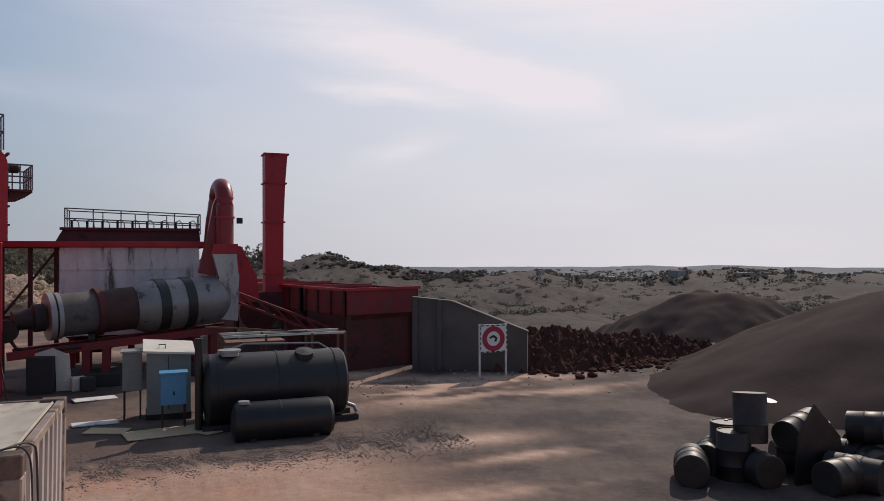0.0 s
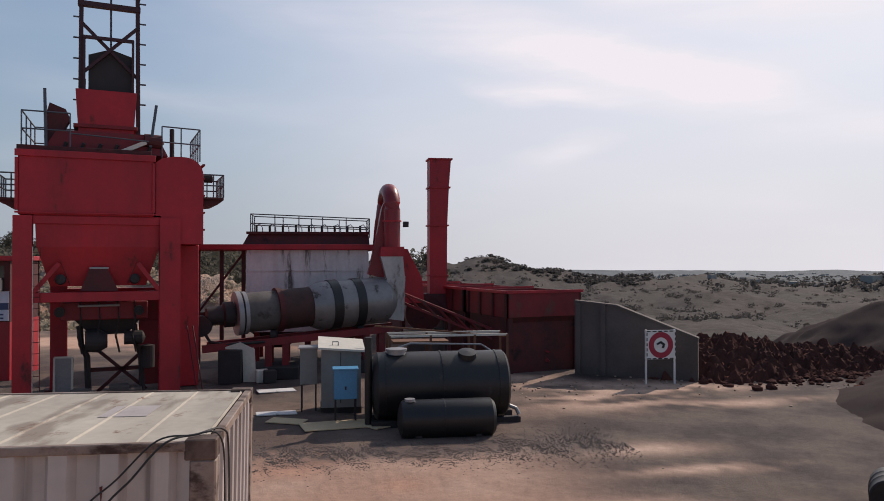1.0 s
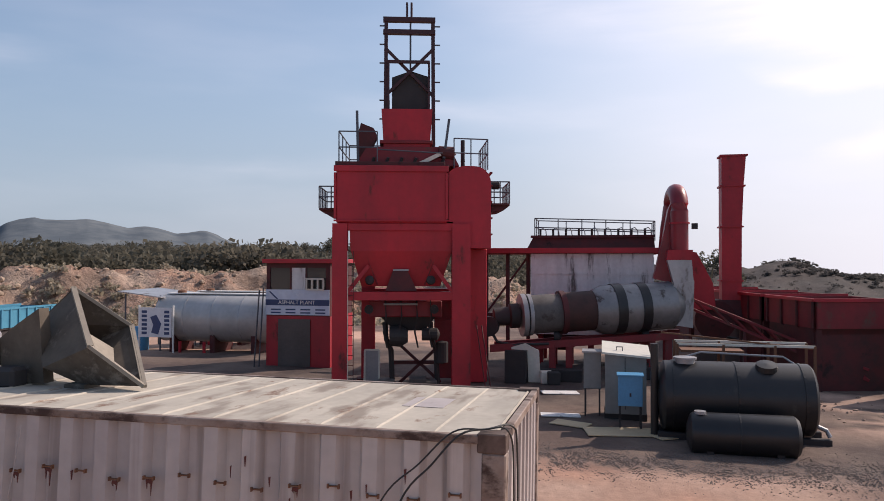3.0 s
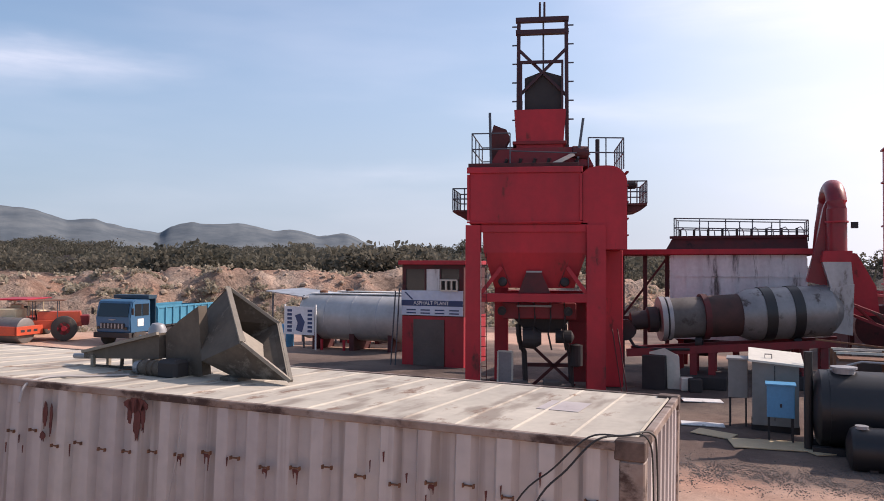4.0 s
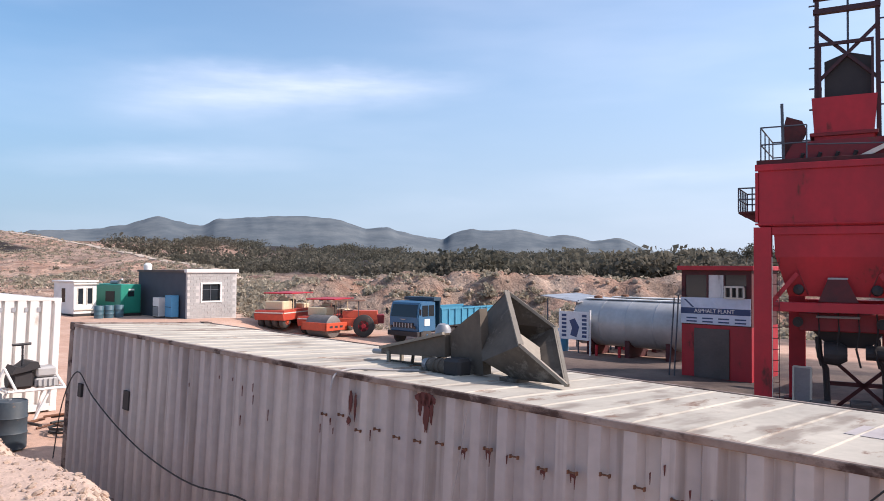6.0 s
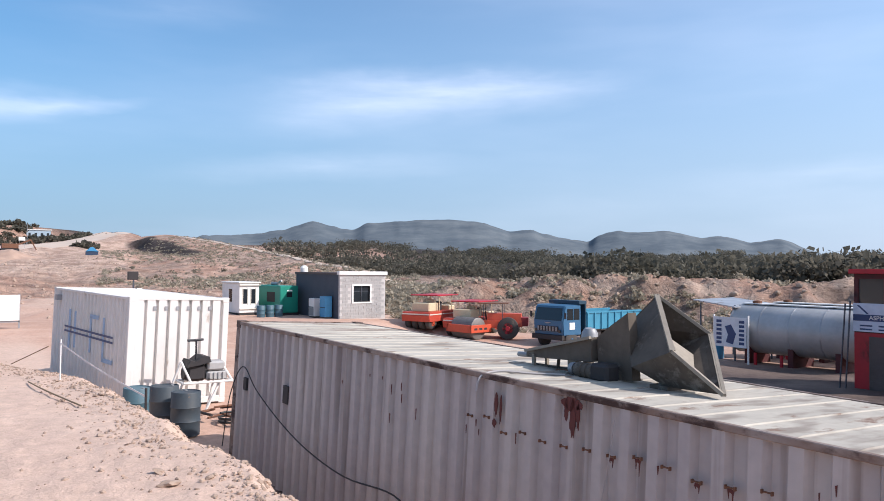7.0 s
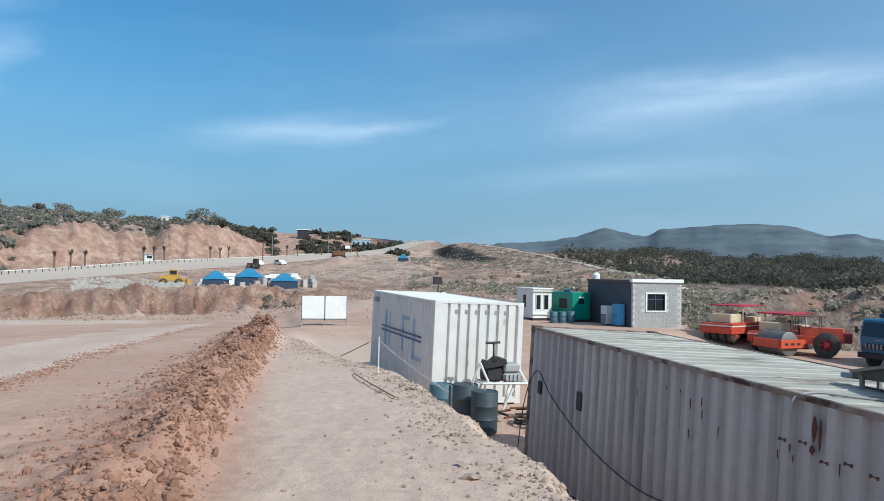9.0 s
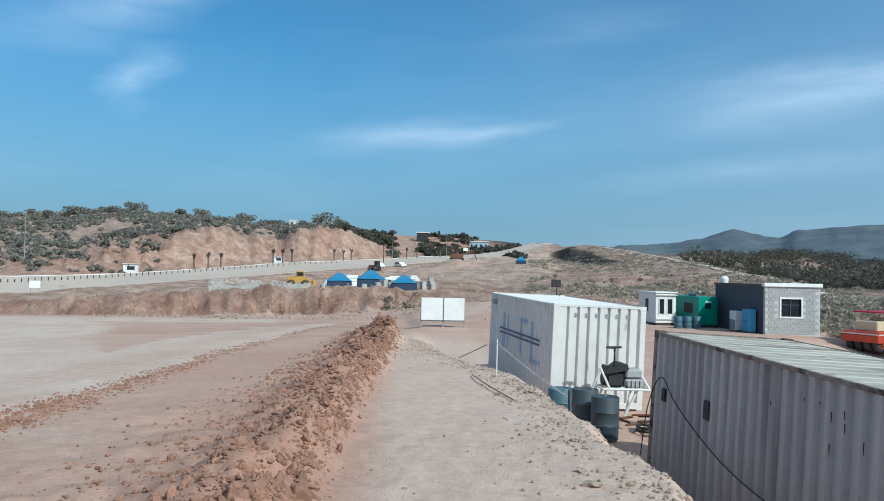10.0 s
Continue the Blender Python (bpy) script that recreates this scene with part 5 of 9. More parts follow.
part("lower_piece", loft([(2.95, 21.72, 2.9), (3.58, 21.72, 3.05), (3.58, 22.5, 3.05), (2.95, 22.5, 2.9)], [(2.72, 21.72, 3.75), (3.52, 21.72, 3.75), (3.52, 22.5, 3.75), (2.72, 22.5, 3.75)]), SHEET, d, "pale folded steel lower piece")
part("collar", loft([(2.70, 21.7, 3.75), (3.54, 21.7, 3.75), (3.54, 22.52, 3.75), (2.70, 22.52, 3.75)], [(2.76, 21.7, 4.1), (3.56, 21.7, 4.1), (3.56, 22.5, 4.1), (2.76, 22.5, 4.1)]), RED, d)
part("side_plate", prism([(2.3, 3.1), (2.9, 2.95), (2.9, 5.75), (2.8, 5.5), (2.6, 4.4)], 22.3, 22.9), RED_DUCT, d)
part("switch_box", box(3.56, 3.76, 22.0, 22.15, 4.82, 5.02, 0.01), SOOT, d)

s = thing("chimney_stack", (5.25, 25.3, GZ), "square red sheet-steel chimney stack, wider at its top", "chimney")
prev = (4.98, 5.68, 2.2)
for a0, a1, z in ((4.98, 5.68, 3.0), (4.98, 5.70, 5.05), (4.98, 5.77, 6.6), (4.98, 5.86, 7.76)):
    part("shaft", loft(rect(prev[0], prev[1], 25.0, 25.75, prev[2]), rect(a0, a1, 25.0, 25.75, z)), RED, s)
    part("flange", box(a0 - 0.06, a1 + 0.06, 24.95, 25.8, z - 0.05, z + 0.01), RED, s)
    prev = (a0, a1, z)
part("fan_scroll", turned([(0, 0), (0, 0.75), (0.8, 0.75), (0.8, 0)], (4.7, 24.75, 1.5), (0, 1, 0), 22), RED_DARK, s, "dusty red fan scroll", smooth=True)
part("outlet", loft(rect(4.5, 5.9, 24.8, 25.9, 1.5), rect(4.82, 5.68, 25.0, 25.75, 2.25)), RED_DARK, s)
part("inlet_chute", prism([(3.62, 4.12), (4.02, 4.05), (4.6, 2.9), (4.7, 1.9), (3.7, 1.9)], 24.6, 25.2), RED, s, "red sloping inlet chute")
part("plinth", box(4.0, 6.0, 24.6, 26.0, GZ, 0.8, 0.03), CONCRETE, s)


# cold feed bins in a row running away from the yard
def feed_bin():
    t = thing("feed_bin", (0, 0, 0), "dusty red steel feed bin on a frame", "hopper", "row of feed bins", world_coords=False)
    for x0, x1, y0, y1 in ((-1.5, -1.44, -1.55, 1.55), (1.44, 1.5, -1.55, 1.55), (-1.5, 1.5, -1.55, -1.49), (-1.5, 1.5, 1.49, 1.55)):
        part("top_plate", box(x0, x1, y0, y1, 2.05, 2.92), RED_DUSTY, t)
    # bin parts below the top plates are darker red to carry shade
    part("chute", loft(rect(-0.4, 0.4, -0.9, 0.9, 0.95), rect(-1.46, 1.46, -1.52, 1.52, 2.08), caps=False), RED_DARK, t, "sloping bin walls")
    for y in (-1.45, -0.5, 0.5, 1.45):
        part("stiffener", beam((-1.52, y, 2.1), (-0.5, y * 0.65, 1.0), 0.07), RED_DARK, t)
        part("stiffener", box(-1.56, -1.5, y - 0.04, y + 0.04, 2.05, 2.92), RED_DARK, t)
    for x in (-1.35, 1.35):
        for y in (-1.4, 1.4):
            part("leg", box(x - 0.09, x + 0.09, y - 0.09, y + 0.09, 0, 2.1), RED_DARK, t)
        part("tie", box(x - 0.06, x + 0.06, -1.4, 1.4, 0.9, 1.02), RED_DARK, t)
    # dark plates added to shut out light below the bin, as shade
    part("shade_plate", box(-1.47, -1.43, -1.38, 1.38, 0.15, 2.06), RED_DARK, t, "dark side plate added to shut out light below the bin")
    part("shade_plate", box(1.3, 1.34, -1.38, 1.38, 0.0, 2.06), RED_DARK, t)
    part("shade_plate", box(-1.40, 1.28, -1.40, -1.36, -0.1, 2.06), RED_DARK, t)
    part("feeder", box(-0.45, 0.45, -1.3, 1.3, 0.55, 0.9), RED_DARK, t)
    part("feeder_motor", turned([(0, 0), (0, 0.16), (0.35, 0.16), (0.35, 0)], (-0.5, -0.9, 0.75), (-1, 0, 0), 12), SOOT, t)
    part("rim", box(-1.58, 1.58, -1.6, -1.53, 2.88, 2.98), RED, t)
    part("rim", box(-1.6, -1.52, -1.53, 1.53, 2.88, 2.98), RED, t)
    return t


b0 = feed_bin()
row_a, row_b = Vector((8.0, 21.9, GZ - 0.12)), Vector((5.4, 31.8, GZ - 0.1))
turn_ = math.degrees(math.atan2(-(row_b - row_a).x, (row_b - row_a).y))
b0.matrix_basis = pose(*row_a, 0, 0, turn_)
for k in range(1, 4):
    q = row_a.lerp(row_b, k / 3)
    copy_thing(b0, pose(q.x, q.y, q.z, 0, 0, turn_))

# inclined belt conveyor from the bins to the dryer
cv = thing("belt_conveyor", (6.0, 23.5, GZ), "dusty red inclined belt conveyor with truss sides", "conveyor")
for off in (-0.35, 0.35):
    part("truss_rail", beam((8.6, 20.9 + off, 0.35), (3.7, 22.6 + off, 2.35), 0.08), RED_DUSTY, cv)
    part("truss_rail", beam((8.6, 20.9 + off, 0.02), (3.7, 22.6 + off, 2.0), 0.08), RED_DUSTY, cv)
    for k in range(9):
        a = Vector((8.6, 20.9 + off, 0.02)).lerp(Vector((3.7, 22.6 + off, 2.0)), k / 9)
        b_ = Vector((8.6, 20.9 + off, 0.35)).lerp(Vector((3.7, 22.6 + off, 2.35)), (k + 1) / 9)
        part("brace", beam(a, b_, 0.05), RED_DUSTY, cv)
part("belt", loft([(8.6, 20.58, 0.3), (8.6, 21.22, 0.3), (8.6, 21.22, 0.33), (8.6, 20.58, 0.33)], [(3.7, 22.28, 2.3), (3.7, 22.92, 2.3), (3.7, 22.92, 2.33), (3.7, 22.28, 2.33)]), RUBBER, cv)
for x, y, z in ((7.2, 21.4, 0.6), (5.2, 22.1, 1.4)):
    for off in (-0.35, 0.35):
        part("leg", beam((x, y + off, GZ), (x, y + off, z), 0.09), RED_DARK, cv)


# ---- concrete ramp wall, warning board, heaps ----
def ramp_wall():
    w = thing("ramp_wall", (10.6, 18.9, GZ), "grey concrete retaining wall with a sloping end", "wall", kind="structure")
    u = (Vector((12.55, 17.45, 0)) - Vector((8.75, 19.95, 0))).normalized()
    m = Matrix.Translation((8.75, 19.95, 0)) @ Matrix(((u.x, -u.y, 0, 0), (u.y, u.x, 0, 0), (0, 0, 1, 0), (0, 0, 0, 1)))
    part("concrete_wall", prism([(0.55, GZ - 0.3), (4.55, GZ - 0.4), (4.55, 1.05), (1.95, 2.05), (0.55, 2.18)], 0, 0.3, m=m), CONCRETE, w)
    part("coping", prism([(0.55, 2.18), (1.95, 2.05), (4.57, 1.05), (4.57, 1.11), (1.96, 2.11), (0.55, 2.24)], -0.03, 0.33, m=m), CONCRETE, w)
    for x in (0.6, 1.45):
        part("buttress", box(x, x + 0.16, -0.08, 0.0, GZ - 0.3, 2.15, m=m), CONCRETE, w)
    return w


ramp_wall()

sg = thing("warning_board", (11.2, 17.3, GZ), "white square board with a red ring on two posts", "sign")
for x in (10.72, 11.68):
    part("post", box(x - 0.025, x + 0.025, 17.3, 17.35, GZ - 0.1, 1.42), WHITE, sg)
part("panel", box(10.7, 11.7, 17.27, 17.3, 0.48, 1.4), WHITE, sg)
for k in range(5):
    for z in (0.5, 1.36):
        part("border_mark", box(10.73 + k * 0.19, 10.86 + k * 0.19, 17.262, 17.27, z - 0.015, z + 0.02), INK, sg)
    for x in (10.72, 11.67):
        part("border_mark", box(x, x + 0.03, 17.262, 17.27, 0.58 + k * 0.16, 0.68 + k * 0.16), INK, sg)
SIGN_RED = mat("sign_red", (0.42, 0.03, 0.06), 0.5, scale=3, fine=20, bump=0)
part("ring", turned([(0, 0.24), (0, 0.41), (0.006, 0.41), (0.006, 0.24), (0, 0.24)], (11.2, 17.262, 0.93), (0, 1, 0), 30), SIGN_RED, sg, "dark red ring")
part("symbol", prism([(11.05, 0.98), (11.2, 1.06), (11.34, 0.96), (11.3, 0.82), (11.22, 0.84), (11.26, 0.93), (11.18, 0.98), (11.08, 0.92)], 17.26, 17.266), INK, sg)


def heap(name, cx, cy, rx, ry, h, material, label, base=None, seed=1, rough=0.1, res=70, cap=None, grain=5):
    """A tipped pile: conical with worn flanks and a broken foot."""
    g_ = np.linspace(-1.25, 1.25, res)
    X, Y = np.meshgrid(g_, g_)
    r = np.hypot(X, Y) * (1 + 0.28 * fbm(X * 1.6 + seed, Y * 1.6, 3, seed))
    Z = h * (np.clip(1 - r, -0.25, 1) ** 1.0) * (1 - 0.25 * np.exp(-((r / 0.22) ** 2)))
    if cap:
        Z = np.where(Z > cap, cap + 0.3 * (Z - cap), Z)
    wx, wy = cx + X * rx, cy + Y * ry
    Z = Z + h * rough * fbm(X * grain, Y * grain, 4, seed + 9) * (r < 1.1)
    gz = height(wx, wy) if base is None else np.full_like(wx, base)
    Z = np.where(r > 1.12, -0.5, Z) + gz
    b = bmesh.new()
    vs = [[b.verts.new((wx[i, j], wy[i, j], Z[i, j])) for j in range(res)] for i in range(res)]
    for i in range(res - 1):
        for j in range(res - 1):
            b.faces.new((vs[i][j], vs[i][j + 1], vs[i + 1][j + 1], vs[i + 1][j]))
    return solo(name, b, material, label, "heap", origin=(cx, cy, hz(cx, cy)), smooth=True)


GRAVEL = mat("dark_gravel", (0.045, 0.032, 0.032), 0.95, sheen=0.05, alt=(0.062, 0.045, 0.044), scale=0.5, amount=0.9, fine=22, bump=0.03, stain=(0.05, 0.042, 0.039), stain_scale=1.2, stain_at=0.55)
REDSOIL = mat("red_soil", (0.10, 0.042, 0.034), 0.95, sheen=0.05, alt=(0.06, 0.03, 0.027), scale=0.9, amount=0.9, fine=14, bump=0.05, stain=(0.30, 0.22, 0.18), stain_scale=3, stain_at=0.67)
heap("gravel_mound", 24.6, 10.6, 11.2, 8.4, 4.0, GRAVEL, "large heap of dark grey gravel at the yard's edge", seed=4, res=90, rough=0.05)
heap("gravel_mound", 31.0, 29.1, 8.2, 6.0, 3.9, GRAVEL, "dark gravel heap behind the red soil", base=-1.4, seed=8)
heap("soil_mound", 15.0, 19.8, 3.6, 2.6, 1.4, REDSOIL, "low rocky heap of dark red soil beside the wall", seed=15, rough=0.4, res=130, grain=14)
heap("soil_mound", 18.4, 20.2, 4.2, 2.2, 0.85, REDSOIL, "low rocky bank of dark red soil", seed=19, rough=0.6, res=130, grain=14)


# ---- tanks and cabinets in front of the plant ----
TX0, TX1, TY, TZ, TR = 1.78, 5.18, 13.25, 0.60, 0.80
bt = thing("bitumen_tank", (3.5, TY, GZ), "big black cylindrical bitumen tank on skids", "tank")
TL = TX1 - TX0
part("shell", turned([(0, 0), (0.02, TR * 0.5), (0.10, TR * 0.92), (0.16, TR), (TL - 0.16, TR), (TL - 0.10, TR * 0.92), (TL - 0.02, TR * 0.5), (TL, 0)], (TX0, TY, TZ), (1, 0, 0), 40), TAR, bt, smooth=True)
for x in (2.1, 3.45, 4.8):
    part("hoop", turned([(0, TR - 0.01), (0, TR + 0.014), (0.05, TR + 0.014), (0.05, TR - 0.01)], (x, TY, TZ), (1, 0, 0), 40), TAR, bt)
for y in (TY - 0.4, TY + 0.4):
    part("skid", box(TX0, TX1 + 0.2, y - 0.1, y + 0.1, GZ - 0.06, GZ + 0.14, 0.01), SOOT, bt)
for x in (2.4, 4.4):
    part("saddle", loft(rect(x, x + 0.14, TY - 0.6, TY + 0.6, GZ + 0.1), rect(x, x + 0.14, TY - 0.45, TY + 0.45, 0.12)), SOOT, bt)
part("manhole", turned([(0, 0), (0, 0.22), (0.1, 0.22), (0.1, 0.26), (0.14, 0.26), (0.16, 0)], (2.4, TY - 0.1, TZ + TR - 0.04), (0, 0, 1), 20), GREYSTEEL, bt, "pale manhole lid")
part("manhole", turned([(0, 0), (0, 0.24), (0.12, 0.22), (0.14, 0)], (4.1, TY - 0.3, TZ + TR - 0.10), (0, -0.35, 1), 20), TAR, bt)
part("flue", rod((1.72, 13.0, GZ), (1.72, 13.0, 1.80), 0.09, seg=14), TAR, bt, "upright black flue pipe")
part("outlet_valve", tube([(5.1, TY - 0.3, 0.1), (5.3, TY - 0.35, 0.02), (5.36, TY - 0.4, -0.12)], 0.05, 8), GREYSTEEL, bt)
part("top_pipe", tube([(2.1, TY + 0.3, 1.34), (2.8, TY + 0.4, 1.56), (4.6, TY + 0.4, 1.5), (4.9, TY + 0.3, 1.3)], 0.025, 6), GREYSTEEL, bt)
fr = thing("pipe_rack", (3.6, 15.2, GZ), "rusty light steel rack behind the black tank", "rack")
for x in (2.4, 3.5, 4.7, 5.6):
    for y in (14.9, 15.7):
        part("upright", box(x - 0.03, x + 0.03, y - 0.03, y + 0.03, GZ, 1.62), RUSTED, fr)
for y in (14.9, 15.7):
    part("rail", box(2.4, 5.6, y - 0.025, y + 0.025, 1.58, 1.64), OFFWHITE, fr)
part("rail", beam((2.0, 14.8, 1.9), (5.6, 15.0, 1.55), 0.04), RUSTED, fr)
part("tray", box(2.5, 4.0, 14.95, 15.65, 1.4, 1.46), RUSTED, fr)
st = thing("small_tank", (3.4, 11.75, GZ), "small black cylindrical tank lying before the big one", "tank")
part("shell", turned([(0, 0), (0.02, 0.22), (0.08, 0.39), (0.14, 0.43), (2.10, 0.43), (2.18, 0.36), (2.22, 0)], (2.28, 11.75, 0.09), (1, 0, 0), 32), TAR, st, smooth=True)
for x in (2.65, 4.0):
    part("foot", box(x, x + 0.14, 11.45, 12.05, GZ - 0.08, -0.05), SOOT, st)
part("weld_seam", turned([(0, 0.428), (0, 0.438), (0.03, 0.438), (0.03, 0.428)], (3.3, 11.75, 0.09), (1, 0, 0), 32), TAR, st)
part("filler_cap", turned([(0, 0), (0, 0.12), (0.06, 0.12), (0.06, 0)], (2.55, 11.7, 0.5), (0, 0, 1), 14), GREYSTEEL, st)

# cabinet grey holds the shade of faces turned from the sun; lid stays pale
CABGREY = mat("dusty_shaded_cabinet_paint", (0.24, 0.235, 0.225), 0.6, scale=1.5, fine=9, bump=0.003, stain=(0.2, 0.16, 0.13), stain_scale=2, stain_at=0.6, stretch=(1, 1, 0.4))
cb = thing("control_cabinet", (1.15, 14.9, GZ), "dusty metal control cabinet, body greyed for shade under a pale sloping lid", "cabinet")
part("cabinet_body", loft(rect(0.62, 1.62, 14.4, 15.4, -0.12), [(0.62, 14.4, 1.36), (1.62, 14.4, 1.28), (1.62, 15.4, 1.42), (0.62, 15.4, 1.50)]), CABGREY, cb)
part("lid", loft([(0.54, 14.25, 1.38), (1.72, 14.25, 1.29), (1.72, 15.5, 1.44), (0.54, 15.5, 1.54)], [(0.54, 14.25, 1.43), (1.72, 14.25, 1.34), (1.72, 15.5, 1.49), (0.54, 15.5, 1.59)]), OFFWHITE, cb, "pale sloping lid")
part("door_seam", box(1.1, 1.115, 14.385, 14.4, 0.0, 1.28), INK, cb)
for y in (14.5, 15.2):
    part("skid", box(0.6, 1.64, y, y + 0.14, GZ - 0.05, -0.11), SOOT, cb)
part("lid_handle", tube([(0.9, 14.6, 1.43), (0.9, 14.6, 1.53), (1.05, 14.6, 1.53), (1.05, 14.6, 1.42)], 0.015, 5), RAIL, cb)
cb2 = thing("junction_box", (0.28, 15.0, GZ), "grey metal junction box on legs", "cabinet")
part("box_body", box(0.08, 0.52, 14.8, 15.3, 0.42, 1.34, 0.01), CABGREY, cb2)
part("cap", box(0.04, 0.56, 14.75, 15.35, 1.34, 1.38), GREYSTEEL, cb2)
for x in (0.12, 0.48):
    for y in (14.85, 15.25):
        part("leg", box(x - 0.02, x + 0.02, y - 0.02, y + 0.02, GZ - 0.05, 0.43), SOOT, cb2)
bb = thing("blue_switch_box", (1.2, 13.6, GZ), "bright blue metal switch box on thin legs", "cabinet")
part("box_body", box(0.92, 1.48, 13.4, 13.8, 0.27, 0.98, 0.01), BLUE, bb)
part("cap", box(0.89, 1.51, 13.36, 13.84, 0.98, 1.01), BLUE, bb)
for x in (0.96, 1.44):
    for y in (13.44, 13.76):
        part("leg", box(x - 0.02, x + 0.02, y - 0.02, y + 0.02, GZ - 0.05, 0.28), SOOT, bb)
part("latch", box(1.18, 1.22, 13.38, 13.4, 0.5, 0.58), INK, bb)
PLY = mat("weathered_plywood", (0.60, 0.46, 0.29), 0.85, alt=(0.48, 0.36, 0.23), scale=2, fine=16, bump=0.004)
for k, (x, y, w_, h_, r_, m_, lb) in enumerate(((1.0, 13.05, 1.7, 0.8, 12, PLY, "flat weathered plywood sheet on the ground"), (-0.2, 13.6, 0.9, 0.5, -20, PLY, "flat weathered plywood sheet on the ground"), (-0.5, 14.6, 1.0, 0.4, 8, CLAD, "pale metal sheet lying on the ground"), (-0.7, 17.9, 1.1, 0.5, 15, CLAD, "pale metal sheet lying on the ground"), (2.0, 12.9, 0.7, 0.5, 35, PLY, "flat weathered plywood sheet on the ground"))):
    solo("loose_sheet", box(-w_ / 2, w_ / 2, -h_ / 2, h_ / 2, 0, 0.02, m=pose(x, y, hz(x, y) + 0.02, 1, 1, r_)), m_, lb, "sheet", "loose sheets", origin=(x, y, hz(x, y)))
ob_ = thing("equipment_crate", (-2.2, 20.0, GZ), "dark open crate with a pale lining under the dryer", "crate")
part("crate_body", box(-2.6, -1.9, 19.6, 20.3, GZ, 0.75), SOOT, ob_)
part("lining", prism([(-2.62, 0.78), (-1.95, 0.98), (-1.5, 0.75), (-1.45, GZ), (-1.85, GZ), (-1.88, 0.75)], 19.9, 19.96), OFFWHITE, ob_)
for x_, y_ in ((-1.0, 19.6), (-1.25, 19.75)):
    solo("oil_can", box(-0.2, 0.2, -0.15, 0.15, 0, 0.42, 0.03, m=pose(x_, y_, GZ, 0, 0, 15)), OFFWHITE if x_ < -1.1 else SOOT, "small can standing beside the dryer footing", "can", "cans", origin=(x_, y_, GZ))


# ---- site office, silver tanks and notice board ----
def word(name, text, size, material, parent, m):
    cu = bpy.data.curves.new(name, "FONT")
    cu.body, cu.size, cu.extrude, cu.align_x, cu.align_y = text, size, 0.004, "CENTER", "CENTER"
    tmp = bpy.data.objects.new(name, cu)
    me = bpy.data.meshes.new_from_object(tmp)
    bpy.data.objects.remove(tmp)
    bm = bmesh.new()
    bm.from_mesh(me)
    bpy.data.meshes.remove(me)
    bm.transform(m)
    return part(name, bm, material, parent)


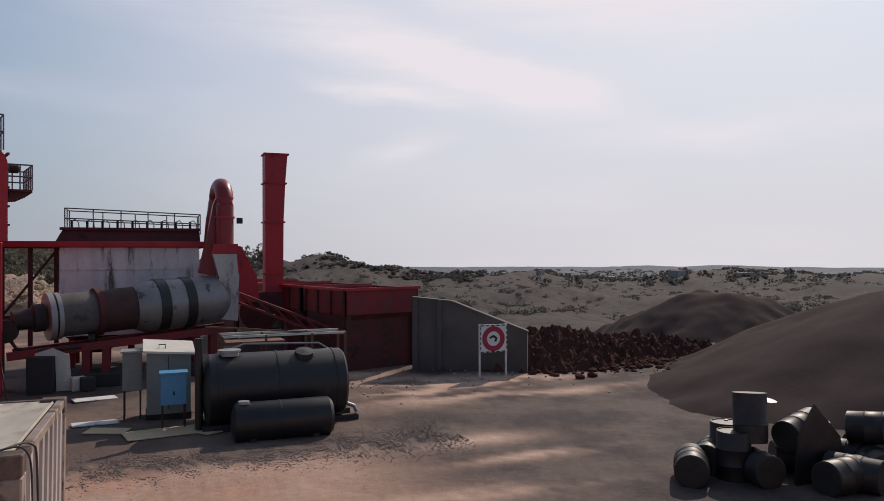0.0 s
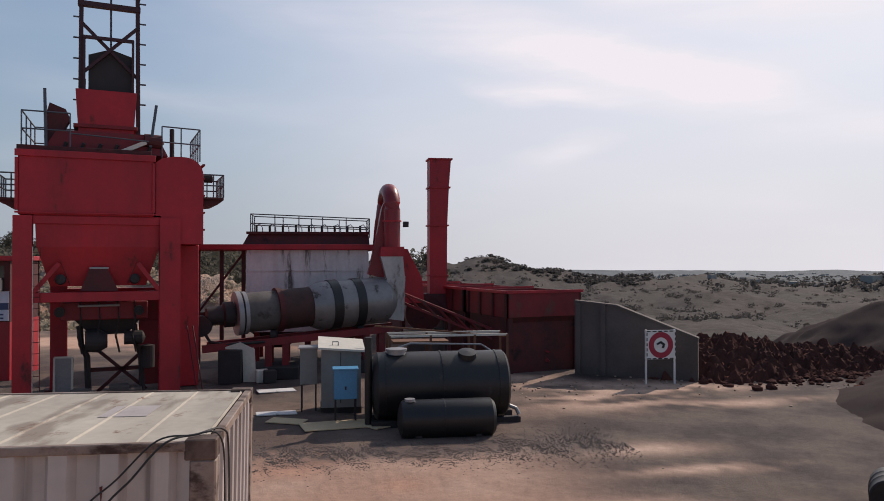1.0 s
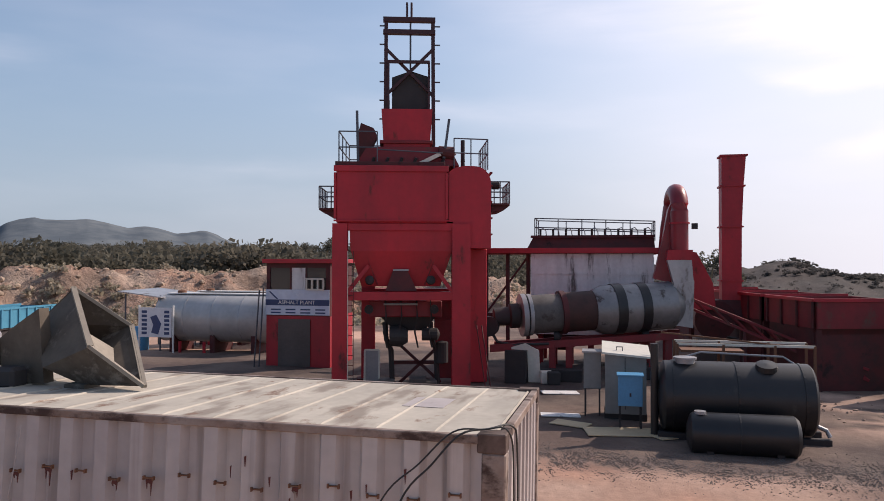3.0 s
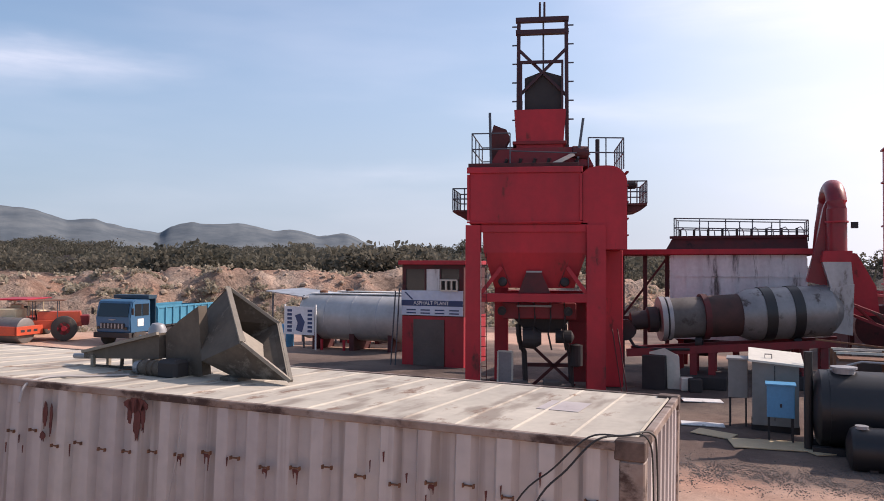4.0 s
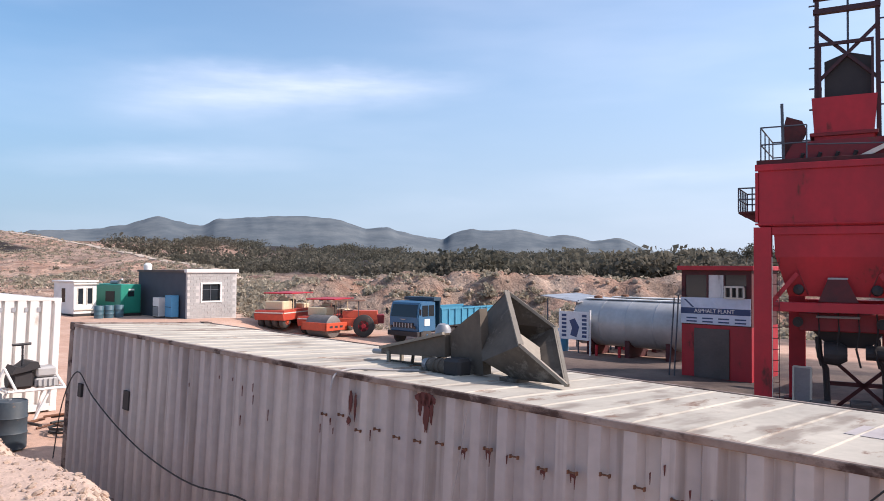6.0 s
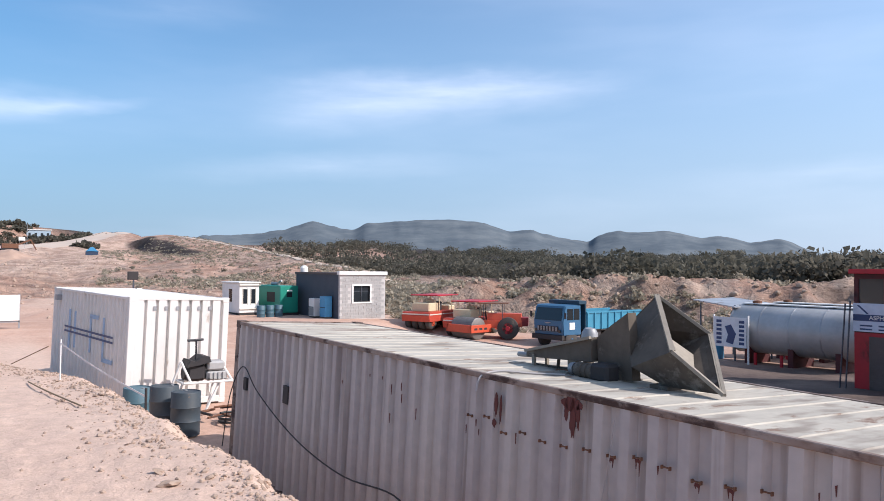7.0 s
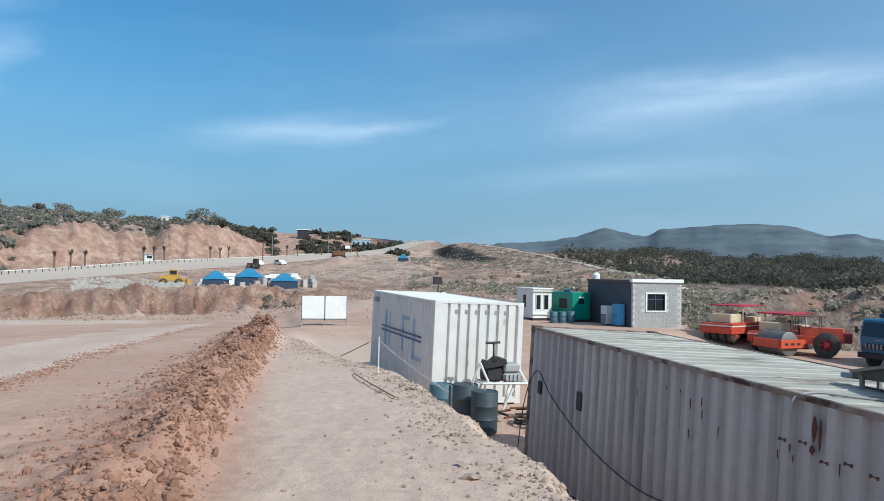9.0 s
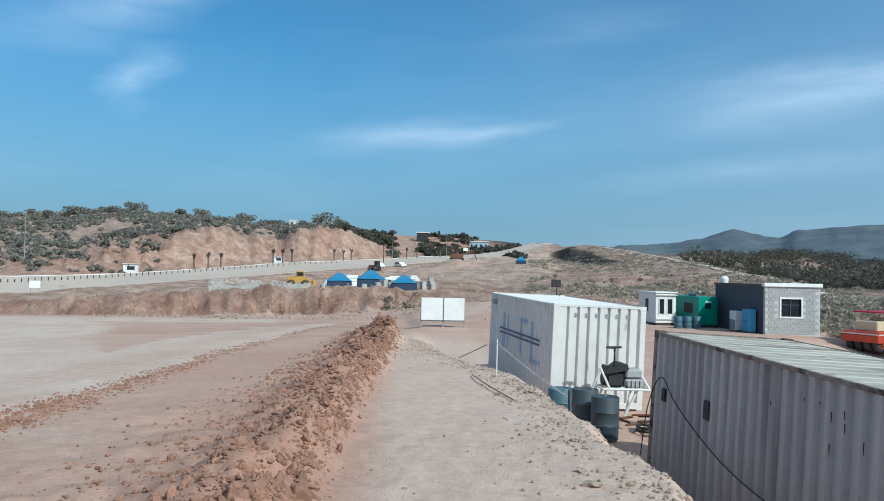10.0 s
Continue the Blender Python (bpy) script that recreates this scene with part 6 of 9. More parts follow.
def control_room():
    t = thing("control_room", (-10.7, 22.5, GZ), "two-storey red control room with a printed banner and grey door", "building")
    x0, x1, y0, y1 = -12.0, -9.42, 21.5, 24.0
    part("lower_storey", box(x0, x1, y0, y1, GZ - 0.1, 1.62), RED, t, "red lower storey")
    part("door", box(-11.5, -10.2, y0 - 0.05, y0, GZ + 0.02, 1.5, 0.008), CONCRETE, t, "grey roller door")
    for k in range(9):
        part("door_rib", box(-11.5, -10.2, y0 - 0.062, y0 - 0.05, GZ + 0.12 + k * 0.17, GZ + 0.15 + k * 0.17), CONCRETE, t)
    # upper storey with window openings: built as wall strips
    for a, b_, c, d_ in ((x0, x1, 3.45, 3.62), (x0, x1, 1.62, 2.62), (x0, -11.85, 2.62, 3.45), (-11.05, -10.98, 2.62, 3.45), (-10.42, -10.36, 2.62, 3.45), (-9.6, x1, 2.62, 3.45)):
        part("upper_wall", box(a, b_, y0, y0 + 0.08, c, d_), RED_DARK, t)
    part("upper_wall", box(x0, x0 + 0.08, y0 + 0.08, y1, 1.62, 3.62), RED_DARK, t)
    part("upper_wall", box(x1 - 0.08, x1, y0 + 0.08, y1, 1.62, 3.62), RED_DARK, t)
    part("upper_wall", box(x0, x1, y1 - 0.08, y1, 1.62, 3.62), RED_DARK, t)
    for a, b_ in ((-11.85, -11.05), (-10.98, -10.42), (-10.36, -9.6)):
        w = part("window", box(a, b_, y0 + 0.03, y0 + 0.05, 2.62, 3.45), GLASS_DARK if a != -10.98 else CLAD, t)
    part("roof", box(x0 - 0.12, x1 + 0.12, y0 - 0.15, y1 + 0.1, 3.62, 3.78, 0.01), RED, t, "red roof edge")
    part("window_grille", box(-10.36, -9.64, y0 - 0.12, y0 - 0.09, 2.60, 2.66), OFFWHITE, t)
    for k in range(4):
        part("window_grille", box(-10.36 + k * 0.225, -10.30 + k * 0.225, y0 - 0.12, y0 - 0.09, 2.66, 3.0), OFFWHITE, t)
    part("window_grille", box(-10.36, -9.64, y0 - 0.12, y0 - 0.09, 3.0, 3.06), OFFWHITE, t)
    b = part("banner", box(x0 - 0.02, x1 - 0.02, y0 - 0.03, y0 - 0.004, 1.66, 2.62), mat("banner_print", (0.62, 0.68, 0.78), 0.5, alt=(0.40, 0.50, 0.66), scale=2.2, fine=6, bump=0, stain=(0.78, 0.8, 0.84), stain_scale=1.6, stain_at=0.56), t, "pale printed banner with a dark blue stripe")
    part("stripe", box(x0 - 0.02, x1 - 0.02, y0 - 0.036, y0 - 0.03, 2.02, 2.24), NAVY, b)
    word("lettering", "ASPHALT PLANT", 0.2, WHITE, b, Matrix.Translation((-10.75, y0 - 0.042, 2.13)) @ Matrix.Rotation(math.pi / 2, 4, "X"))
    for z in (1.72, 1.84):
        for k in range(4):
            part("print_bar", box(-11.8 + k * 0.6, -11.4 + k * 0.6, y0 - 0.036, y0 - 0.03, z, z + 0.05), NAVY, b)
    part("print_bar", prism([(-11.9, 2.55), (-11.82, 2.55), (-11.5, 2.26), (-11.58, 2.26)], y0 - 0.036, y0 - 0.03), NAVY, b)
    # outside stair pole and its rail
    part("pole", rod((-12.15, 21.2, GZ), (-11.98, 21.2, 2.7), 0.03, seg=6), RAIL, t)
    part("pole", rod((-12.35, 21.2, GZ), (-12.15, 21.2, 2.6), 0.03, seg=6), RAIL, t)
    part("side_door", box(x1, x1 + 0.03, 22.0, 22.8, GZ + 0.1, 1.6), RED_DARK, t)
    return t


control_room()


def storage_tank(y, x0, x1, r, label):
    t = thing("storage_tank", ((x0 + x1) / 2, y, hz((x0 + x1) / 2, y)), label, "tank", "lagged bitumen tanks")
    base = hz((x0 + x1) / 2, y)
    zc = base + 0.42 + r
    n = 4
    step = (x1 - x0) / n
    part("shell", turned([(0, 0), (0.03, r * 0.7), (0.12, r * 0.97), (0.2, r), (x1 - x0 - 0.2, r), (x1 - x0 - 0.12, r * 0.97), (x1 - x0, 0)], (x0, y, zc), (1, 0, 0), 40), SHEET_DULL, t, "dull lagging sheet shell", smooth=True)
    for k in range(n + 1):
        part("band", turned([(0, r - 0.005), (0, r + 0.012), (0.05, r + 0.012), (0.05, r - 0.005)], (x0 + 0.15 + k * (step - 0.08), y, zc), (1, 0, 0), 40), SHEET, t)
    # saddles in the dark red, with the shade below the tank in it
    for x in (x0 + 0.9, (x0 + x1) / 2, x1 - 0.9):
        part("saddle", box(x - 0.12, x + 0.12, y - r * 0.75, y + r * 0.75, base - 0.1, zc - r * 0.62), RED_DARK, t)
    for x in (x0 + 1.4, x0 + 2.6):
        part("drain", turned([(0, 0.07), (0.5, 0.07), (0.5, 0)], (x, y - r * 0.9, base), (0, 0, 1), 10), RED, t)
    part("walkway", box(x0 + 0.3, x1 - 0.1, y - 0.25, y + 0.25, zc + r + 0.02, zc + r + 0.06), WHITE, t, "pale walkway along the top")
    part("hatch", turned([(0, 0), (0, 0.2), (0.16, 0.2), (0.2, 0)], (x0 + 0.9, y, zc + r), (0, 0, 1), 14), RUSTED, t)
    return t


SHEET_DULL = mat("lagging_sheet", (0.46, 0.455, 0.45), 0.5, 0.25, alt=(0.34, 0.335, 0.33), scale=0.8, amount=0.9, fine=6, bump=0.004, stain=(0.10, 0.085, 0.075), stain_scale=0.9, stain_at=0.62, stretch=(1, 1, 0.7))
storage_tank(26.2, -19.4, -13.6, 1.08, "long silver lagged storage tank on saddles")
storage_tank(29.4, -19.8, -13.9, 1.08, "long silver lagged storage tank behind the first")

sh = thing("canopy_shelter", (-20.6, 27.4, hz(-20.6, 27.4)), "low sheet-metal canopy on thin posts", "shelter")
part("roof_sheet", loft([(-22.2, 26.6, 2.22), (-19.1, 25.4, 2.02), (-18.6, 28.2, 2.10), (-21.7, 29.2, 2.30)], [(-22.2, 26.6, 2.27), (-19.1, 25.4, 2.07), (-18.6, 28.2, 2.15), (-21.7, 29.2, 2.35)]), SHEET, sh)
for x, y in ((-21.9, 26.8), (-19.3, 25.7), (-18.9, 28.0), (-21.5, 28.9)):
    part("post", rod((x, y, hz(x, y) - 0.1), (x, y, 2.12), 0.04, seg=6), RAIL, sh)
bl = thing("blue_drum_stand", (-20.7, 26.2, hz(-20.7, 26.2)), "blue plastic water tank under the canopy", "tank")
part("tank_body", turned([(0, 0), (0, 0.4), (0.9, 0.42), (1.1, 0.3), (1.15, 0)], (-20.7, 26.2, hz(-20.7, 26.2)), (0, 0, 1), 20), BLUE, bl, smooth=True)

nb = thing("notice_board", (-19.0, 24.9, hz(-19, 24.9)), "white notice board with faded blue print on posts", "sign")
bz = hz(-19, 24.9)
for x in (-19.85, -18.15):
    part("post", box(x - 0.03, x + 0.03, 24.9, 24.96, bz - 0.1, 1.72), WHITE, nb)
part("panel", box(-19.8, -18.2, 24.86, 24.89, 0.3, 1.62), mat("board_print", (0.70, 0.71, 0.74), 0.6, scale=3, fine=10, bump=0, stain=(0.3, 0.36, 0.5), stain_scale=3, stain_at=0.62), nb)
for k in range(6):
    part("print_bar", box(-19.68, -19.42, 24.852, 24.86, 0.42 + k * 0.19, 0.54 + k * 0.19), NAVY, nb)
    part("print_bar", box(-18.55, -18.3, 24.852, 24.86, 0.42 + k * 0.19, 0.54 + k * 0.19), NAVY, nb)
part("print_bar", prism([(-19.2, 0.5), (-18.85, 0.42), (-18.7, 0.9), (-18.95, 1.3), (-19.25, 1.2), (-19.1, 0.85)], 24.852, 24.86), NAVY, nb)


# ---- parked machines ----
def wheel(parent, c, r, w, axis=(1, 0, 0), hub=None, name="wheel"):
    c, ax = Vector(c), Vector(axis)
    o = part(name, turned([(0, 0), (0, r * 0.55), (0.02, r * 0.9), (0.06, r), (w - 0.06, r), (w - 0.02, r * 0.9), (w, r * 0.55), (w, 0)], c - ax * (w / 2), ax, 24), RUBBER, parent, smooth=True)
    part("rim", turned([(0, 0), (0, r * 0.2), (0.03, r * 0.22), (0.03, r * 0.5), (w + 0.02, r * 0.5), (w + 0.02, r * 0.22), (w + 0.06, r * 0.2), (w + 0.06, 0)], c - ax * (w / 2 + 0.03), ax, 18), hub or GREYSTEEL, o)
    return o


def tipper():
    """Faces -y, standing round its own base."""
    t = thing("tipper_truck", (-31.35, 28.5, hz(-31.35, 28.5) - 0.05), "blue tipper truck with a ribbed steel body, parked", "truck", rot=(0, 0, 4), world_coords=False)
    part("chassis", box(-0.45, 0.45, -3.2, 3.6, 0.62, 0.86), SOOT, t)
    cab_prof = [(-3.25, 0.75), (-3.32, 1.55), (-3.12, 2.42), (-2.95, 2.52), (-1.75, 2.52), (-1.7, 0.75)]
    b = bmesh.new()
    va = [b.verts.new((-1.16, y, z)) for y, z in cab_prof]
    vb = [b.verts.new((1.16, y, z)) for y, z in cab_prof]
    b.faces.new(va); b.faces.new(vb[::-1])
    for i in range(len(va)):
        j = (i + 1) % len(va)
        b.faces.new((va[j], va[i], vb[i], vb[j]))
    bmesh.ops.bevel(b, geom=b.edges[:], offset=0.05, segments=2, affect="EDGES")
    cab = part("cab", b, TEAL, t, "blue forward-control cab", smooth=True)
    part("windscreen", loft([(-1.02, -3.335, 1.62), (1.02, -3.335, 1.62), (1.02, -3.31, 1.62), (-1.02, -3.31, 1.62)], [(-0.98, -3.16, 2.34), (0.98, -3.16, 2.34), (0.98, -3.13, 2.34), (-0.98, -3.13, 2.34)]), GLASS_DARK, cab)
    for s in (-1, 1):
        part("side_window", box(s * 1.165 - 0.012, s * 1.165 + 0.012, -2.95, -2.45, 1.66, 2.3), GLASS_DARK, cab)
        part("side_window", box(s * 1.165 - 0.012, s * 1.165 + 0.012, -2.38, -1.9, 1.66, 2.3), GLASS_DARK, cab)
        part("door_panel", box(s * 1.165 - 0.012, s * 1.165 + 0.014, -2.75, -2.3, 1.1, 1.5), WHITE, cab, "white door panel")
        part("mirror", box(s * 1.35 - 0.06, s * 1.35 + 0.06, -3.35, -3.3, 1.75, 2.1), SOOT, cab)
        part("headlight", turned([(0, 0), (0, 0.09), (0.04, 0.09), (0.04, 0)], (s * 0.92, -3.33, 1.02), (0, -1, 0), 12), GLASS_DARK, cab)
    part("grille", box(-0.8, 0.8, -3.345, -3.3, 0.98, 1.28), SOOT, cab)
    for k in range(7):
        part("grille_bar", box(-0.78 + k * 0.235, -0.70 + k * 0.235, -3.36, -3.34, 1.0, 1.26), GREYSTEEL, cab)
    part("badge", prism([(-0.28, 1.5), (0.28, 1.5), (0.06, 1.43), (-0.06, 1.43)], -3.36, -3.33), GREYSTEEL, cab)
    part("bumper", box(-1.2, 1.2, -3.42, -3.2, 0.5, 0.78, 0.02), SOOT, t)
    # body
    for s in (-1, 1):
        part("side_board", box(s * 1.2 - 0.03, s * 1.2 + 0.03, -1.35, 3.9, 1.05, 2.02), TEAL2, t)
        for k in range(9):
            y = -1.3 + k * 0.64
            part("side_rib", box(s * 1.26 - 0.04, s * 1.26 + 0.04, y, y + 0.1, 1.05, 2.05), TEAL2, t)
        part("top_rail", box(s * 1.22 - 0.06, s * 1.22 + 0.06, -1.35, 3.9, 2.0, 2.1), TEAL2, t)
    part("head_board", box(-1.2, 1.2, -1.42, -1.34, 1.05, 2.62), TEAL_DARK, t)
    part("cab_guard", prism([(-1.2, 2.55), (1.2, 2.55), (1.2, 2.75), (-1.2, 2.75)], -1.95, -1.3), TEAL_DARK, t)
    part("tail_board", box(-1.2, 1.2, 3.86, 3.92, 1.05, 2.0), TEAL2, t)
    part("body_floor", box(-1.2, 1.2, -1.4, 3.9, 0.95, 1.06), SOOT, t)
    for y in (-2.5, 1.5, 2.75):
        for s in (-1, 1):
            wheel(t, (s * 1.0, y, 0.5), 0.5, 0.3 if y < 0 else 0.5, hub=TEAL)
    part("fuel_tank", box(0.6, 1.1, -1.2, 0.2, 0.5, 0.95, 0.05), SOOT, t)
    return t


TEAL2 = mat("tipper_blue", (0.045, 0.25, 0.38), 0.5, alt=(0.035, 0.18, 0.28), scale=2, fine=16, bump=0.003, stain=(0.2, 0.17, 0.14), stain_at=0.66)
TEAL_DARK = mat("tipper_dark_blue", (0.012, 0.05, 0.085), 0.5, scale=2, fine=16, bump=0.003)
tipper()


DRUM_STEEL = mat("worn_drum_steel", (0.20, 0.185, 0.175), 0.55, 0.25, alt=(0.13, 0.115, 0.105), scale=2, fine=14, bump=0.004, stain=(0.2, 0.14, 0.1), stain_at=0.6)


def drum_roller():
    x, y = -35.4, 24.6
    t = thing("drum_roller", (x, y, hz(x, y)), "orange single-drum soil roller with big rear tyres", "road roller", rot=(0, 0, 46), world_coords=False)
    # rear part heads to -x; front frame is steered towards -y
    m = Matrix.Translation((-1.0, 0, 0)) @ Matrix.Rotation(radians(52), 4, "Z")
    dr = part("drum", turned([(0, 0), (0, 0.7), (0.03, 0.75), (2.07, 0.75), (2.1, 0.7), (2.1, 0)], m @ Vector((-1.25, -1.05, 0.75)), m.to_3x3() @ Vector((0, 1, 0)), 36), DRUM_STEEL, t, "smooth worn steel drum", smooth=True)
    for sx in (-2.2, -0.32):
        part("frame_beam", box(sx, sx + 0.2, -1.25, 1.25, 0.5, 1.02, 0.02, m=m), ORANGE, t)
    for sy in (-1.28, 1.1):
        part("frame_beam", box(-2.2, -0.2, sy, sy + 0.18, 0.5, 1.02, 0.02, m=m), ORANGE, t)
    part("neck", box(-1.25, -0.2, -0.3, 0.3, 0.6, 1.1, 0.02), ORANGE, t)
    bm = loft(rect(-0.5, 2.1, -0.65, 0.65, 0.85), rect(-0.4, 2.0, -0.55, 0.55, 1.75))
    part("engine_hood", bm, ORANGE, t, "orange engine hood")
    part("operator_deck", box(-0.75, 0.5, -0.8, 0.8, 0.75, 1.25, 0.02), ORANGE, t)
    part("seat", box(-0.2, 0.3, -0.25, 0.25, 1.25, 1.75, 0.05), SOOT, t)
    part("wheel_post", rod((-0.5, 0, 1.2), (-0.62, 0, 1.85), 0.04), SOOT, t)
    part("tail_box", box(2.0, 2.5, -0.6, 0.6, 0.9, 1.5, 0.03), RED_DUSTY, t)
    for sy in (-0.95, 0.95):
        wheel(t, (1.1, sy, 0.76), 0.76, 0.5, (0, 1, 0), RED)
    for px, py in ((-0.7, -0.7), (-0.7, 0.7), (0.7, -0.7), (0.7, 0.7)):
        part("canopy_post", rod((px, py, 1.2), (px, py, 2.42), 0.03, seg=6), RAIL, t)
    part("canopy", box(-1.1, 1.1, -0.9, 0.9, 2.42, 2.47, 0.01), RUSTED, t, "thin faded canopy")
    for k in range(3):
        part("decal_bar", box(-1.9 + k * 0.5, -1.6 + k * 0.5, -1.284, -1.276, 0.68, 0.82, m=m), INK, t)
    t.scale = (0.86, 0.86, 0.9)
    return t


drum_roller()


ROLLER_RED = mat("roller_red_paint", (0.50, 0.062, 0.034), 0.5, alt=(0.33, 0.05, 0.03), scale=2.5, fine=16, bump=0.003, stain=(0.2, 0.12, 0.09), stain_at=0.6)


def tyre_roller(x, y, rz, label):
    t = thing("tyre_roller", (x, y, hz(x, y)), label, "road roller", "parked rollers", rot=(0, 0, rz), world_coords=False)
    part("ballast_body", prism([(-2.1, 0.95), (-2.0, 0.55), (2.0, 0.55), (2.1, 0.95), (1.9, 1.25), (-1.95, 1.2)], -0.95, 0.95), ROLLER_RED, t, "orange-red ballast body")
    part("stripe", box(-1.98, 1.98, -0.965, -0.945, 1.0, 1.07), OFFWHITE, t, "white painted stripe")
    part("stripe", box(-2.09, -2.0, -0.93, 0.93, 1.01, 1.08), OFFWHITE, t)
    part("engine_hood", box(-1.5, -0.4, -0.6, 0.6, 1.2, 1.8, 0.05), CREAM, t, "cream engine hood")
    part("fuel_box", box(0.9, 1.7, -0.6, 0.6, 1.2, 1.55, 0.05), CREAM, t)
    part("seat", box(0.15, 0.6, -0.3, 0.3, 1.2, 1.85, 0.05), SOOT, t)
    part("console", box(-0.35, -0.1, -0.3, 0.3, 1.2, 2.0, 0.04), CREAM, t)
    for px in (-0.55, 1.0):
        for py in (-0.75, 0.75):
            part("canopy_post", rod((px, py, 1.15), (px, py, 2.28), 0.035, seg=6), CREAM, t)
    part("canopy", box(-1.1, 1.5, -0.95, 0.95, 2.28, 2.36, 0.02), RED, t, "red canopy roof")
    for px in (-1.45, 1.45):
        for py in (-0.7, -0.23, 0.23, 0.7):
            wheel(t, (px, py, 0.46), 0.46, 0.34, (0, 1, 0), ORANGE)
    t.scale = (1.05, 1.08, 0.92)
    return t


CREAM = mat("machine_cream", (0.62, 0.52, 0.34), 0.5, scale=2, fine=14, bump=0.003, stain=(0.3, 0.22, 0.14), stain_at=0.64)
tyre_roller(-39.4, 22.7, 115, "orange-red tyre roller with a cream hood and red canopy")
tyre_roller(-37.4, 24.5, 115, "orange-red tyre roller with a red canopy parked behind the drum roller")


# ---- block hut, cabins and drums ----
HX, HY, HZ_ = -42.2, 17.3, 0.42


def block_hut():
    t = thing("block_hut", (HX - 3.4, HY + 1.8, HZ_), "single-room hut of grey blocks with a dark painted side", "hut")
    Lx, Ly, Hh = 6.9, 3.4, 2.85
    DARKWALL = mat("dark_blue_grey_wall", (0.055, 0.065, 0.085), 0.7, alt=(0.04, 0.048, 0.065), scale=1.5, fine=10, bump=0.006)
    part("side_wall", box(HX - Lx, HX - 0.2, HY, HY + 0.2, HZ_ - 0.3, HZ_ + Hh), DARKWALL, t, "dark blue-grey side wall")
    part("back_wall", box(HX - Lx, HX - 0.2, HY + Ly - 0.2, HY + Ly, HZ_ - 0.3, HZ_ + Hh), BLOCK, t)
    part("end_wall", box(HX - Lx, HX - Lx + 0.2, HY + 0.2, HY + Ly - 0.2, HZ_ - 0.3, HZ_ + Hh), BLOCK, t)
    part("roof", box(HX - Lx - 0.1, HX - 0.25, HY - 0.08, HY + Ly + 0.1, HZ_ + Hh - 0.02, HZ_ + Hh + 0.12), CONCRETE, t)
    part("cornice", box(HX - 0.25, HX + 0.12, HY - 0.1, HY + Ly + 0.1, HZ_ + Hh - 0.02, HZ_ + Hh + 0.2, 0.01), WHITE, t, "white painted cornice")
    # front wall core with the window opening, and blocks standing proud of its joints
    wy0, wy1, wz0, wz1 = HY + 0.98, HY + 2.22, HZ_ + 1.05, HZ_ + 2.1
    for y0, y1, z0, z1 in ((HY, HY + Ly, HZ_ - 0.3, wz0), (HY, HY + Ly, wz1, HZ_ + Hh - 0.02), (HY, wy0, wz0, wz1), (wy1, HY + Ly, wz0, wz1)):
        part("front_wall", box(HX - 0.2, HX - 0.008, y0, y1, z0, z1), MORTAR, t)
    blk = box(0, 0.026, 0.014, 0.376, 0.014, 0.186)
    me = bpy.data.meshes.new("block")
    blk.to_mesh(me)
    blk.free()
    me.materials.append(BLOCK)
    for r in range(14):
        z = HZ_ - 0.02 + r * 0.2
        k = 0
        y = HY - (0.195 if r % 2 else 0.0)
        while y < HY + Ly - 0.1:
            a, c = y, y + 0.39
            if not (c > wy0 - 0.05 and a < wy1 + 0.05 and z + 0.2 > wz0 and z < wz1) and a >= HY - 0.01 and c <= HY + Ly + 0.01 and z + 0.2 < HZ_ + Hh:
                ob = new("block", me)
                ob.parent = t
                ob.location = Vector((HX - 0.018, a, z)) - t.location
            y += 0.39
    w = part("window", box(HX - 0.12, HX - 0.1, wy0, wy1, wz0, wz1), GLASS_DARK, t, "barred window with a white frame")
    for y0, y1, z0, z1 in ((wy0 - 0.1, wy0, wz0 - 0.1, wz1 + 0.1), (wy1, wy1 + 0.1, wz0 - 0.1, wz1 + 0.1), (wy0, wy1, wz0 - 0.1, wz0), (wy0, wy1, wz1, wz1 + 0.1)):
        part("frame", box(HX - 0.1, HX + 0.05, y0, y1, z0, z1), WHITE, w)
    part("bar", box(HX - 0.09, HX - 0.06, (wy0 + wy1) / 2 - 0.02, (wy0 + wy1) / 2 + 0.02, wz0, wz1), RAIL, w)
    part("bar", box(HX - 0.088, HX - 0.062, wy0, wy1, wz0 + 0.68, wz0 + 0.72), RAIL, w)
    return t


block_hut()
rt = thing("roof_tank", (-48.75, 17.75, HZ_ + 2.96), "white plastic water tank on the hut roof", "tank")
part("tank_body", turned([(0, 0), (0, 0.26), (0.3, 0.28), (0.42, 0.2), (0.48, 0.08), (0.48, 0)], (-48.75, 17.75, HZ_ + 2.96), (0, 0, 1), 18), WHITE, rt, smooth=True)
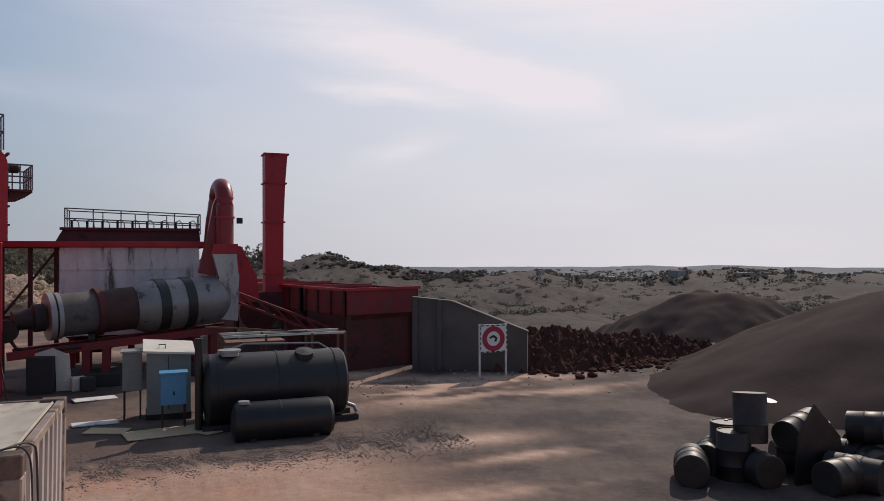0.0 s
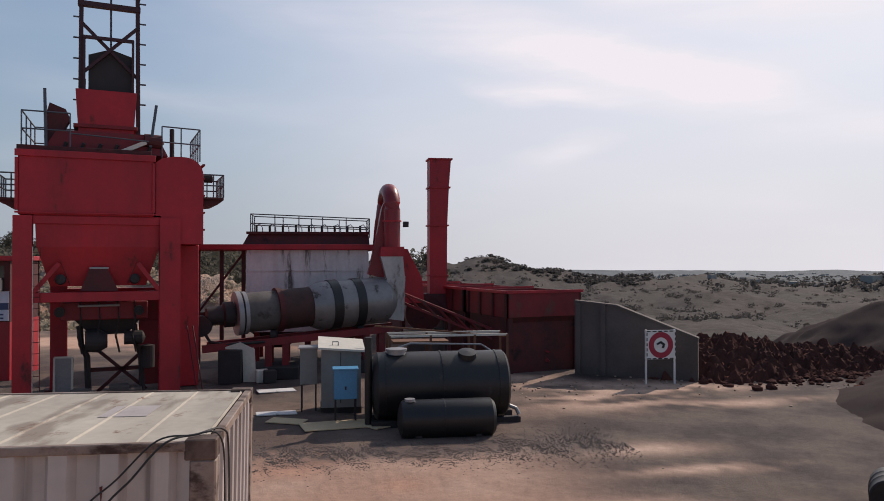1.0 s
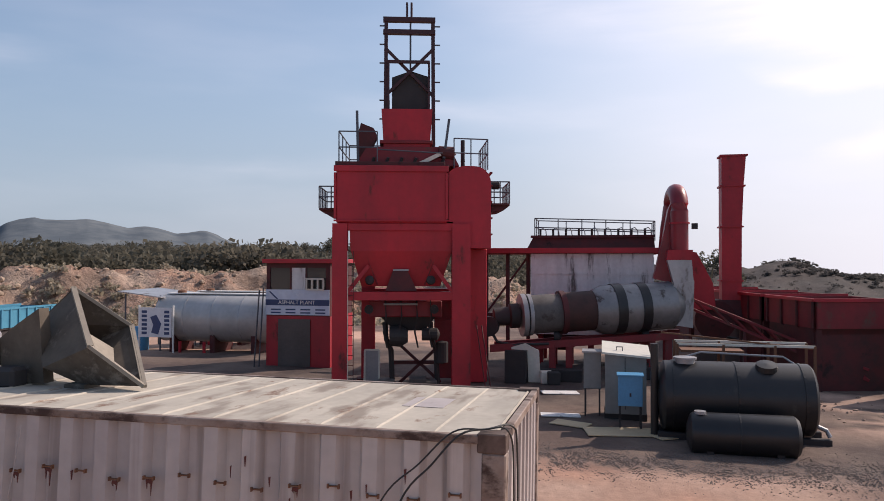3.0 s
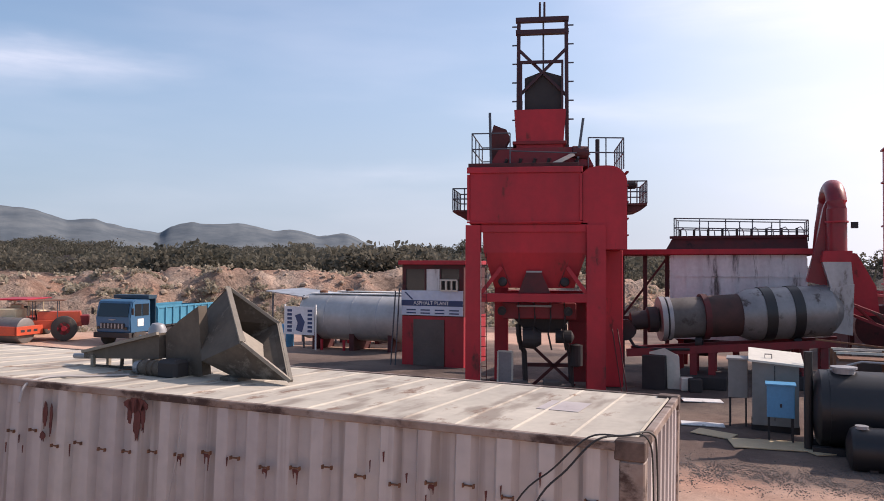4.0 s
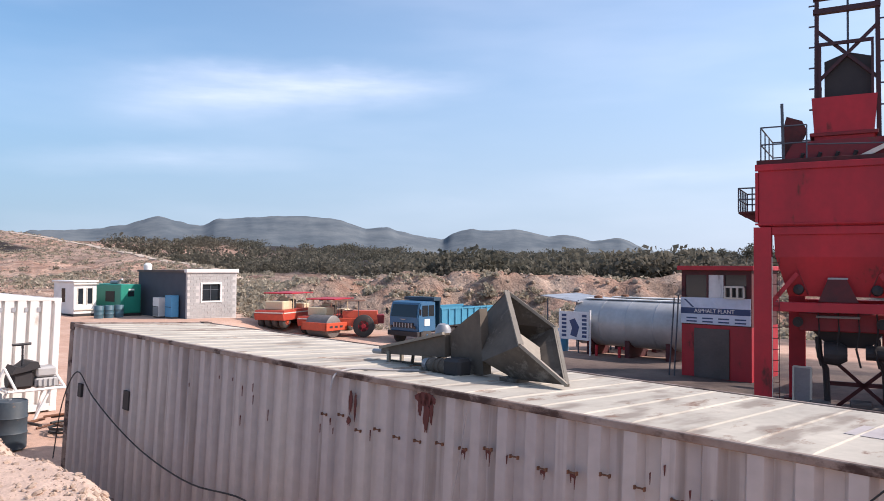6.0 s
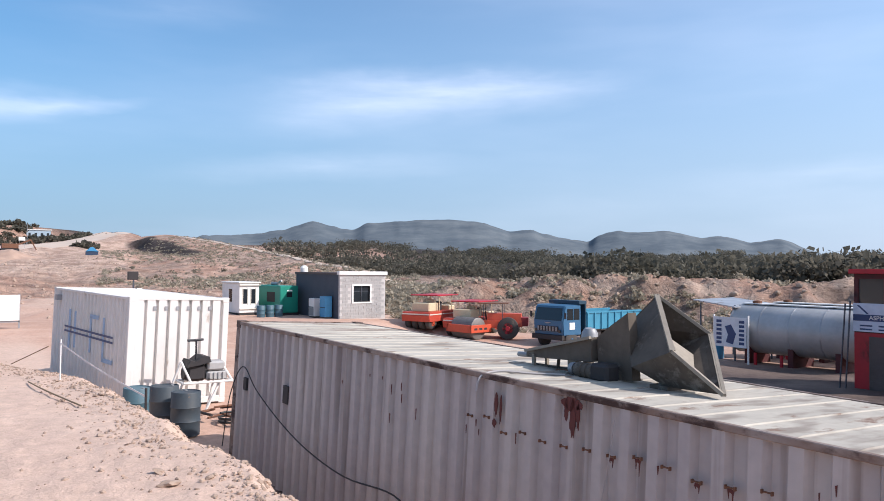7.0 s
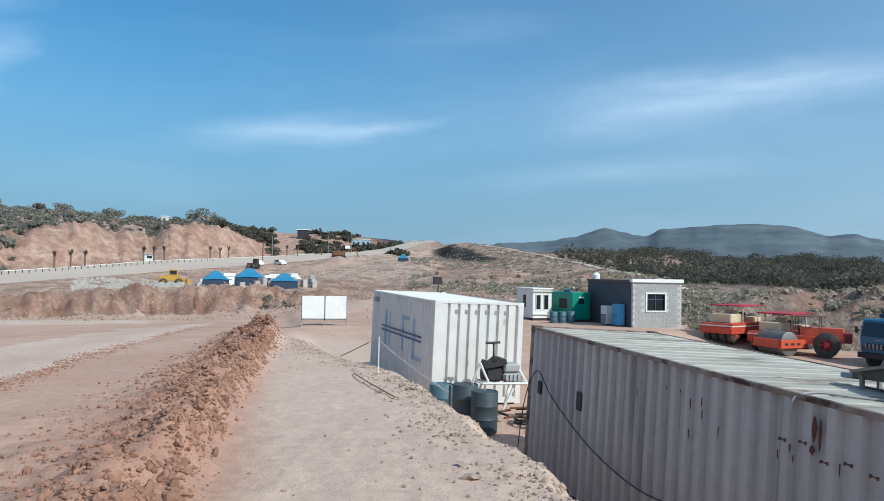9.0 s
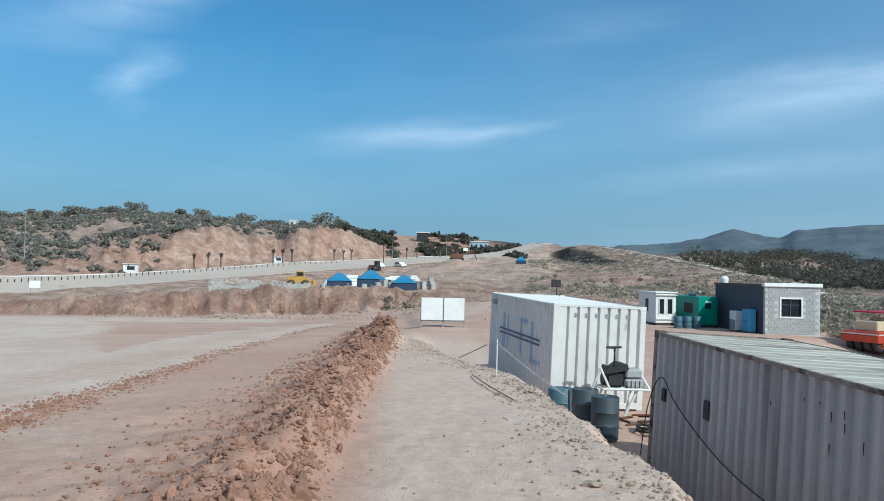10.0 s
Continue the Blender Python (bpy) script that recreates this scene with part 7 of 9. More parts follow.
for y_, c, lbl, x_ in ((HY - 0.35, WHITE, "white metal meter box with a grey lower door", -45.2), (HY - 0.35, BLUE, "blue metal cupboard beside the hut", -43.5)):
    zt = hz(x_, y_)
    cbx = thing("meter_box", (x_, y_, zt), lbl, "cabinet")
    part("box_body", box(x_ - 0.42, x_ + 0.42, y_ - 0.25, y_ + 0.25, zt + 0.1, zt + (1.45 if c is BLUE else 1.3), 0.02), c, cbx)
    part("door_line", box(x_ - 0.38, x_ + 0.38, y_ - 0.262, y_ - 0.25, zt + 0.7, zt + 0.74), INK, cbx)
    if c is WHITE:
        part("lower_door", box(x_ - 0.38, x_ + 0.38, y_ - 0.262, y_ - 0.25, zt + 0.14, zt + 0.69), GREYSTEEL, cbx, "dull grey lower door")
    part("foot", box(x_ - 0.4, x_ + 0.4, y_ - 0.2, y_ + 0.2, zt - 0.1, zt + 0.1), CONCRETE, cbx)


def generator():
    x, y = polar(-68.0, 53.0)
    t = thing("generator", (x, y, hz(x, y)), "green canopied diesel generator set", "generator", rot=(0, 0, 8), world_coords=False)
    part("canopy", box(-3.0, 0.9, 0.0, 1.45, 0.15, 2.05, 0.04), GREEN, t)
    part("base_frame", box(-3.05, 0.95, -0.02, 1.47, -0.25, 0.15), SOOT, t)
    part("control_window", box(0.9, 0.915, 0.5, 0.95, 1.25, 1.6), GLASS_DARK, t)
    part("door", box(0.9, 0.912, 0.3, 1.15, 0.25, 1.85), GREEN, t)
    part("vent", box(-0.9, 0.2, -0.015, 0.0, 0.9, 1.6), SOOT, t)
    part("label_bar", box(0.912, 0.92, 0.55, 0.95, 1.66, 1.76), WHITE, t)
    part("exhaust", tube([(-0.4, 0.7, 2.0), (-0.4, 0.7, 2.3), (-0.1, 0.7, 2.38)], 0.07, 8), GREYSTEEL, t)
    part("silencer", rod((-1.4, 0.7, 2.16), (-0.5, 0.7, 2.16), 0.13, seg=12), GREYSTEEL, t)
    return t


generator()


def porta_cabin():
    x, y = polar(-70.5, 52.6)
    t = thing("site_cabin", (x, y, hz(x, y)), "small white site cabin with narrow windows", "cabin", rot=(0, 0, 10), world_coords=False)
    part("cabin_body", box(-2.4, 0.0, 0.0, 1.55, 0.15, 2.2, 0.03), WHITE, t)
    part("roof", box(-2.5, 0.1, -0.08, 1.63, 2.2, 2.3, 0.02), WHITE, t)
    part("base_frame", box(-2.4, 0.0, 0.0, 1.55, -0.25, 0.15), SOOT, t)
    for y0 in (0.27, 0.9):
        w = part("window", box(0.0, 0.02, y0, y0 + 0.34, 0.8, 1.8), GLASS_DARK, t)
        part("frame", box(-0.005, 0.04, y0 - 0.06, y0, 0.74, 1.86), OFFWHITE, w)
        part("frame", box(-0.005, 0.04, y0 + 0.34, y0 + 0.40, 0.74, 1.86), OFFWHITE, w)
    part("window", box(-1.4, -1.0, -0.02, 0.0, 0.9, 1.8), GLASS_DARK, t)
    part("eave", box(0.0, 0.14, -0.05, 1.6, 2.05, 2.1), OFFWHITE, t)
    part("sill", box(0.0, 0.1, -0.02, 1.57, 0.4, 0.46), OFFWHITE, t)
    return t


porta_cabin()


def steel_drum(color_mat, label, name="oil_drum"):
    t = thing(name, (0, 0, 0), label, "drum", world_coords=False)
    r = 0.29
    prof = [(0, 0), (0.0, r - 0.02), (0.015, r), (0.28, r), (0.30, r + 0.012), (0.32, r), (0.56, r), (0.58, r + 0.012), (0.60, r), (0.865, r), (0.88, r - 0.01), (0.88, r - 0.025), (0.862, r - 0.03), (0.862, 0)]
    part("drum_body", turned(prof, (0, 0, 0), (0, 0, 1), 26), color_mat, t, smooth=True)
    part("bung", turned([(0, 0), (0, 0.035), (0.02, 0.035), (0.02, 0)], (0.16, 0.05, 0.862), (0, 0, 1), 10), GREYSTEEL, t)
    return t


DRUM_BLUE = mat("worn_blue_drum", (0.045, 0.115, 0.15), 0.55, alt=(0.10, 0.15, 0.18), scale=3, fine=18, bump=0.004, stain=(0.20, 0.15, 0.12), stain_scale=3.5, stain_at=0.60)
DRUM_DARK = mat("worn_dark_drum", (0.033, 0.050, 0.064), 0.6, alt=(0.08, 0.085, 0.09), scale=3, fine=18, bump=0.004, stain=(0.18, 0.12, 0.09), stain_scale=3.5, stain_at=0.62)
d0 = steel_drum(DRUM_BLUE, "worn blue oil drum at the foot of the bank")
d0.matrix_basis = pose(-16.55, -0.72, hz(-16.55, -0.72) - 0.17, 0, 2, 20)
d1 = steel_drum(DRUM_DARK, "scuffed dark oil drum at the foot of the bank")
d1.matrix_basis = pose(-15.4, -0.42, hz(-15.4, -0.42), 0, 0, 80)
d2 = steel_drum(DRUM_DARK, "scuffed dark oil drum beside the others")
d2.matrix_basis = pose(-14.65, -0.2, hz(-14.65, -0.2) + 0.01, 1, 0, 150)
for k, (az_, d_) in enumerate(((-68.9, 51.0), (-68.25, 51.2), (-67.6, 51.4))):
    x, y = polar(az_, d_)
    copy_thing(d0, pose(x, y, hz(x, y) - 0.02, 0, 0, 40 * k)).scale = (0.95, 0.95, 0.92)


# ---- white shorter container with the stand before it ----
BOX_WHITE = mat("white_box_paint", (0.69, 0.65, 0.62), 0.55, alt=(0.57, 0.55, 0.51), scale=0.9, fine=3, bump=0.003, stain=(0.36, 0.29, 0.23), stain_scale=1.7, stain_at=0.64, stretch=(1, 1, 0.4))
white_box = container("shipping_container", (-17.30, -0.82, 0.37), (-1.6, 0.9, 7.4), 6.058, BOX_WHITE, BOX_WHITE, BOX_WHITE, "short white shipping container with faded blue marks", end_pitch=0.2675, groove=True)
MARK = mat("faded_blue_mark", (0.26, 0.38, 0.54), 0.6, alt=(0.46, 0.54, 0.64), scale=4, fine=20, bump=0)
for s_, w_, z0, z1 in ((-4.55, 0.16, 1.0, 2.05), (-4.05, 0.14, 1.05, 2.02), (-2.75, 0.14, 1.05, 1.98), (-1.75, 0.13, 0.92, 2.0)):
    part("painted_mark", box(s_, s_ + w_, 0.004, 0.012, z0, z1), MARK, white_box)
part("painted_mark", box(-2.75, -2.1, 0.004, 0.012, 1.92, 2.02), MARK, white_box)
part("painted_mark", box(-1.75, -1.0, 0.004, 0.012, 0.92, 1.02), MARK, white_box)
for z in (1.42, 1.54):
    part("painted_stripe", box(-4.9, -1.0, 0.003, 0.009, z, z + 0.05), NAVY, white_box)
# small grey vent box high at the far end of the side
part("vent_box", box(-5.5, -5.3, -0.12, 0.01, 2.25, 2.4), GREYSTEEL, white_box)
for k in range(6):
    part("number_bar", box(0.0, 0.006, 0.55 + k * 0.27, 0.63 + k * 0.27, 2.28, 2.38), GREYSTEEL, white_box)

stn = thing("motor_stand", (-16.6, 0.8, 0.38), "white steel frame carrying an old engine", "stand")
gzs = 0.38
for a, b_ in (((-16.8, 0.2, 1.05), (-16.8, 1.3, 1.04)), ((-16.2, 0.2, 1.05), (-16.2, 1.3, 1.04)), ((-16.8, 0.2, 1.05), (-16.2, 0.2, 1.05)), ((-16.8, 1.3, 1.04), (-16.2, 1.3, 1.04)),
              ((-16.2, 0.36, 1.05), (-16.3, 0.16, 1.53)), ((-16.3, 0.16, 1.53), (-16.55, -0.2, gzs)), ((-16.2, 1.3, 1.04), (-16.35, 1.08, 1.46)), ((-16.3, 1.05, 1.04), (-16.3, 0.72, gzs)), ((-16.75, 1.05, 1.04), (-16.75, 0.9, gzs)), ((-16.75, 0.36, 1.05), (-16.75, 0.1, gzs))):
    part("frame_tube", rod(a, b_, 0.028, seg=7), WHITE, stn)
CASING = mat("pale_cast_metal", (0.42, 0.41, 0.40), 0.6, 0.2, scale=5, fine=20, bump=0.006, stain=(0.12, 0.1, 0.09), stain_scale=5, stain_at=0.55)
en = thing("old_engine", (-16.5, 0.85, 1.05), "grimy old engine block with a grey casing", "engine")
part("casing", box(-16.75, -16.25, 0.73, 1.2, 1.07, 1.27, 0.03), CASING, en, "pale grey casing")
part("head", box(-16.7, -16.26, 0.75, 1.15, 1.29, 1.50, 0.04), CASING, en)
for k in range(4):
    part("fin", box(-16.26, -16.22, 0.78 + k * 0.1, 0.81 + k * 0.1, 1.09, 1.25), CASING, en)
part("block", box(-16.72, -16.28, 0.30, 0.72, 1.07, 1.46, 0.06), SOOT, en)
part("cover", prism([(0.42, 1.40), (0.50, 1.56), (0.62, 1.52), (0.78, 1.64), (0.92, 1.62), (0.96, 1.5), (0.7, 1.44)], -0.3, 0.3, m=Matrix.Translation((-16.5, -0.15, 0)) @ Matrix.Rotation(math.pi / 2, 4, "Z")), SOOT, en)
part("pulley", turned([(0, 0), (0, 0.14), (0.06, 0.14), (0.06, 0)], (-16.5, 0.31, 1.24), (0, -1, 0), 16), SOOT, en)
part("exhaust", tube([(-16.4, 0.52, 1.5), (-16.4, 0.52, 1.97), (-16.4, 0.32, 1.99), (-16.4, 0.68, 2.0)], 0.03, 6), INK, en)

# tape on rods along the bank's edge
TAPE = mat("barrier_tape", (0.75, 0.72, 0.70), 0.5, alt=(0.6, 0.5, 0.48), scale=6, fine=20, bump=0)
rods_ = [(-10.3, -1.98, 1.95), (-14.9, -2.45, 2.28), (-16.2, -2.3, 2.0)]
for k, (x, y, zt) in enumerate(rods_[:2]):
    solo("steel_rod", rod((x, y, hz(x, y) - 0.2), (x + 0.02, y, zt), 0.018 if k == 0 else 0.013, seg=7), SOOT if k == 0 else WHITE, "thin dark steel rod standing in the bank" if k == 0 else "pale thin rod holding the tape", "rod", origin=(x, y, hz(x, y)))
tp = []
for k in range(13):
    f = k / 12
    tp.append(Vector((-10.3, -1.98, 1.83)).lerp(Vector((-14.9, -2.45, 2.2)), f) - Vector((0, 0, 0.16 * 4 * f * (1 - f) * 0.25)))
b = bmesh.new()
lo = [b.verts.new(p - Vector((0, 0, 0.014))) for p in tp]
hi = [b.verts.new(p + Vector((0, 0, 0.014))) for p in tp]
lo2 = [b.verts.new(p + Vector((0.002, 0.004, -0.014))) for p in tp]
hi2 = [b.verts.new(p + Vector((0.002, 0.004, 0.014))) for p in tp]
for k in range(12):
    b.faces.new((lo[k], lo[k + 1], hi[k + 1], hi[k])); b.faces.new((lo2[k + 1], lo2[k], hi2[k], hi2[k + 1]))
    b.faces.new((hi[k], hi[k + 1], hi2[k + 1], hi2[k])); b.faces.new((lo2[k], lo2[k + 1], lo[k + 1], lo[k]))
solo("barrier_tape", b, TAPE, "slack pale barrier tape between two rods", "tape", origin=(-12.6, -2.2, 1.7))

# twin white boards and floodlight
pb = thing("white_boards", (-43.4, -1.9, hz(-43.4, -1.9)), "two blank white boards side by side on posts", "sign")
for y0, y1 in ((-3.2, -1.92), (-1.84, -0.62)):
    part("panel", box(-43.42, -43.37, y0, y1, 0.82, 2.15), WHITE, pb)
for y in (-3.2, -1.88, -0.62):
    part("post", box(-43.5, -43.43, y - 0.04, y + 0.04, hz(-43.4, y) - 0.1, 2.17), GREYSTEEL, pb)
part("rail", box(-43.48, -43.43, -3.2, -0.6, 0.72, 0.80), GREYSTEEL, pb)
fl = thing("floodlight", (-38.5, 3.9, hz(-38.5, 3.9)), "dark square floodlight head on a post", "lamp")
part("post", rod((-38.5, 3.9, hz(-38.5, 3.9) - 0.1), (-38.5, 3.9, 3.0), 0.04, seg=8), RAIL, fl)
part("head", box(-38.6, -38.44, 3.62, 4.12, 3.0, 3.42, 0.02), SOOT, fl, "dark lamp head")

# junk lying under the motor stand
jk = random.Random(21)
for k in range(7):
    x, y, a = -15.7 + jk.uniform(-0.5, 0.6), 0.75 + jk.uniform(-0.5, 0.6), jk.uniform(0, 3.1)
    L = jk.uniform(0.5, 1.1) / 2
    z = hz(x, y) + 0.03 + 0.03 * k
    solo("scrap_pipe", rod((x - math.cos(a) * L, y - math.sin(a) * L, z), (x + math.cos(a) * L, y + math.sin(a) * L, z + 0.04), jk.uniform(0.02, 0.035), seg=8), SOOT if k % 2 else RUSTED, "length of scrap pipe lying by the motor stand", "pipe", "scrap pipes", origin=(x, y, hz(x, y)))
solo("hose_coil", tube([(-15.2 + 0.32 * math.cos(k * 0.5), 1.0 + 0.32 * math.sin(k * 0.5), hz(-15.2, 1.0) + 0.03 + 0.006 * k) for k in range(34)], 0.025, 6), CABLE, "coil of black hose on the ground by the stand", "hose", origin=(-15.2, 1.0, hz(-15.2, 1.0)), smooth=True)


# ---- old hopper parts left on the container roof ----
SCRAP = mat("weathered_steel", (0.135, 0.107, 0.082), 0.78, 0.1, alt=(0.07, 0.055, 0.043), scale=3, amount=0.9, fine=26, bump=0.006, stain=(0.22, 0.19, 0.16), stain_scale=3.2, stain_at=0.56)


def thick(quad, out):
    """A plate between four corners with thickness along out."""
    o = Vector(out)
    return loft([Vector(p) for p in quad], [Vector(p) + o for p in quad])


def scrap_hopper():
    t = thing("scrap_hopper", (-3.9, 1.2, 2.57), "weathered steel feed hopper lying on its side", "hopper")
    T, L_, B, R = Vector((-4.23, 1.45, 3.41)), Vector((-3.62, 0.90, 2.94)), Vector((-3.21, 1.05, 2.60)), Vector((-3.83, 1.75, 3.04))
    t0, l0, b0_, r0 = Vector((-4.55, 1.40, 3.10)), Vector((-4.14, 0.98, 2.74)), Vector((-3.82, 1.08, 2.585)), Vector((-4.42, 1.72, 2.80))
    n = Vector((0.012, 0.0, 0.012))
    part("wall_plate", thick((T, L_, l0, t0), (0.01, 0.012, 0.006)), SCRAP, t)
    part("wall_plate", thick((L_, B, b0_, l0), (0.0, 0.012, 0.012)), SCRAP, t)
    part("wall_plate", thick((B, R, r0, b0_), (0.0, -0.012, 0.014)), SCRAP, t)
    part("wall_plate", thick((R, T, t0, r0), (0.0, -0.014, -0.008)), SCRAP, t)
    part("end_plate", thick((t0, l0, b0_, r0), (-0.014, 0, 0)), SCRAP, t)
    for a, c in ((T, L_), (L_, B), (B, R), (R, T)):
        part("rim", beam(a, c, 0.045, 0.03), SCRAP_EDGE, t, "pale worn rim")
    # divider plate inside
    part("baffle", thick((Vector((-3.95, 1.3, 3.0)), Vector((-3.74, 1.12, 2.86)), Vector((-3.62, 1.2, 2.70)), Vector((-3.82, 1.45, 2.86))), (0.01, 0.01, 0)), SCRAP_EDGE, t)
    part("foot", box(-3.95, -3.75, 1.0, 1.2, 2.55, 2.60), SCRAP, t)
    return t


SCRAP_EDGE = mat("worn_steel_edge", (0.30, 0.26, 0.21), 0.7, 0.25, scale=4, fine=26, bump=0.006, stain=(0.15, 0.12, 0.09), stain_at=0.6)
scrap_hopper()
sc = thing("screw_conveyor", (-4.9, 1.15, 2.56), "rusty screw conveyor trough with drive and legs", "conveyor")
part("guard_plate", prism([(-4.28, 3.24), (-4.22, 2.58), (-4.66, 2.57), (-4.68, 2.97), (-4.50, 3.10)], 1.08, 1.2), SCRAP, sc, "upright curved guard plate")
part("trough", loft([(-4.70, 1.02, 2.72), (-4.70, 1.38, 2.72), (-4.70, 1.38, 2.97), (-4.70, 1.02, 2.97)], [(-5.80, 1.12, 2.66), (-5.80, 1.28, 2.66), (-5.80, 1.28, 2.73), (-5.80, 1.12, 2.73)]), SCRAP, sc)
part("trough_lip", beam((-4.70, 1.0, 2.97), (-5.8, 1.1, 2.73), 0.03), SCRAP_EDGE, sc)
part("shaft", rod((-5.78, 1.2, 2.675), (-6.02, 1.2, 2.665), 0.03, seg=10), GREYSTEEL, sc)
for x, y in ((-5.65, 1.1), (-5.65, 1.3), (-5.1, 1.25)):
    part("leg", beam((x, y, 2.53), (x, y, 2.70), 0.035), SCRAP_EDGE, sc)
part("gearbox", box(-4.58, -4.34, 0.85, 1.05, 2.56, 2.74, 0.03), SOOT, sc)
part("lower_bar", beam((-5.75, 1.2, 2.575), (-4.7, 1.15, 2.59), 0.03), SCRAP, sc)
for x in (-5.35, -4.95):
    part("stay", beam((x, 1.18, 2.56), (x + 0.05, 1.15, 2.72), 0.03), SCRAP, sc)
part("bracket", box(-5.12, -5.0, 1.1, 1.14, 2.55, 2.72), SCRAP_EDGE, sc)
part("motor", turned([(0, 0), (0, 0.07), (0.02, 0.08), (0.05, 0.08), (0.055, 0.07), (0.08, 0.07), (0.085, 0.08), (0.12, 0.08), (0.125, 0.07), (0.15, 0.07), (0.155, 0.08), (0.24, 0.08), (0.28, 0.05), (0.3, 0)], (-4.55, 0.92, 2.645), (-1, 0.05, 0), 16), SCRAP, sc, smooth=True)
part("motor_cowl", turned([(0, 0), (0, 0.07), (0.07, 0.06), (0.09, 0)], (-4.83, 0.94, 2.645), (-1, 0.05, 0), 14), GREYSTEEL, sc)
part("drive_hood", turned([(0, 0), (0, 0.095), (0.2, 0.09), (0.25, 0.06), (0.265, 0)], (-5.2, 1.5, 2.76), (0.1, 0, 1), 18), GREYSTEEL, sc, "pale domed drive hood", smooth=True)
part("hood_stem", rod((-5.2, 1.5, 2.53), (-5.2, 1.5, 2.85), 0.06, seg=10), SCRAP, sc)
part("link", beam((-5.35, 1.1, 2.56), (-4.95, 0.95, 2.585), 0.05, 0.03), SCRAP_EDGE, sc)
part("link", beam((-5.2, 1.0, 2.57), (-5.0, 1.2, 2.58), 0.04, 0.04), RUSTED, sc)
for k, (x, y) in enumerate(((-5.42, 0.75), (-5.25, 0.7), (-5.05, 0.78), (-4.9, 0.66), (-5.6, 0.9))):
    solo("steel_offcut", box(-0.07, 0.07, -0.03, 0.03, -0.02, 0.02, 0.005, m=pose(x, y, 2.59 - 0.011 * x * 0 - 0.03, 0, 5, 40 * k)), SCRAP_EDGE if k % 2 else RUSTED, "small steel offcut lying on the container roof", "scrap", "offcuts on the roof", origin=(x, y, 2.56))


# ---- fittings of the long container: cables, lashing marks, vents ----
def on_side(x, z, y=-0.03):
    """A place on the long side of the container, in its own frame, from world x and height."""
    p = long_box.matrix_basis.inverted() @ Vector((x, -0.06, z))
    return Vector((p.x, y, p.z))


RUSTRED = mat("rust_patch", (0.115, 0.03, 0.026), 0.85, alt=(0.065, 0.024, 0.02), scale=14, fine=40, bump=0.004)
rng_r = random.Random(8)
for k in range(20):
    x = -5.35 + k * 0.265
    z = 2.19 + (0.03 * math.sin(k * 1.7)) - (0.07 if k in (2, 4, 5) else 0)
    c = on_side(x, z)
    bm = box(c.x - 0.036, c.x + 0.036, -0.004, 0.016, c.z - 0.004, c.z + 0.004)
    box(c.x - 0.041, c.x - 0.031, -0.008, 0.016, c.z - 0.014, c.z + 0.013, bm=bm)
    box(c.x + 0.031, c.x + 0.041, -0.008, 0.016, c.z - 0.014, c.z + 0.013, bm=bm)
    part("lashing_bar", bm, RUSTED, long_box, "small rusty lashing bar")
    if k in (7, 8, 10, 11, 15):
        u_ = rng_r.uniform(0.5, 1.0)
        part("rust_run", prism([(c.x - 0.03 * u_, c.z - 0.01), (c.x + 0.03, c.z - 0.01), (c.x + 0.022, c.z - 0.05 * u_), (c.x + 0.016, c.z - 0.14 * u_), (c.x + 0.012, c.z - 0.04), (c.x - 0.012, c.z - 0.03), (c.x - 0.016 * u_, c.z - 0.09 * u_), (c.x - 0.022, c.z - 0.03)], 0.006, 0.0135), RUSTRED, long_box, "thin rust run below the bar")
for x, z, s in ((-11.61, 1.68, 0.07), (-9.9, 1.74, 0.09)):
    c = on_side(x, z)
    part("vent", box(c.x - s, c.x + s, -0.012, 0.03, c.z - s * 1.5, c.z + s * 1.5, 0.006), SOOT, long_box, "dark vent cover")
PATCH = mat("repair_patch", (0.37, 0.345, 0.34), 0.65, scale=3, fine=16, bump=0.003)
rng = random.Random(5)
for k_, (x, z, w, h) in enumerate(((-3.95, 2.515, 0.24, 0.13), (-3.93, 2.40, 0.075, 0.34), (-4.01, 2.45, 0.05, 0.2), (-4.95, 2.36, 0.05, 0.22), (-4.88, 2.33, 0.03, 0.26), (-4.97, 2.18, 0.06, 0.08), (-3.87, 2.43, 0.045, 0.22))):
    c = on_side(x, z)
    poly = []
    for k in range(34):
        a = 2 * math.pi * k / 34
        run = 1.0 if math.sin(a) > 0 else (rng.uniform(0.95, 1.3) if k % 4 == 0 else rng.uniform(0.55, 0.9))
        poly.append((c.x + math.cos(a) * w * 0.5 * rng.uniform(0.8, 1.1), c.z + math.sin(a) * h * 0.5 * run * rng.uniform(0.85, 1.1)))
    part("rust_patch", prism(poly, 0.002, 0.0075 + 0.0006 * k_), RUSTRED, long_box, "dark red rust patch")
for k in range(22):
    c = on_side(rng.uniform(-8.2, -0.5), rng.uniform(1.9, 2.45))
    w, h = rng.uniform(0.004, 0.009), rng.uniform(0.03, 0.12)
    part("rust_run", prism([(c.x - w, c.z), (c.x + w * 0.8, c.z + 0.006), (c.x + w * 0.5, c.z - h * 0.5), (c.x + w * 0.1, c.z - h), (c.x - w * 0.6, c.z - h * 0.4)], 0.004, 0.0125), RUSTRED, long_box)
part("roof_patch", box(-0.95, -0.62, 1.05, 1.55, 2.571, 2.5735), BOX_SIDE, long_box)


def cable(pts, r, label, material=CABLE):
    return solo("cable", tube(smooth_line(pts), r, 6), material, label, "cable", origin=pts[0], smooth=True)


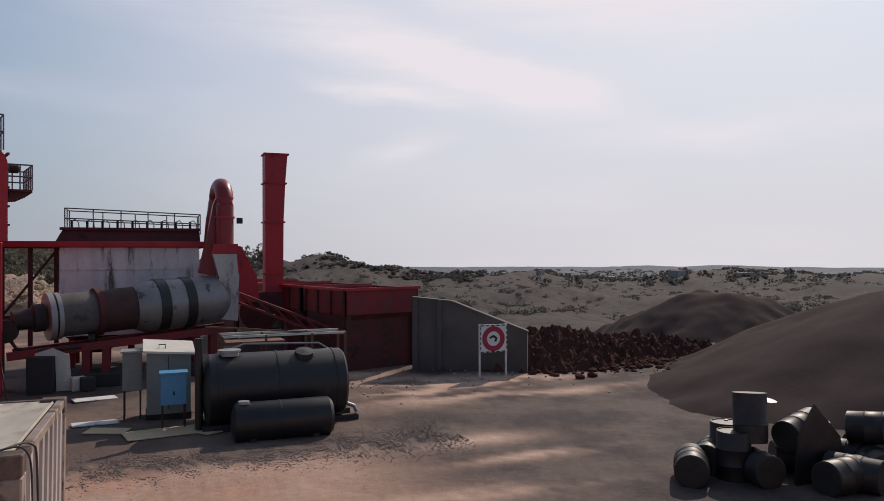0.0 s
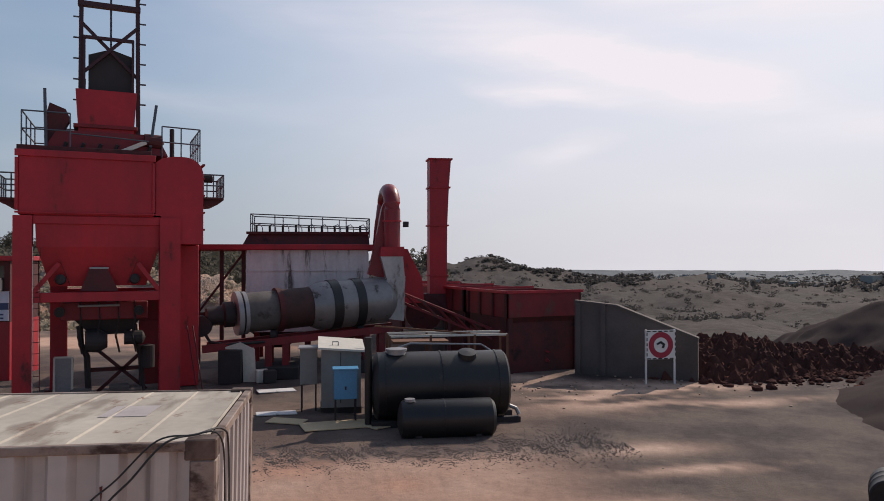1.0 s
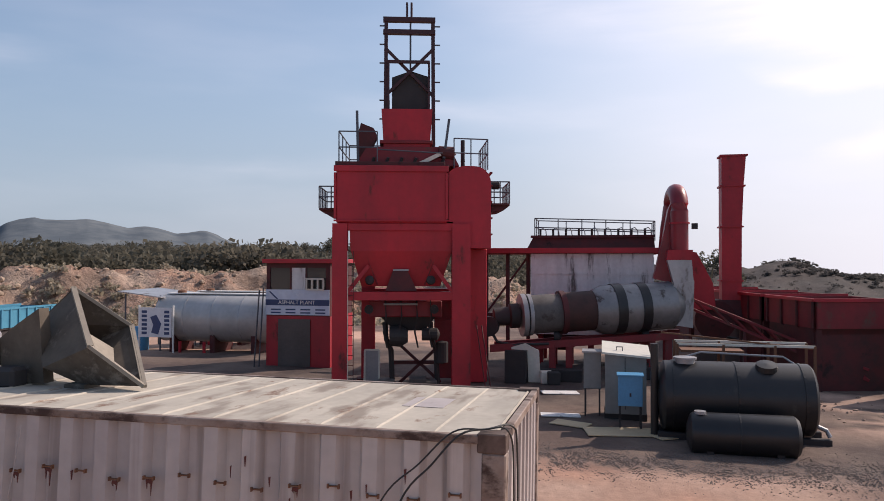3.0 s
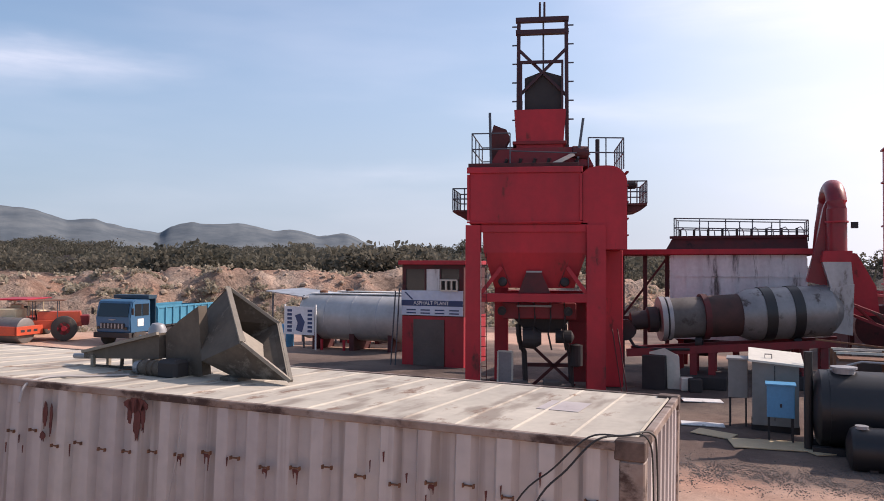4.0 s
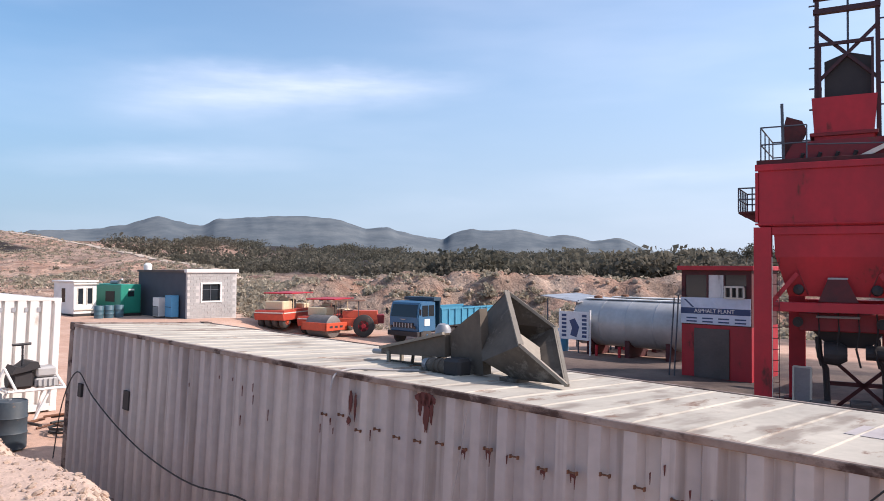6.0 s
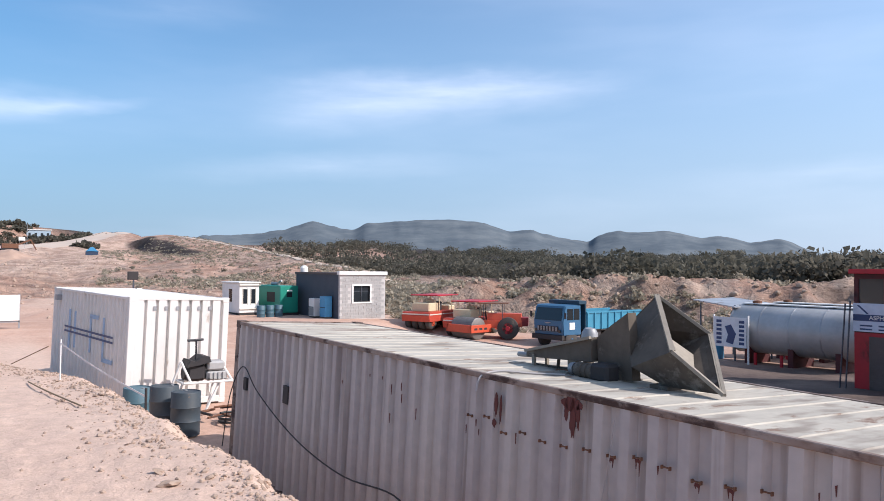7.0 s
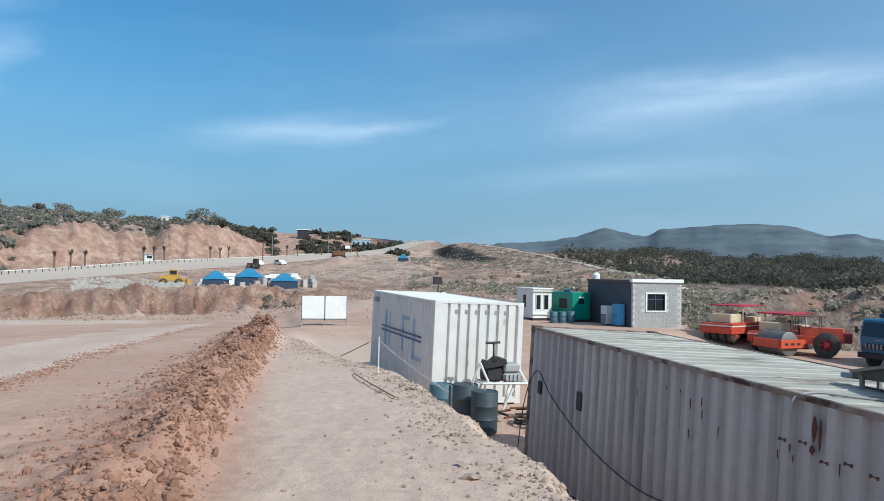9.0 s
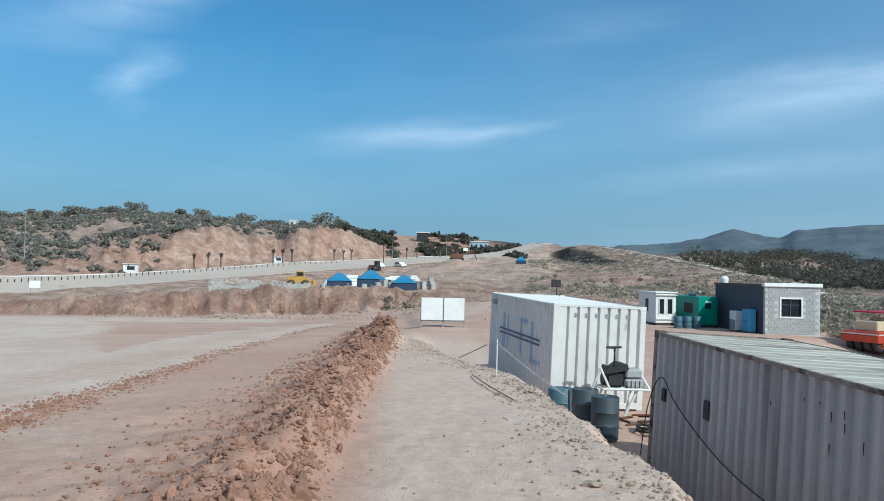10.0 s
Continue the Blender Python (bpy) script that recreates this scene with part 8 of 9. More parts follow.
def smooth_line(pts, n=6):
    pts = [Vector(p) for p in pts]
    out = []
    for i in range(len(pts) - 1):
        p0, p1, p2, p3 = pts[max(i - 1, 0)], pts[i], pts[i + 1], pts[min(i + 2, len(pts) - 1)]
        for k in range(n):
            t = k / n
            out.append(0.5 * ((2 * p1) + (p2 - p0) * t + (2 * p0 - 5 * p1 + 4 * p2 - p3) * t * t + (3 * p1 - p0 - 3 * p2 + p3) * t**3))
    return out + [pts[-1]]


cable([(-12.35, -0.2, 0.5), (-12.1, -0.16, 1.42), (-11.65, -0.10, 1.97), (-10.91, -0.14, 1.68), (-9.95, -0.15, 1.36), (-8.92, -0.17, 1.14), (-7.73, -0.19, 1.04), (-6.52, -0.2, 1.12), (-5.9, -0.22, 0.9)], 0.010, "slack black cable hanging along the container side")
cable([(-0.80, -0.32, 1.6), (-0.62, -0.20, 2.2), (-0.44, -0.12, 2.42), (-0.28, -0.03, 2.59), (-0.12, 0.1, 2.605), (0.0, 0.3, 2.585), (0.03, 0.34, 2.4), (0.03, 0.34, 1.5)], 0.0065, "thin black cable laid over the container corner")
cable([(-0.98, -0.36, 1.6), (-0.74, -0.2, 2.2), (-0.52, -0.12, 2.42), (-0.33, -0.02, 2.60), (-0.15, 0.05, 2.61), (0.0, 0.12, 2.59), (0.03, 0.14, 2.3), (0.03, 0.1, 1.4)], 0.0055, "second black cable over the container corner")
cable([(-5.16, -0.10, 2.46), (-5.18, -0.02, 2.60), (-5.16, 0.2, 2.635), (-5.0, 0.5, 2.61), (-4.8, 0.75, 2.60)], 0.012, "short pale hose curling over the roof edge", PATCH)
cable([(-3.42, -0.06, 2.5), (-3.47, -0.09, 2.1), (-3.6, -0.1, 1.5), (-3.7, -0.14, 0.9)], 0.004, "thin grey wire hanging down the container side", PATCH)


# ---- tar drums and boards heaped at the yard's east side ----
TARDRUM = mat("tarred_drum", (0.013, 0.0125, 0.014), 0.5, 0.1, alt=(0.05, 0.045, 0.045), scale=3, fine=24, bump=0.006, stain=(0.14, 0.12, 0.11), stain_scale=3, stain_at=0.66)
td = steel_drum(TARDRUM, "black tarred drum lying in a heap", "tar_drum")
tagged(td, group="heap of tar drums")
td.matrix_basis = pose(9.15, 5.45, -0.02, 90, 0, 140)
rng = random.Random(11)
PILE = [(9.85, 5.9, -0.02, 90, 0, 128), (10.35, 4.9, -0.02, 90, 0, 170), (10.2, 5.6, -0.32, 0, 0, 0), (10.6, 6.2, -0.32, 0, 0, 30), (11.2, 5.7, -0.02, 90, 0, 60), (11.5, 4.8, -0.02, 90, 0, 20),
        (11.0, 5.2, 0.45, 80, 10, 100), (12.1, 5.6, -0.32, 0, 0, 50), (12.6, 4.9, -0.02, 90, 0, 200), (12.2, 4.2, -0.02, 90, 0, 150), (13.1, 5.6, -0.02, 90, 0, 80), (12.5, 5.2, 0.5, 85, 0, 30), (13.4, 4.6, -0.02, 90, 0, 10), (10.9, 4.3, -0.02, 90, 0, 95)]
for p in PILE:
    copy_thing(td, pose(*p))
bx_ = thing("upended_drum", (10.55, 5.6, 0.5), "dark drum standing upended on the heap", "drum")
part("drum_body", turned([(0, 0), (0, 0.28), (0.3, 0.29), (0.31, 0.3), (0.33, 0.29), (0.86, 0.285), (0.86, 0)], (10.5, 5.5, 0.35), (0.06, 0.1, 1), 22), TARDRUM, bx_, smooth=True)
part("lid", turned([(0, 0), (0, 0.26), (0.02, 0.26), (0.02, 0)], (10.95, 5.7, 1.02), (0.1, -0.1, 1), 20), GREYSTEEL, bx_)
sheet = thing("steel_sheet", (11.4, 5.0, 0.3), "bent black steel sheet leaning on the drums", "sheet")
part("sheet_body", prism([(10.9, -0.3), (10.95, 0.5), (11.35, 1.05), (11.95, 0.45), (12.1, -0.3)], 4.9, 4.94), TARDRUM, sheet)


# ---- clods of the berm, stones on the bank ----
def rock_mesh(seed, name="rock", sub=1):
    b = bmesh.new()
    bmesh.ops.create_icosphere(b, subdivisions=sub, radius=0.5)
    r = random.Random(seed)
    for v in b.verts:
        v.co *= r.uniform(0.72, 1.2) if sub == 1 else r.uniform(0.86, 1.1) * (1 + 0.22 * math.sin(v.co.x * 7 + seed) * math.sin(v.co.y * 6 + seed * 2) + 0.15 * math.sin(v.co.z * 9 + seed))
        v.co.z *= 0.72
    me = bpy.data.meshes.new(name)
    b.to_mesh(me)
    b.free()
    return me


CLOD = mat("dry_clod", (0.32, 0.175, 0.122), 0.95, sheen=0.1, alt=(0.22, 0.12, 0.085), scale=3, fine=14, bump=0.03, piece=0.22)
STONE = mat("pale_stone", (0.38, 0.28, 0.215), 0.95, alt=(0.28, 0.20, 0.155), scale=3, fine=14, bump=0.02, piece=0.2)
clod_meshes = [rock_mesh(k, "clod", 2) for k in range(8)]
stone_meshes = [rock_mesh(40 + k, "stone", 2) for k in range(6)]
for me in clod_meshes:
    me.materials.append(CLOD)
for me in stone_meshes:
    me.materials.append(STONE)


def berm_y(x):
    return float(np.interp(x, BERM_X, BERM_Y))


def rocks_stuff(name, spots, material, label, seed):
    """Many small stones in one mesh. spots: x, y, size."""
    r = np.random.RandomState(seed)
    base = [rock_mesh(100 + seed + k) for k in range(5)]
    cos, faces = [], []
    for me in base:
        c = np.zeros(len(me.vertices) * 3)
        me.vertices.foreach_get("co", c)
        f = np.zeros(len(me.polygons) * 3, int)
        me.polygons.foreach_get("vertices", f)
        cos.append(c.reshape(-1, 3)); faces.append(f.reshape(-1, 3))
        bpy.data.meshes.remove(me)
    xs, ys = spots[:, 0], spots[:, 1]
    zs = height(xs, ys)
    V, F, n = [], [], 0
    for x, y, s, z in zip(xs, ys, spots[:, 2], zs):
        k = r.randint(5)
        a = r.uniform(0, 6.28)
        c = cos[k] * s * r.uniform(0.7, 1.3, 3)
        c = np.stack([c[:, 0] * math.cos(a) - c[:, 1] * math.sin(a), c[:, 0] * math.sin(a) + c[:, 1] * math.cos(a), c[:, 2]], -1)
        V.append(c + (x, y, z + s * 0.12)); F.append(faces[k] + n)
        n += len(c)
    me = bpy.data.meshes.new(name)
    me.from_pydata(np.concatenate(V).tolist(), [], np.concatenate(F).tolist())
    me.materials.append(material)
    return tagged(new(name, me), label, "stones", kind="stuff")


ROCK = mat("brown_rock", (0.37, 0.275, 0.205), 0.95, alt=(0.24, 0.175, 0.13), scale=0.8, fine=6, bump=0.03)
CLOD_STUFF = CLOD.copy()
STONE_STUFF = STONE.copy()
for m_ in (CLOD_STUFF, STONE_STUFF):
    nd = m_.node_tree
    oi = next(x for x in nd.nodes if x.type == "OBJECT_INFO")
    ge = nd.nodes.new("ShaderNodeNewGeometry")
    for lk in list(nd.links):
        if lk.from_node == oi:
            nd.links.new(ge.outputs["Random Per Island"], lk.to_socket)
    nd.nodes.remove(oi)

bermob = thing("earth_berm", (-10, -5.3, hz(-10, -5.3)), "loose ridge of reddish earth clods beside the path", "berm")
rs = np.random.RandomState(3)
for k in range(290):
    x = -3.6 - 22 * rs.rand() ** 1.7
    y = rs.normal(0, 0.27)
    y = berm_y(x) + (0.55 * y if y > 0 else 1.5 * y)
    s = rs.uniform(0.045, 0.11) * (1.6 if rs.rand() < 0.12 else 1) * float(np.interp(x, [-26, -8], [2.0, 1.0]))
    ob = new("clod", clod_meshes[k % 8])
    ob.parent = bermob
    ob.matrix_basis = Matrix.Translation(Vector((x, y, hz(x, y) + s * 0.15)) - bermob.location) @ Euler((rs.rand() * 6, rs.rand() * 6, rs.rand() * 6)).to_matrix().to_4x4() @ Matrix.Diagonal((s * 1.3, s, s * 0.9, 1))
n = 30000
xx = 0.5 - 34 * rs.rand(n) ** 1.3
xx = xx[rs.rand(n) < np.clip((-xx + 0.5) / 4.5, 0, 1)]
n = len(xx)
yy = np.array([berm_y(v) for v in xx]) + np.where(rs.rand(n) < 0.42, np.abs(rs.normal(0, 0.12, n)) * np.interp(xx, [-30, -8], [1.6, 1.0]), -np.abs(rs.normal(0, 0.4, n))) - np.where(rs.rand(n) < 0.25, rs.rand(n) * 1.5, 0)
rocks_stuff("earth_crumbs", np.stack([xx, yy, (0.012 + 0.05 * rs.rand(n) ** 2.2) * np.interp(xx, [-30, -8], [2.2, 1.0])], -1), CLOD_STUFF, "reddish earth crumbs strewn over the berm", 5)
n = 3000
ra, rd_ = [-117.4, -111.7, -105.8, -99.7, -95.1], [9.8, 12.3, 17.0, 28.8, 49.5]
aa = rs.uniform(-119, -95.5, n)
dd = np.interp(aa, ra, rd_) * (1 + rs.normal(0, 0.05, n))
rocks_stuff("track_edge_clods", np.stack([CX + dd * np.sin(np.radians(aa)), CY + dd * np.cos(np.radians(aa)), rs.uniform(0.015, 0.055, n)], -1), CLOD_STUFF, "line of churned clods along the wheel track", 6)
n = 7000
xx = -3.0 - 28 * rs.rand(n) ** 1.4
yy = edge_y(xx) + rs.normal(0, 0.42, n)
yy = np.where(rs.rand(n) < 0.03, rs.uniform(-4.8, -2.6, n), yy)
rocks_stuff("gravel_scatter", np.stack([xx, yy, 0.010 + 0.05 * rs.rand(n) ** 3], -1), STONE_STUFF, "pale gravel strewn along the bank's edge", 9)
for k in range(46):
    x = -4.2 - 14 * rs.rand()
    y = float(edge_y(x)) - 0.2 + rs.normal(0, 0.35)
    s = rs.uniform(0.035, 0.08) if k else 0.12
    if k == 0:
        x, y = -5.35, -2.95
    ob = new("bank_stone", stone_meshes[k % 6])
    ob.matrix_basis = Matrix.Translation((x, y, hz(x, y) + s * 0.15)) @ Euler((rs.rand() * 0.6, rs.rand() * 0.6, rs.rand() * 6)).to_matrix().to_4x4() @ Matrix.Diagonal((s * 1.3, s, s * 0.8, 1))
    tagged(ob, "pale stone lying at the bank's edge", "stone", "stones on the bank")
n = 1500
aa = rs.uniform(-112, -88, n)
dd = rs.uniform(70, 118, n)
rocks_stuff("cut_bank_stones", np.stack([CX + dd * np.sin(np.radians(aa)), CY + dd * np.cos(np.radians(aa)), rs.uniform(0.1, 0.55, n) ** 1.6], -1), STONE_STUFF, "stones and clods below the cut bank", 13)
n = 1500
aa = rs.uniform(-62, -8, n)
dd = rs.uniform(54, 84, n)
rocks_stuff("quarry_stones", np.stack([CX + dd * np.sin(np.radians(aa)), CY + dd * np.cos(np.radians(aa)), rs.uniform(0.1, 0.75, n) ** 1.6], -1), ROCK, "broken rock along the quarried edge", 17)
n = 1300
aa = rs.uniform(-88, -62, n)
dd = rs.uniform(56, 190, n)
rocks_stuff("slope_stones", np.stack([CX + dd * np.sin(np.radians(aa)), CY + dd * np.cos(np.radians(aa)), rs.uniform(0.1, 0.75, n) ** 1.9], -1), STONE_STUFF, "stones strewn over the dry slope", 19)
n = 170
xx, yy = rs.uniform(5.5, 17, n), rs.normal(17.3, 1.1, n)
rocks_stuff("pale_rubble", np.stack([xx, yy, rs.uniform(0.03, 0.12, n)], -1), STONE_STUFF, "pale rubble strewn before the concrete wall", 37)
n = 1800
xx, yy = rs.uniform(12.5, 21, n), rs.normal(19.2, 1.3, n)
rocks_stuff("red_soil_clods", np.stack([xx, yy, rs.uniform(0.06, 0.36, n)], -1), REDSOIL, "dark red clods at the foot of the soil heap", 23)
GRAVEL_PALE = mat("grey_gravel", (0.17, 0.145, 0.135), 0.95, alt=(0.10, 0.085, 0.08), scale=2, fine=22, bump=0.01)
n = 14000
xx, yy = rs.uniform(-2.5, 7.0, n), rs.normal(10.4, 0.6, n)
rocks_stuff("yard_gravel", np.stack([xx, yy, rs.uniform(0.014, 0.030, n)], -1), GRAVEL_PALE, "strip of loose dark gravel before the tanks", 29)

# fallen stick with dry twigs on the path
solo("dry_stick", tube(smooth_line([(-14.6, -3.0, hz(-14.6, -3.0) + 0.03), (-12.5, -2.95, hz(-12.5, -2.95) + 0.05), (-10.6, -2.75, hz(-10.6, -2.75) + 0.03)]), 0.012, 5), WOOD, "thin dry stick lying along the bank", "stick", origin=(-12.5, -2.95, hz(-12.5, -2.95)))
solo("dry_stick", tube(smooth_line([(-19.2, -2.9, hz(-19.2, -2.9) + 0.05), (-18.2, -2.6, hz(-18.2, -2.6) + 0.35), (-17.4, -2.35, hz(-17.4, -2.35) + 0.62)]), 0.012, 5), WOOD, "thin dry branch sticking up from the path", "stick", origin=(-19.2, -2.9, hz(-19.2, -2.9)))


# ---- scrub and trees ----
def foliage(name, color, alt):
    m = mat(name, color, 0.8, alt=alt, scale=0.035, amount=0.9, fine=0.5, bump=0)
    nt = m.node_tree
    b_ = nt.nodes["Principled BSDF"]
    ge = nt.nodes.new("ShaderNodeNewGeometry")
    mr = nt.nodes.new("ShaderNodeMapRange")
    mr.inputs["To Min"].default_value, mr.inputs["To Max"].default_value = 0.72, 1.3
    nt.links.new(ge.outputs["Random Per Island"], mr.inputs[0])
    mx = nt.nodes.new("ShaderNodeMix"); mx.data_type = "RGBA"; mx.blend_type = "MULTIPLY"; mx.inputs["Factor"].default_value = 1.0
    src = b_.inputs["Base Color"].links[0].from_socket
    nt.links.new(src, mx.inputs["A"])
    nt.links.new(mr.outputs[0], mx.inputs["B"])
    nt.links.new(mx.outputs["Result"], b_.inputs["Base Color"])
    b_.inputs["Specular IOR Level"].default_value = 0.2
    # thin leaves let light through
    tr = nt.nodes.new("ShaderNodeBsdfTranslucent")
    nt.links.new(mx.outputs["Result"], tr.inputs["Color"])
    ms = nt.nodes.new("ShaderNodeMixShader")
    ms.inputs[0].default_value = 0.45
    nt.links.new(b_.outputs[0], ms.inputs[1])
    nt.links.new(tr.outputs[0], ms.inputs[2])
    nt.links.new(ms.outputs[0], nt.nodes["Material Output"].inputs["Surface"])
    return m


LEAF = foliage("scrub_leaves", (0.25, 0.222, 0.17), (0.32, 0.27, 0.205))
LEAF_DARK = foliage("dark_leaves", (0.098, 0.093, 0.070), (0.155, 0.138, 0.108))


# distance haze is mixed into these two leaf colours, greying and paling them
LEAF_HAZY = foliage("hazy_leaves", (0.085, 0.080, 0.076), (0.115, 0.104, 0.098))
LEAF_HILL = foliage("hazy_hill_leaves", (0.235, 0.222, 0.185), (0.31, 0.285, 0.235))
DRYGRASS = foliage("dry_grass", (0.33, 0.285, 0.215), (0.43, 0.375, 0.29))


def leaf_cloud(centres, sizes, per, r, squash=0.6, clump=0.19):
    """Quads for many crowns: each crown a handful of lobes, each lobe a swarm of small leaf clumps."""
    V, F = [], []
    n = 0
    for c, s in zip(centres, sizes):
        lobes = r.randint(3, 6)
        lc = r.normal(0, 0.28, (lobes, 3)) * (1, 1, 0.5)
        ls = r.uniform(0.28, 0.5, lobes)
        w = r.randint(0, lobes, per)
        p = r.normal(0, 1, (per, 3))
        p /= np.linalg.norm(p, axis=1, keepdims=True)
        p = lc[w] + p * (ls[w] * r.uniform(0.55, 1.05, per))[:, None]
        p[:, 2] = p[:, 2] * squash + 0.42 * squash
        p = p * s
        p[:, 2] = np.maximum(p[:, 2], 0.02 * s)
        u = r.normal(0, 1, (per, 3)); u /= np.linalg.norm(u, axis=1, keepdims=True)
        v = np.cross(u, r.normal(0, 1, (per, 3))); v /= np.linalg.norm(v, axis=1, keepdims=True)
        q = (s * clump * r.uniform(0.6, 1.3, per))[:, None]
        p = p + c
        V.append(np.stack([p - u * q - v * q * 0.6, p + u * q - v * q * 0.5, p + u * q * 0.7 + v * q * 0.7, p - u * q * 0.8 + v * q * 0.6], 1).reshape(-1, 3))
        F.append(np.arange(per * 4).reshape(-1, 4) + n)
        n += per * 4
    return np.concatenate(V), np.concatenate(F)


def scrub(name, az0, az1, d0, d1, count, s0, s1, per, material, label, seed, power=0.6, keep=None, clump=0.14, squash=0.6):
    r = np.random.RandomState(seed)
    az_ = r.uniform(az0, az1, count)
    d = (d0**power + (d1**power - d0**power) * r.rand(count)) ** (1 / power)
    x, y = CX + d * np.sin(np.radians(az_)), CY + d * np.cos(np.radians(az_))
    ok = fbm(x / (d * 0.06 + 6), y / (d * 0.06 + 6), 3, seed) > (-0.12 if keep is None else keep)
    ok &= (az_ > -91) | (d > np.where(az_ < -107, 1.12, 1.42) * road_d(az_))
    ok &= (az_ > -76.5) | (d < 0.75 * road_d(az_)) | (d > 1.16 * road_d(az_))
    la = [p[0] for p in LEDGE]
    ok &= (az_ > -57) | (az_ < -78) | (s1 < 3) | (d > 1.06 * np.interp(az_, la, [p[1] for p in LEDGE]))
    x, y, d = x[ok], y[ok], d[ok]
    c = np.stack([x, y, height(x, y) - 0.1], -1)
    V, F = leaf_cloud(c, s0 + (s1 - s0) * r.rand(len(x)) ** 1.5, per, r, squash=squash, clump=clump)
    me = bpy.data.meshes.new(name)
    me.from_pydata(V.tolist(), [], F.tolist())
    me.materials.append(material)
    return tagged(new(name, me), label, "bushes", kind="stuff")


scrub("scrub_plain", -66, -6, 80, 270, 1150, 1.2, 9.0, 480, LEAF_DARK, "grey-green thorn scrub over the plain", 1, keep=0.0, clump=0.036, squash=0.5)
scrub("scrub_plain_far", -68, -4, 230, 780, 1500, 3.0, 15.0, 260, LEAF_DARK, "dark scrub woodland stretching to the hills", 2, power=0.9, keep=-0.02, clump=0.036, squash=0.5)
scrub("quarry_tufts", -62, -4, 50, 88, 2400, 0.35, 1.3, 46, DRYGRASS, "low dry tufts along the rock edge", 3, keep=-0.25)
scrub("slope_grass", -80, -57, 54, 300, 5200, 0.3, 1.2, 30, DRYGRASS, "dry brown grass on the earth slope", 24, keep=-0.2)
scrub("slope_scrub", -78, -59, 58, 300, 260, 0.4, 1.2, 40, LEAF, "low dry tufts on the earth slope", 4, keep=0.0)
scrub("hill_scrub", -120, -92, 270, 520, 800, 0.9, 4.6, 90, LEAF_HILL, "grey scrub dotting the hill behind the road", 5, keep=-0.3)
scrub("hillside_scrub", -124, -105.5, 190, 430, 560, 0.6, 4.4, 90, LEAF_HILL, "grey thorn scrub over the bare hillside", 35, keep=-0.45)
scrub("hill_trees", -119, -94, 400, 500, 260, 2.0, 6.5, 160, LEAF_HILL, "grey-green thorn trees along the hill top", 31, keep=-0.3, clump=0.07)
scrub("roadside_grove", -95, -80.5, 300, 500, 560, 2.5, 6.5, 90, LEAF_DARK, "dark green grove beside the far road", 6, keep=-0.25)
scrub("knoll_scrub", 5, 25, 360, 520, 420, 2.0, 4.5, 70, LEAF_HAZY, "grey-brown trees over the knoll", 7, keep=-0.3)
scrub("valley_scrub", 0, 56, 110, 420, 1300, 0.8, 2.8, 70, LEAF_HAZY, "grey-brown scrub over the valley side", 8, keep=-0.2, clump=0.08)
scrub("valley_scrub_far", 0, 56, 420, 1800, 1800, 4, 8, 30, LEAF_HAZY, "grey-brown scrub over the far valley", 9, power=0.8, keep=-0.1)
scrub("ditch_tufts", -104, -88, 84, 96, 60, 0.6, 1.5, 60, LEAF, "dry bushes at the foot of the cut bank", 10, keep=-0.5)


def tree(az_, d, h, crown, material, label, seed, group):
    r = np.random.RandomState(seed)
    x, y = polar(az_, d)
    z = hz(x, y)
    t = thing("tree", (x, y, z), label, "tree", group)
    top = Vector((x + r.normal(0, 0.1 * h), y, z + h * 0.72))
    bm = rod((x, y, z - 0.3), top, 0.035 * h, 0.012 * h, seg=7)
    for k in range(5):
        a = r.uniform(0, 6.28)
        s = Vector((x, y, z)).lerp(top, r.uniform(0.45, 0.95))
        rod(s, s + Vector((math.cos(a) * crown * 0.34, math.sin(a) * crown * 0.34, h * r.uniform(0.1, 0.25))), 0.012 * h, 0.004 * h, seg=5, bm=bm)
    part("trunk", bm, WOOD, t, "thin dark trunk with limbs")
    V, F = leaf_cloud(np.array([[top.x, top.y, z + h * 0.28]]), [crown], 650, r, squash=min(1.0, h / crown * 0.62), clump=0.05)
    me = bpy.data.meshes.new("crown")
    me.from_pydata((V - np.array(t.location)).tolist(), [], F.tolist())
    me.materials.append(material)
    cr = new("crown", me)
    cr.parent = t
    return t


for k, (a, d_, h, c) in enumerate(((-113.5, 452, 10, 13), (-111.0, 455, 7, 11), (-109.4, 450, 11, 11), (-106.5, 452, 8, 12), (-104.9, 450, 9, 10), (-101.8, 448, 8, 10), (-99.6, 446, 6, 8), (-96.0, 440, 11, 12), (-94.9, 442, 7, 9), (-115.5, 450, 8, 10))):
    tree(a, d_, h * 0.85, c * 0.8, LEAF_HILL, "wide-crowned dry tree on the hill's skyline", 60 + k, "skyline trees")
for k, (a, d_, h) in enumerate(((-21.5, 290, 9), (-20.2, 300, 12), (-18.8, 295, 10), (-17.2, 310, 11), (-15.9, 300, 13), (-22.8, 300, 8), (-24.5, 280, 7), (-14.3, 290, 10), (-13.0, 285, 12), (-11.8, 300, 9), (-19.5, 270, 8), (-16.6, 275, 9), (6.2, 260, 10), (7.6, 255, 12), (9.0, 265, 9))):
    tree(a, d_, h, h * 0.62, LEAF_DARK, "dark slender tree behind the plant", 80 + k, "trees behind the plant")


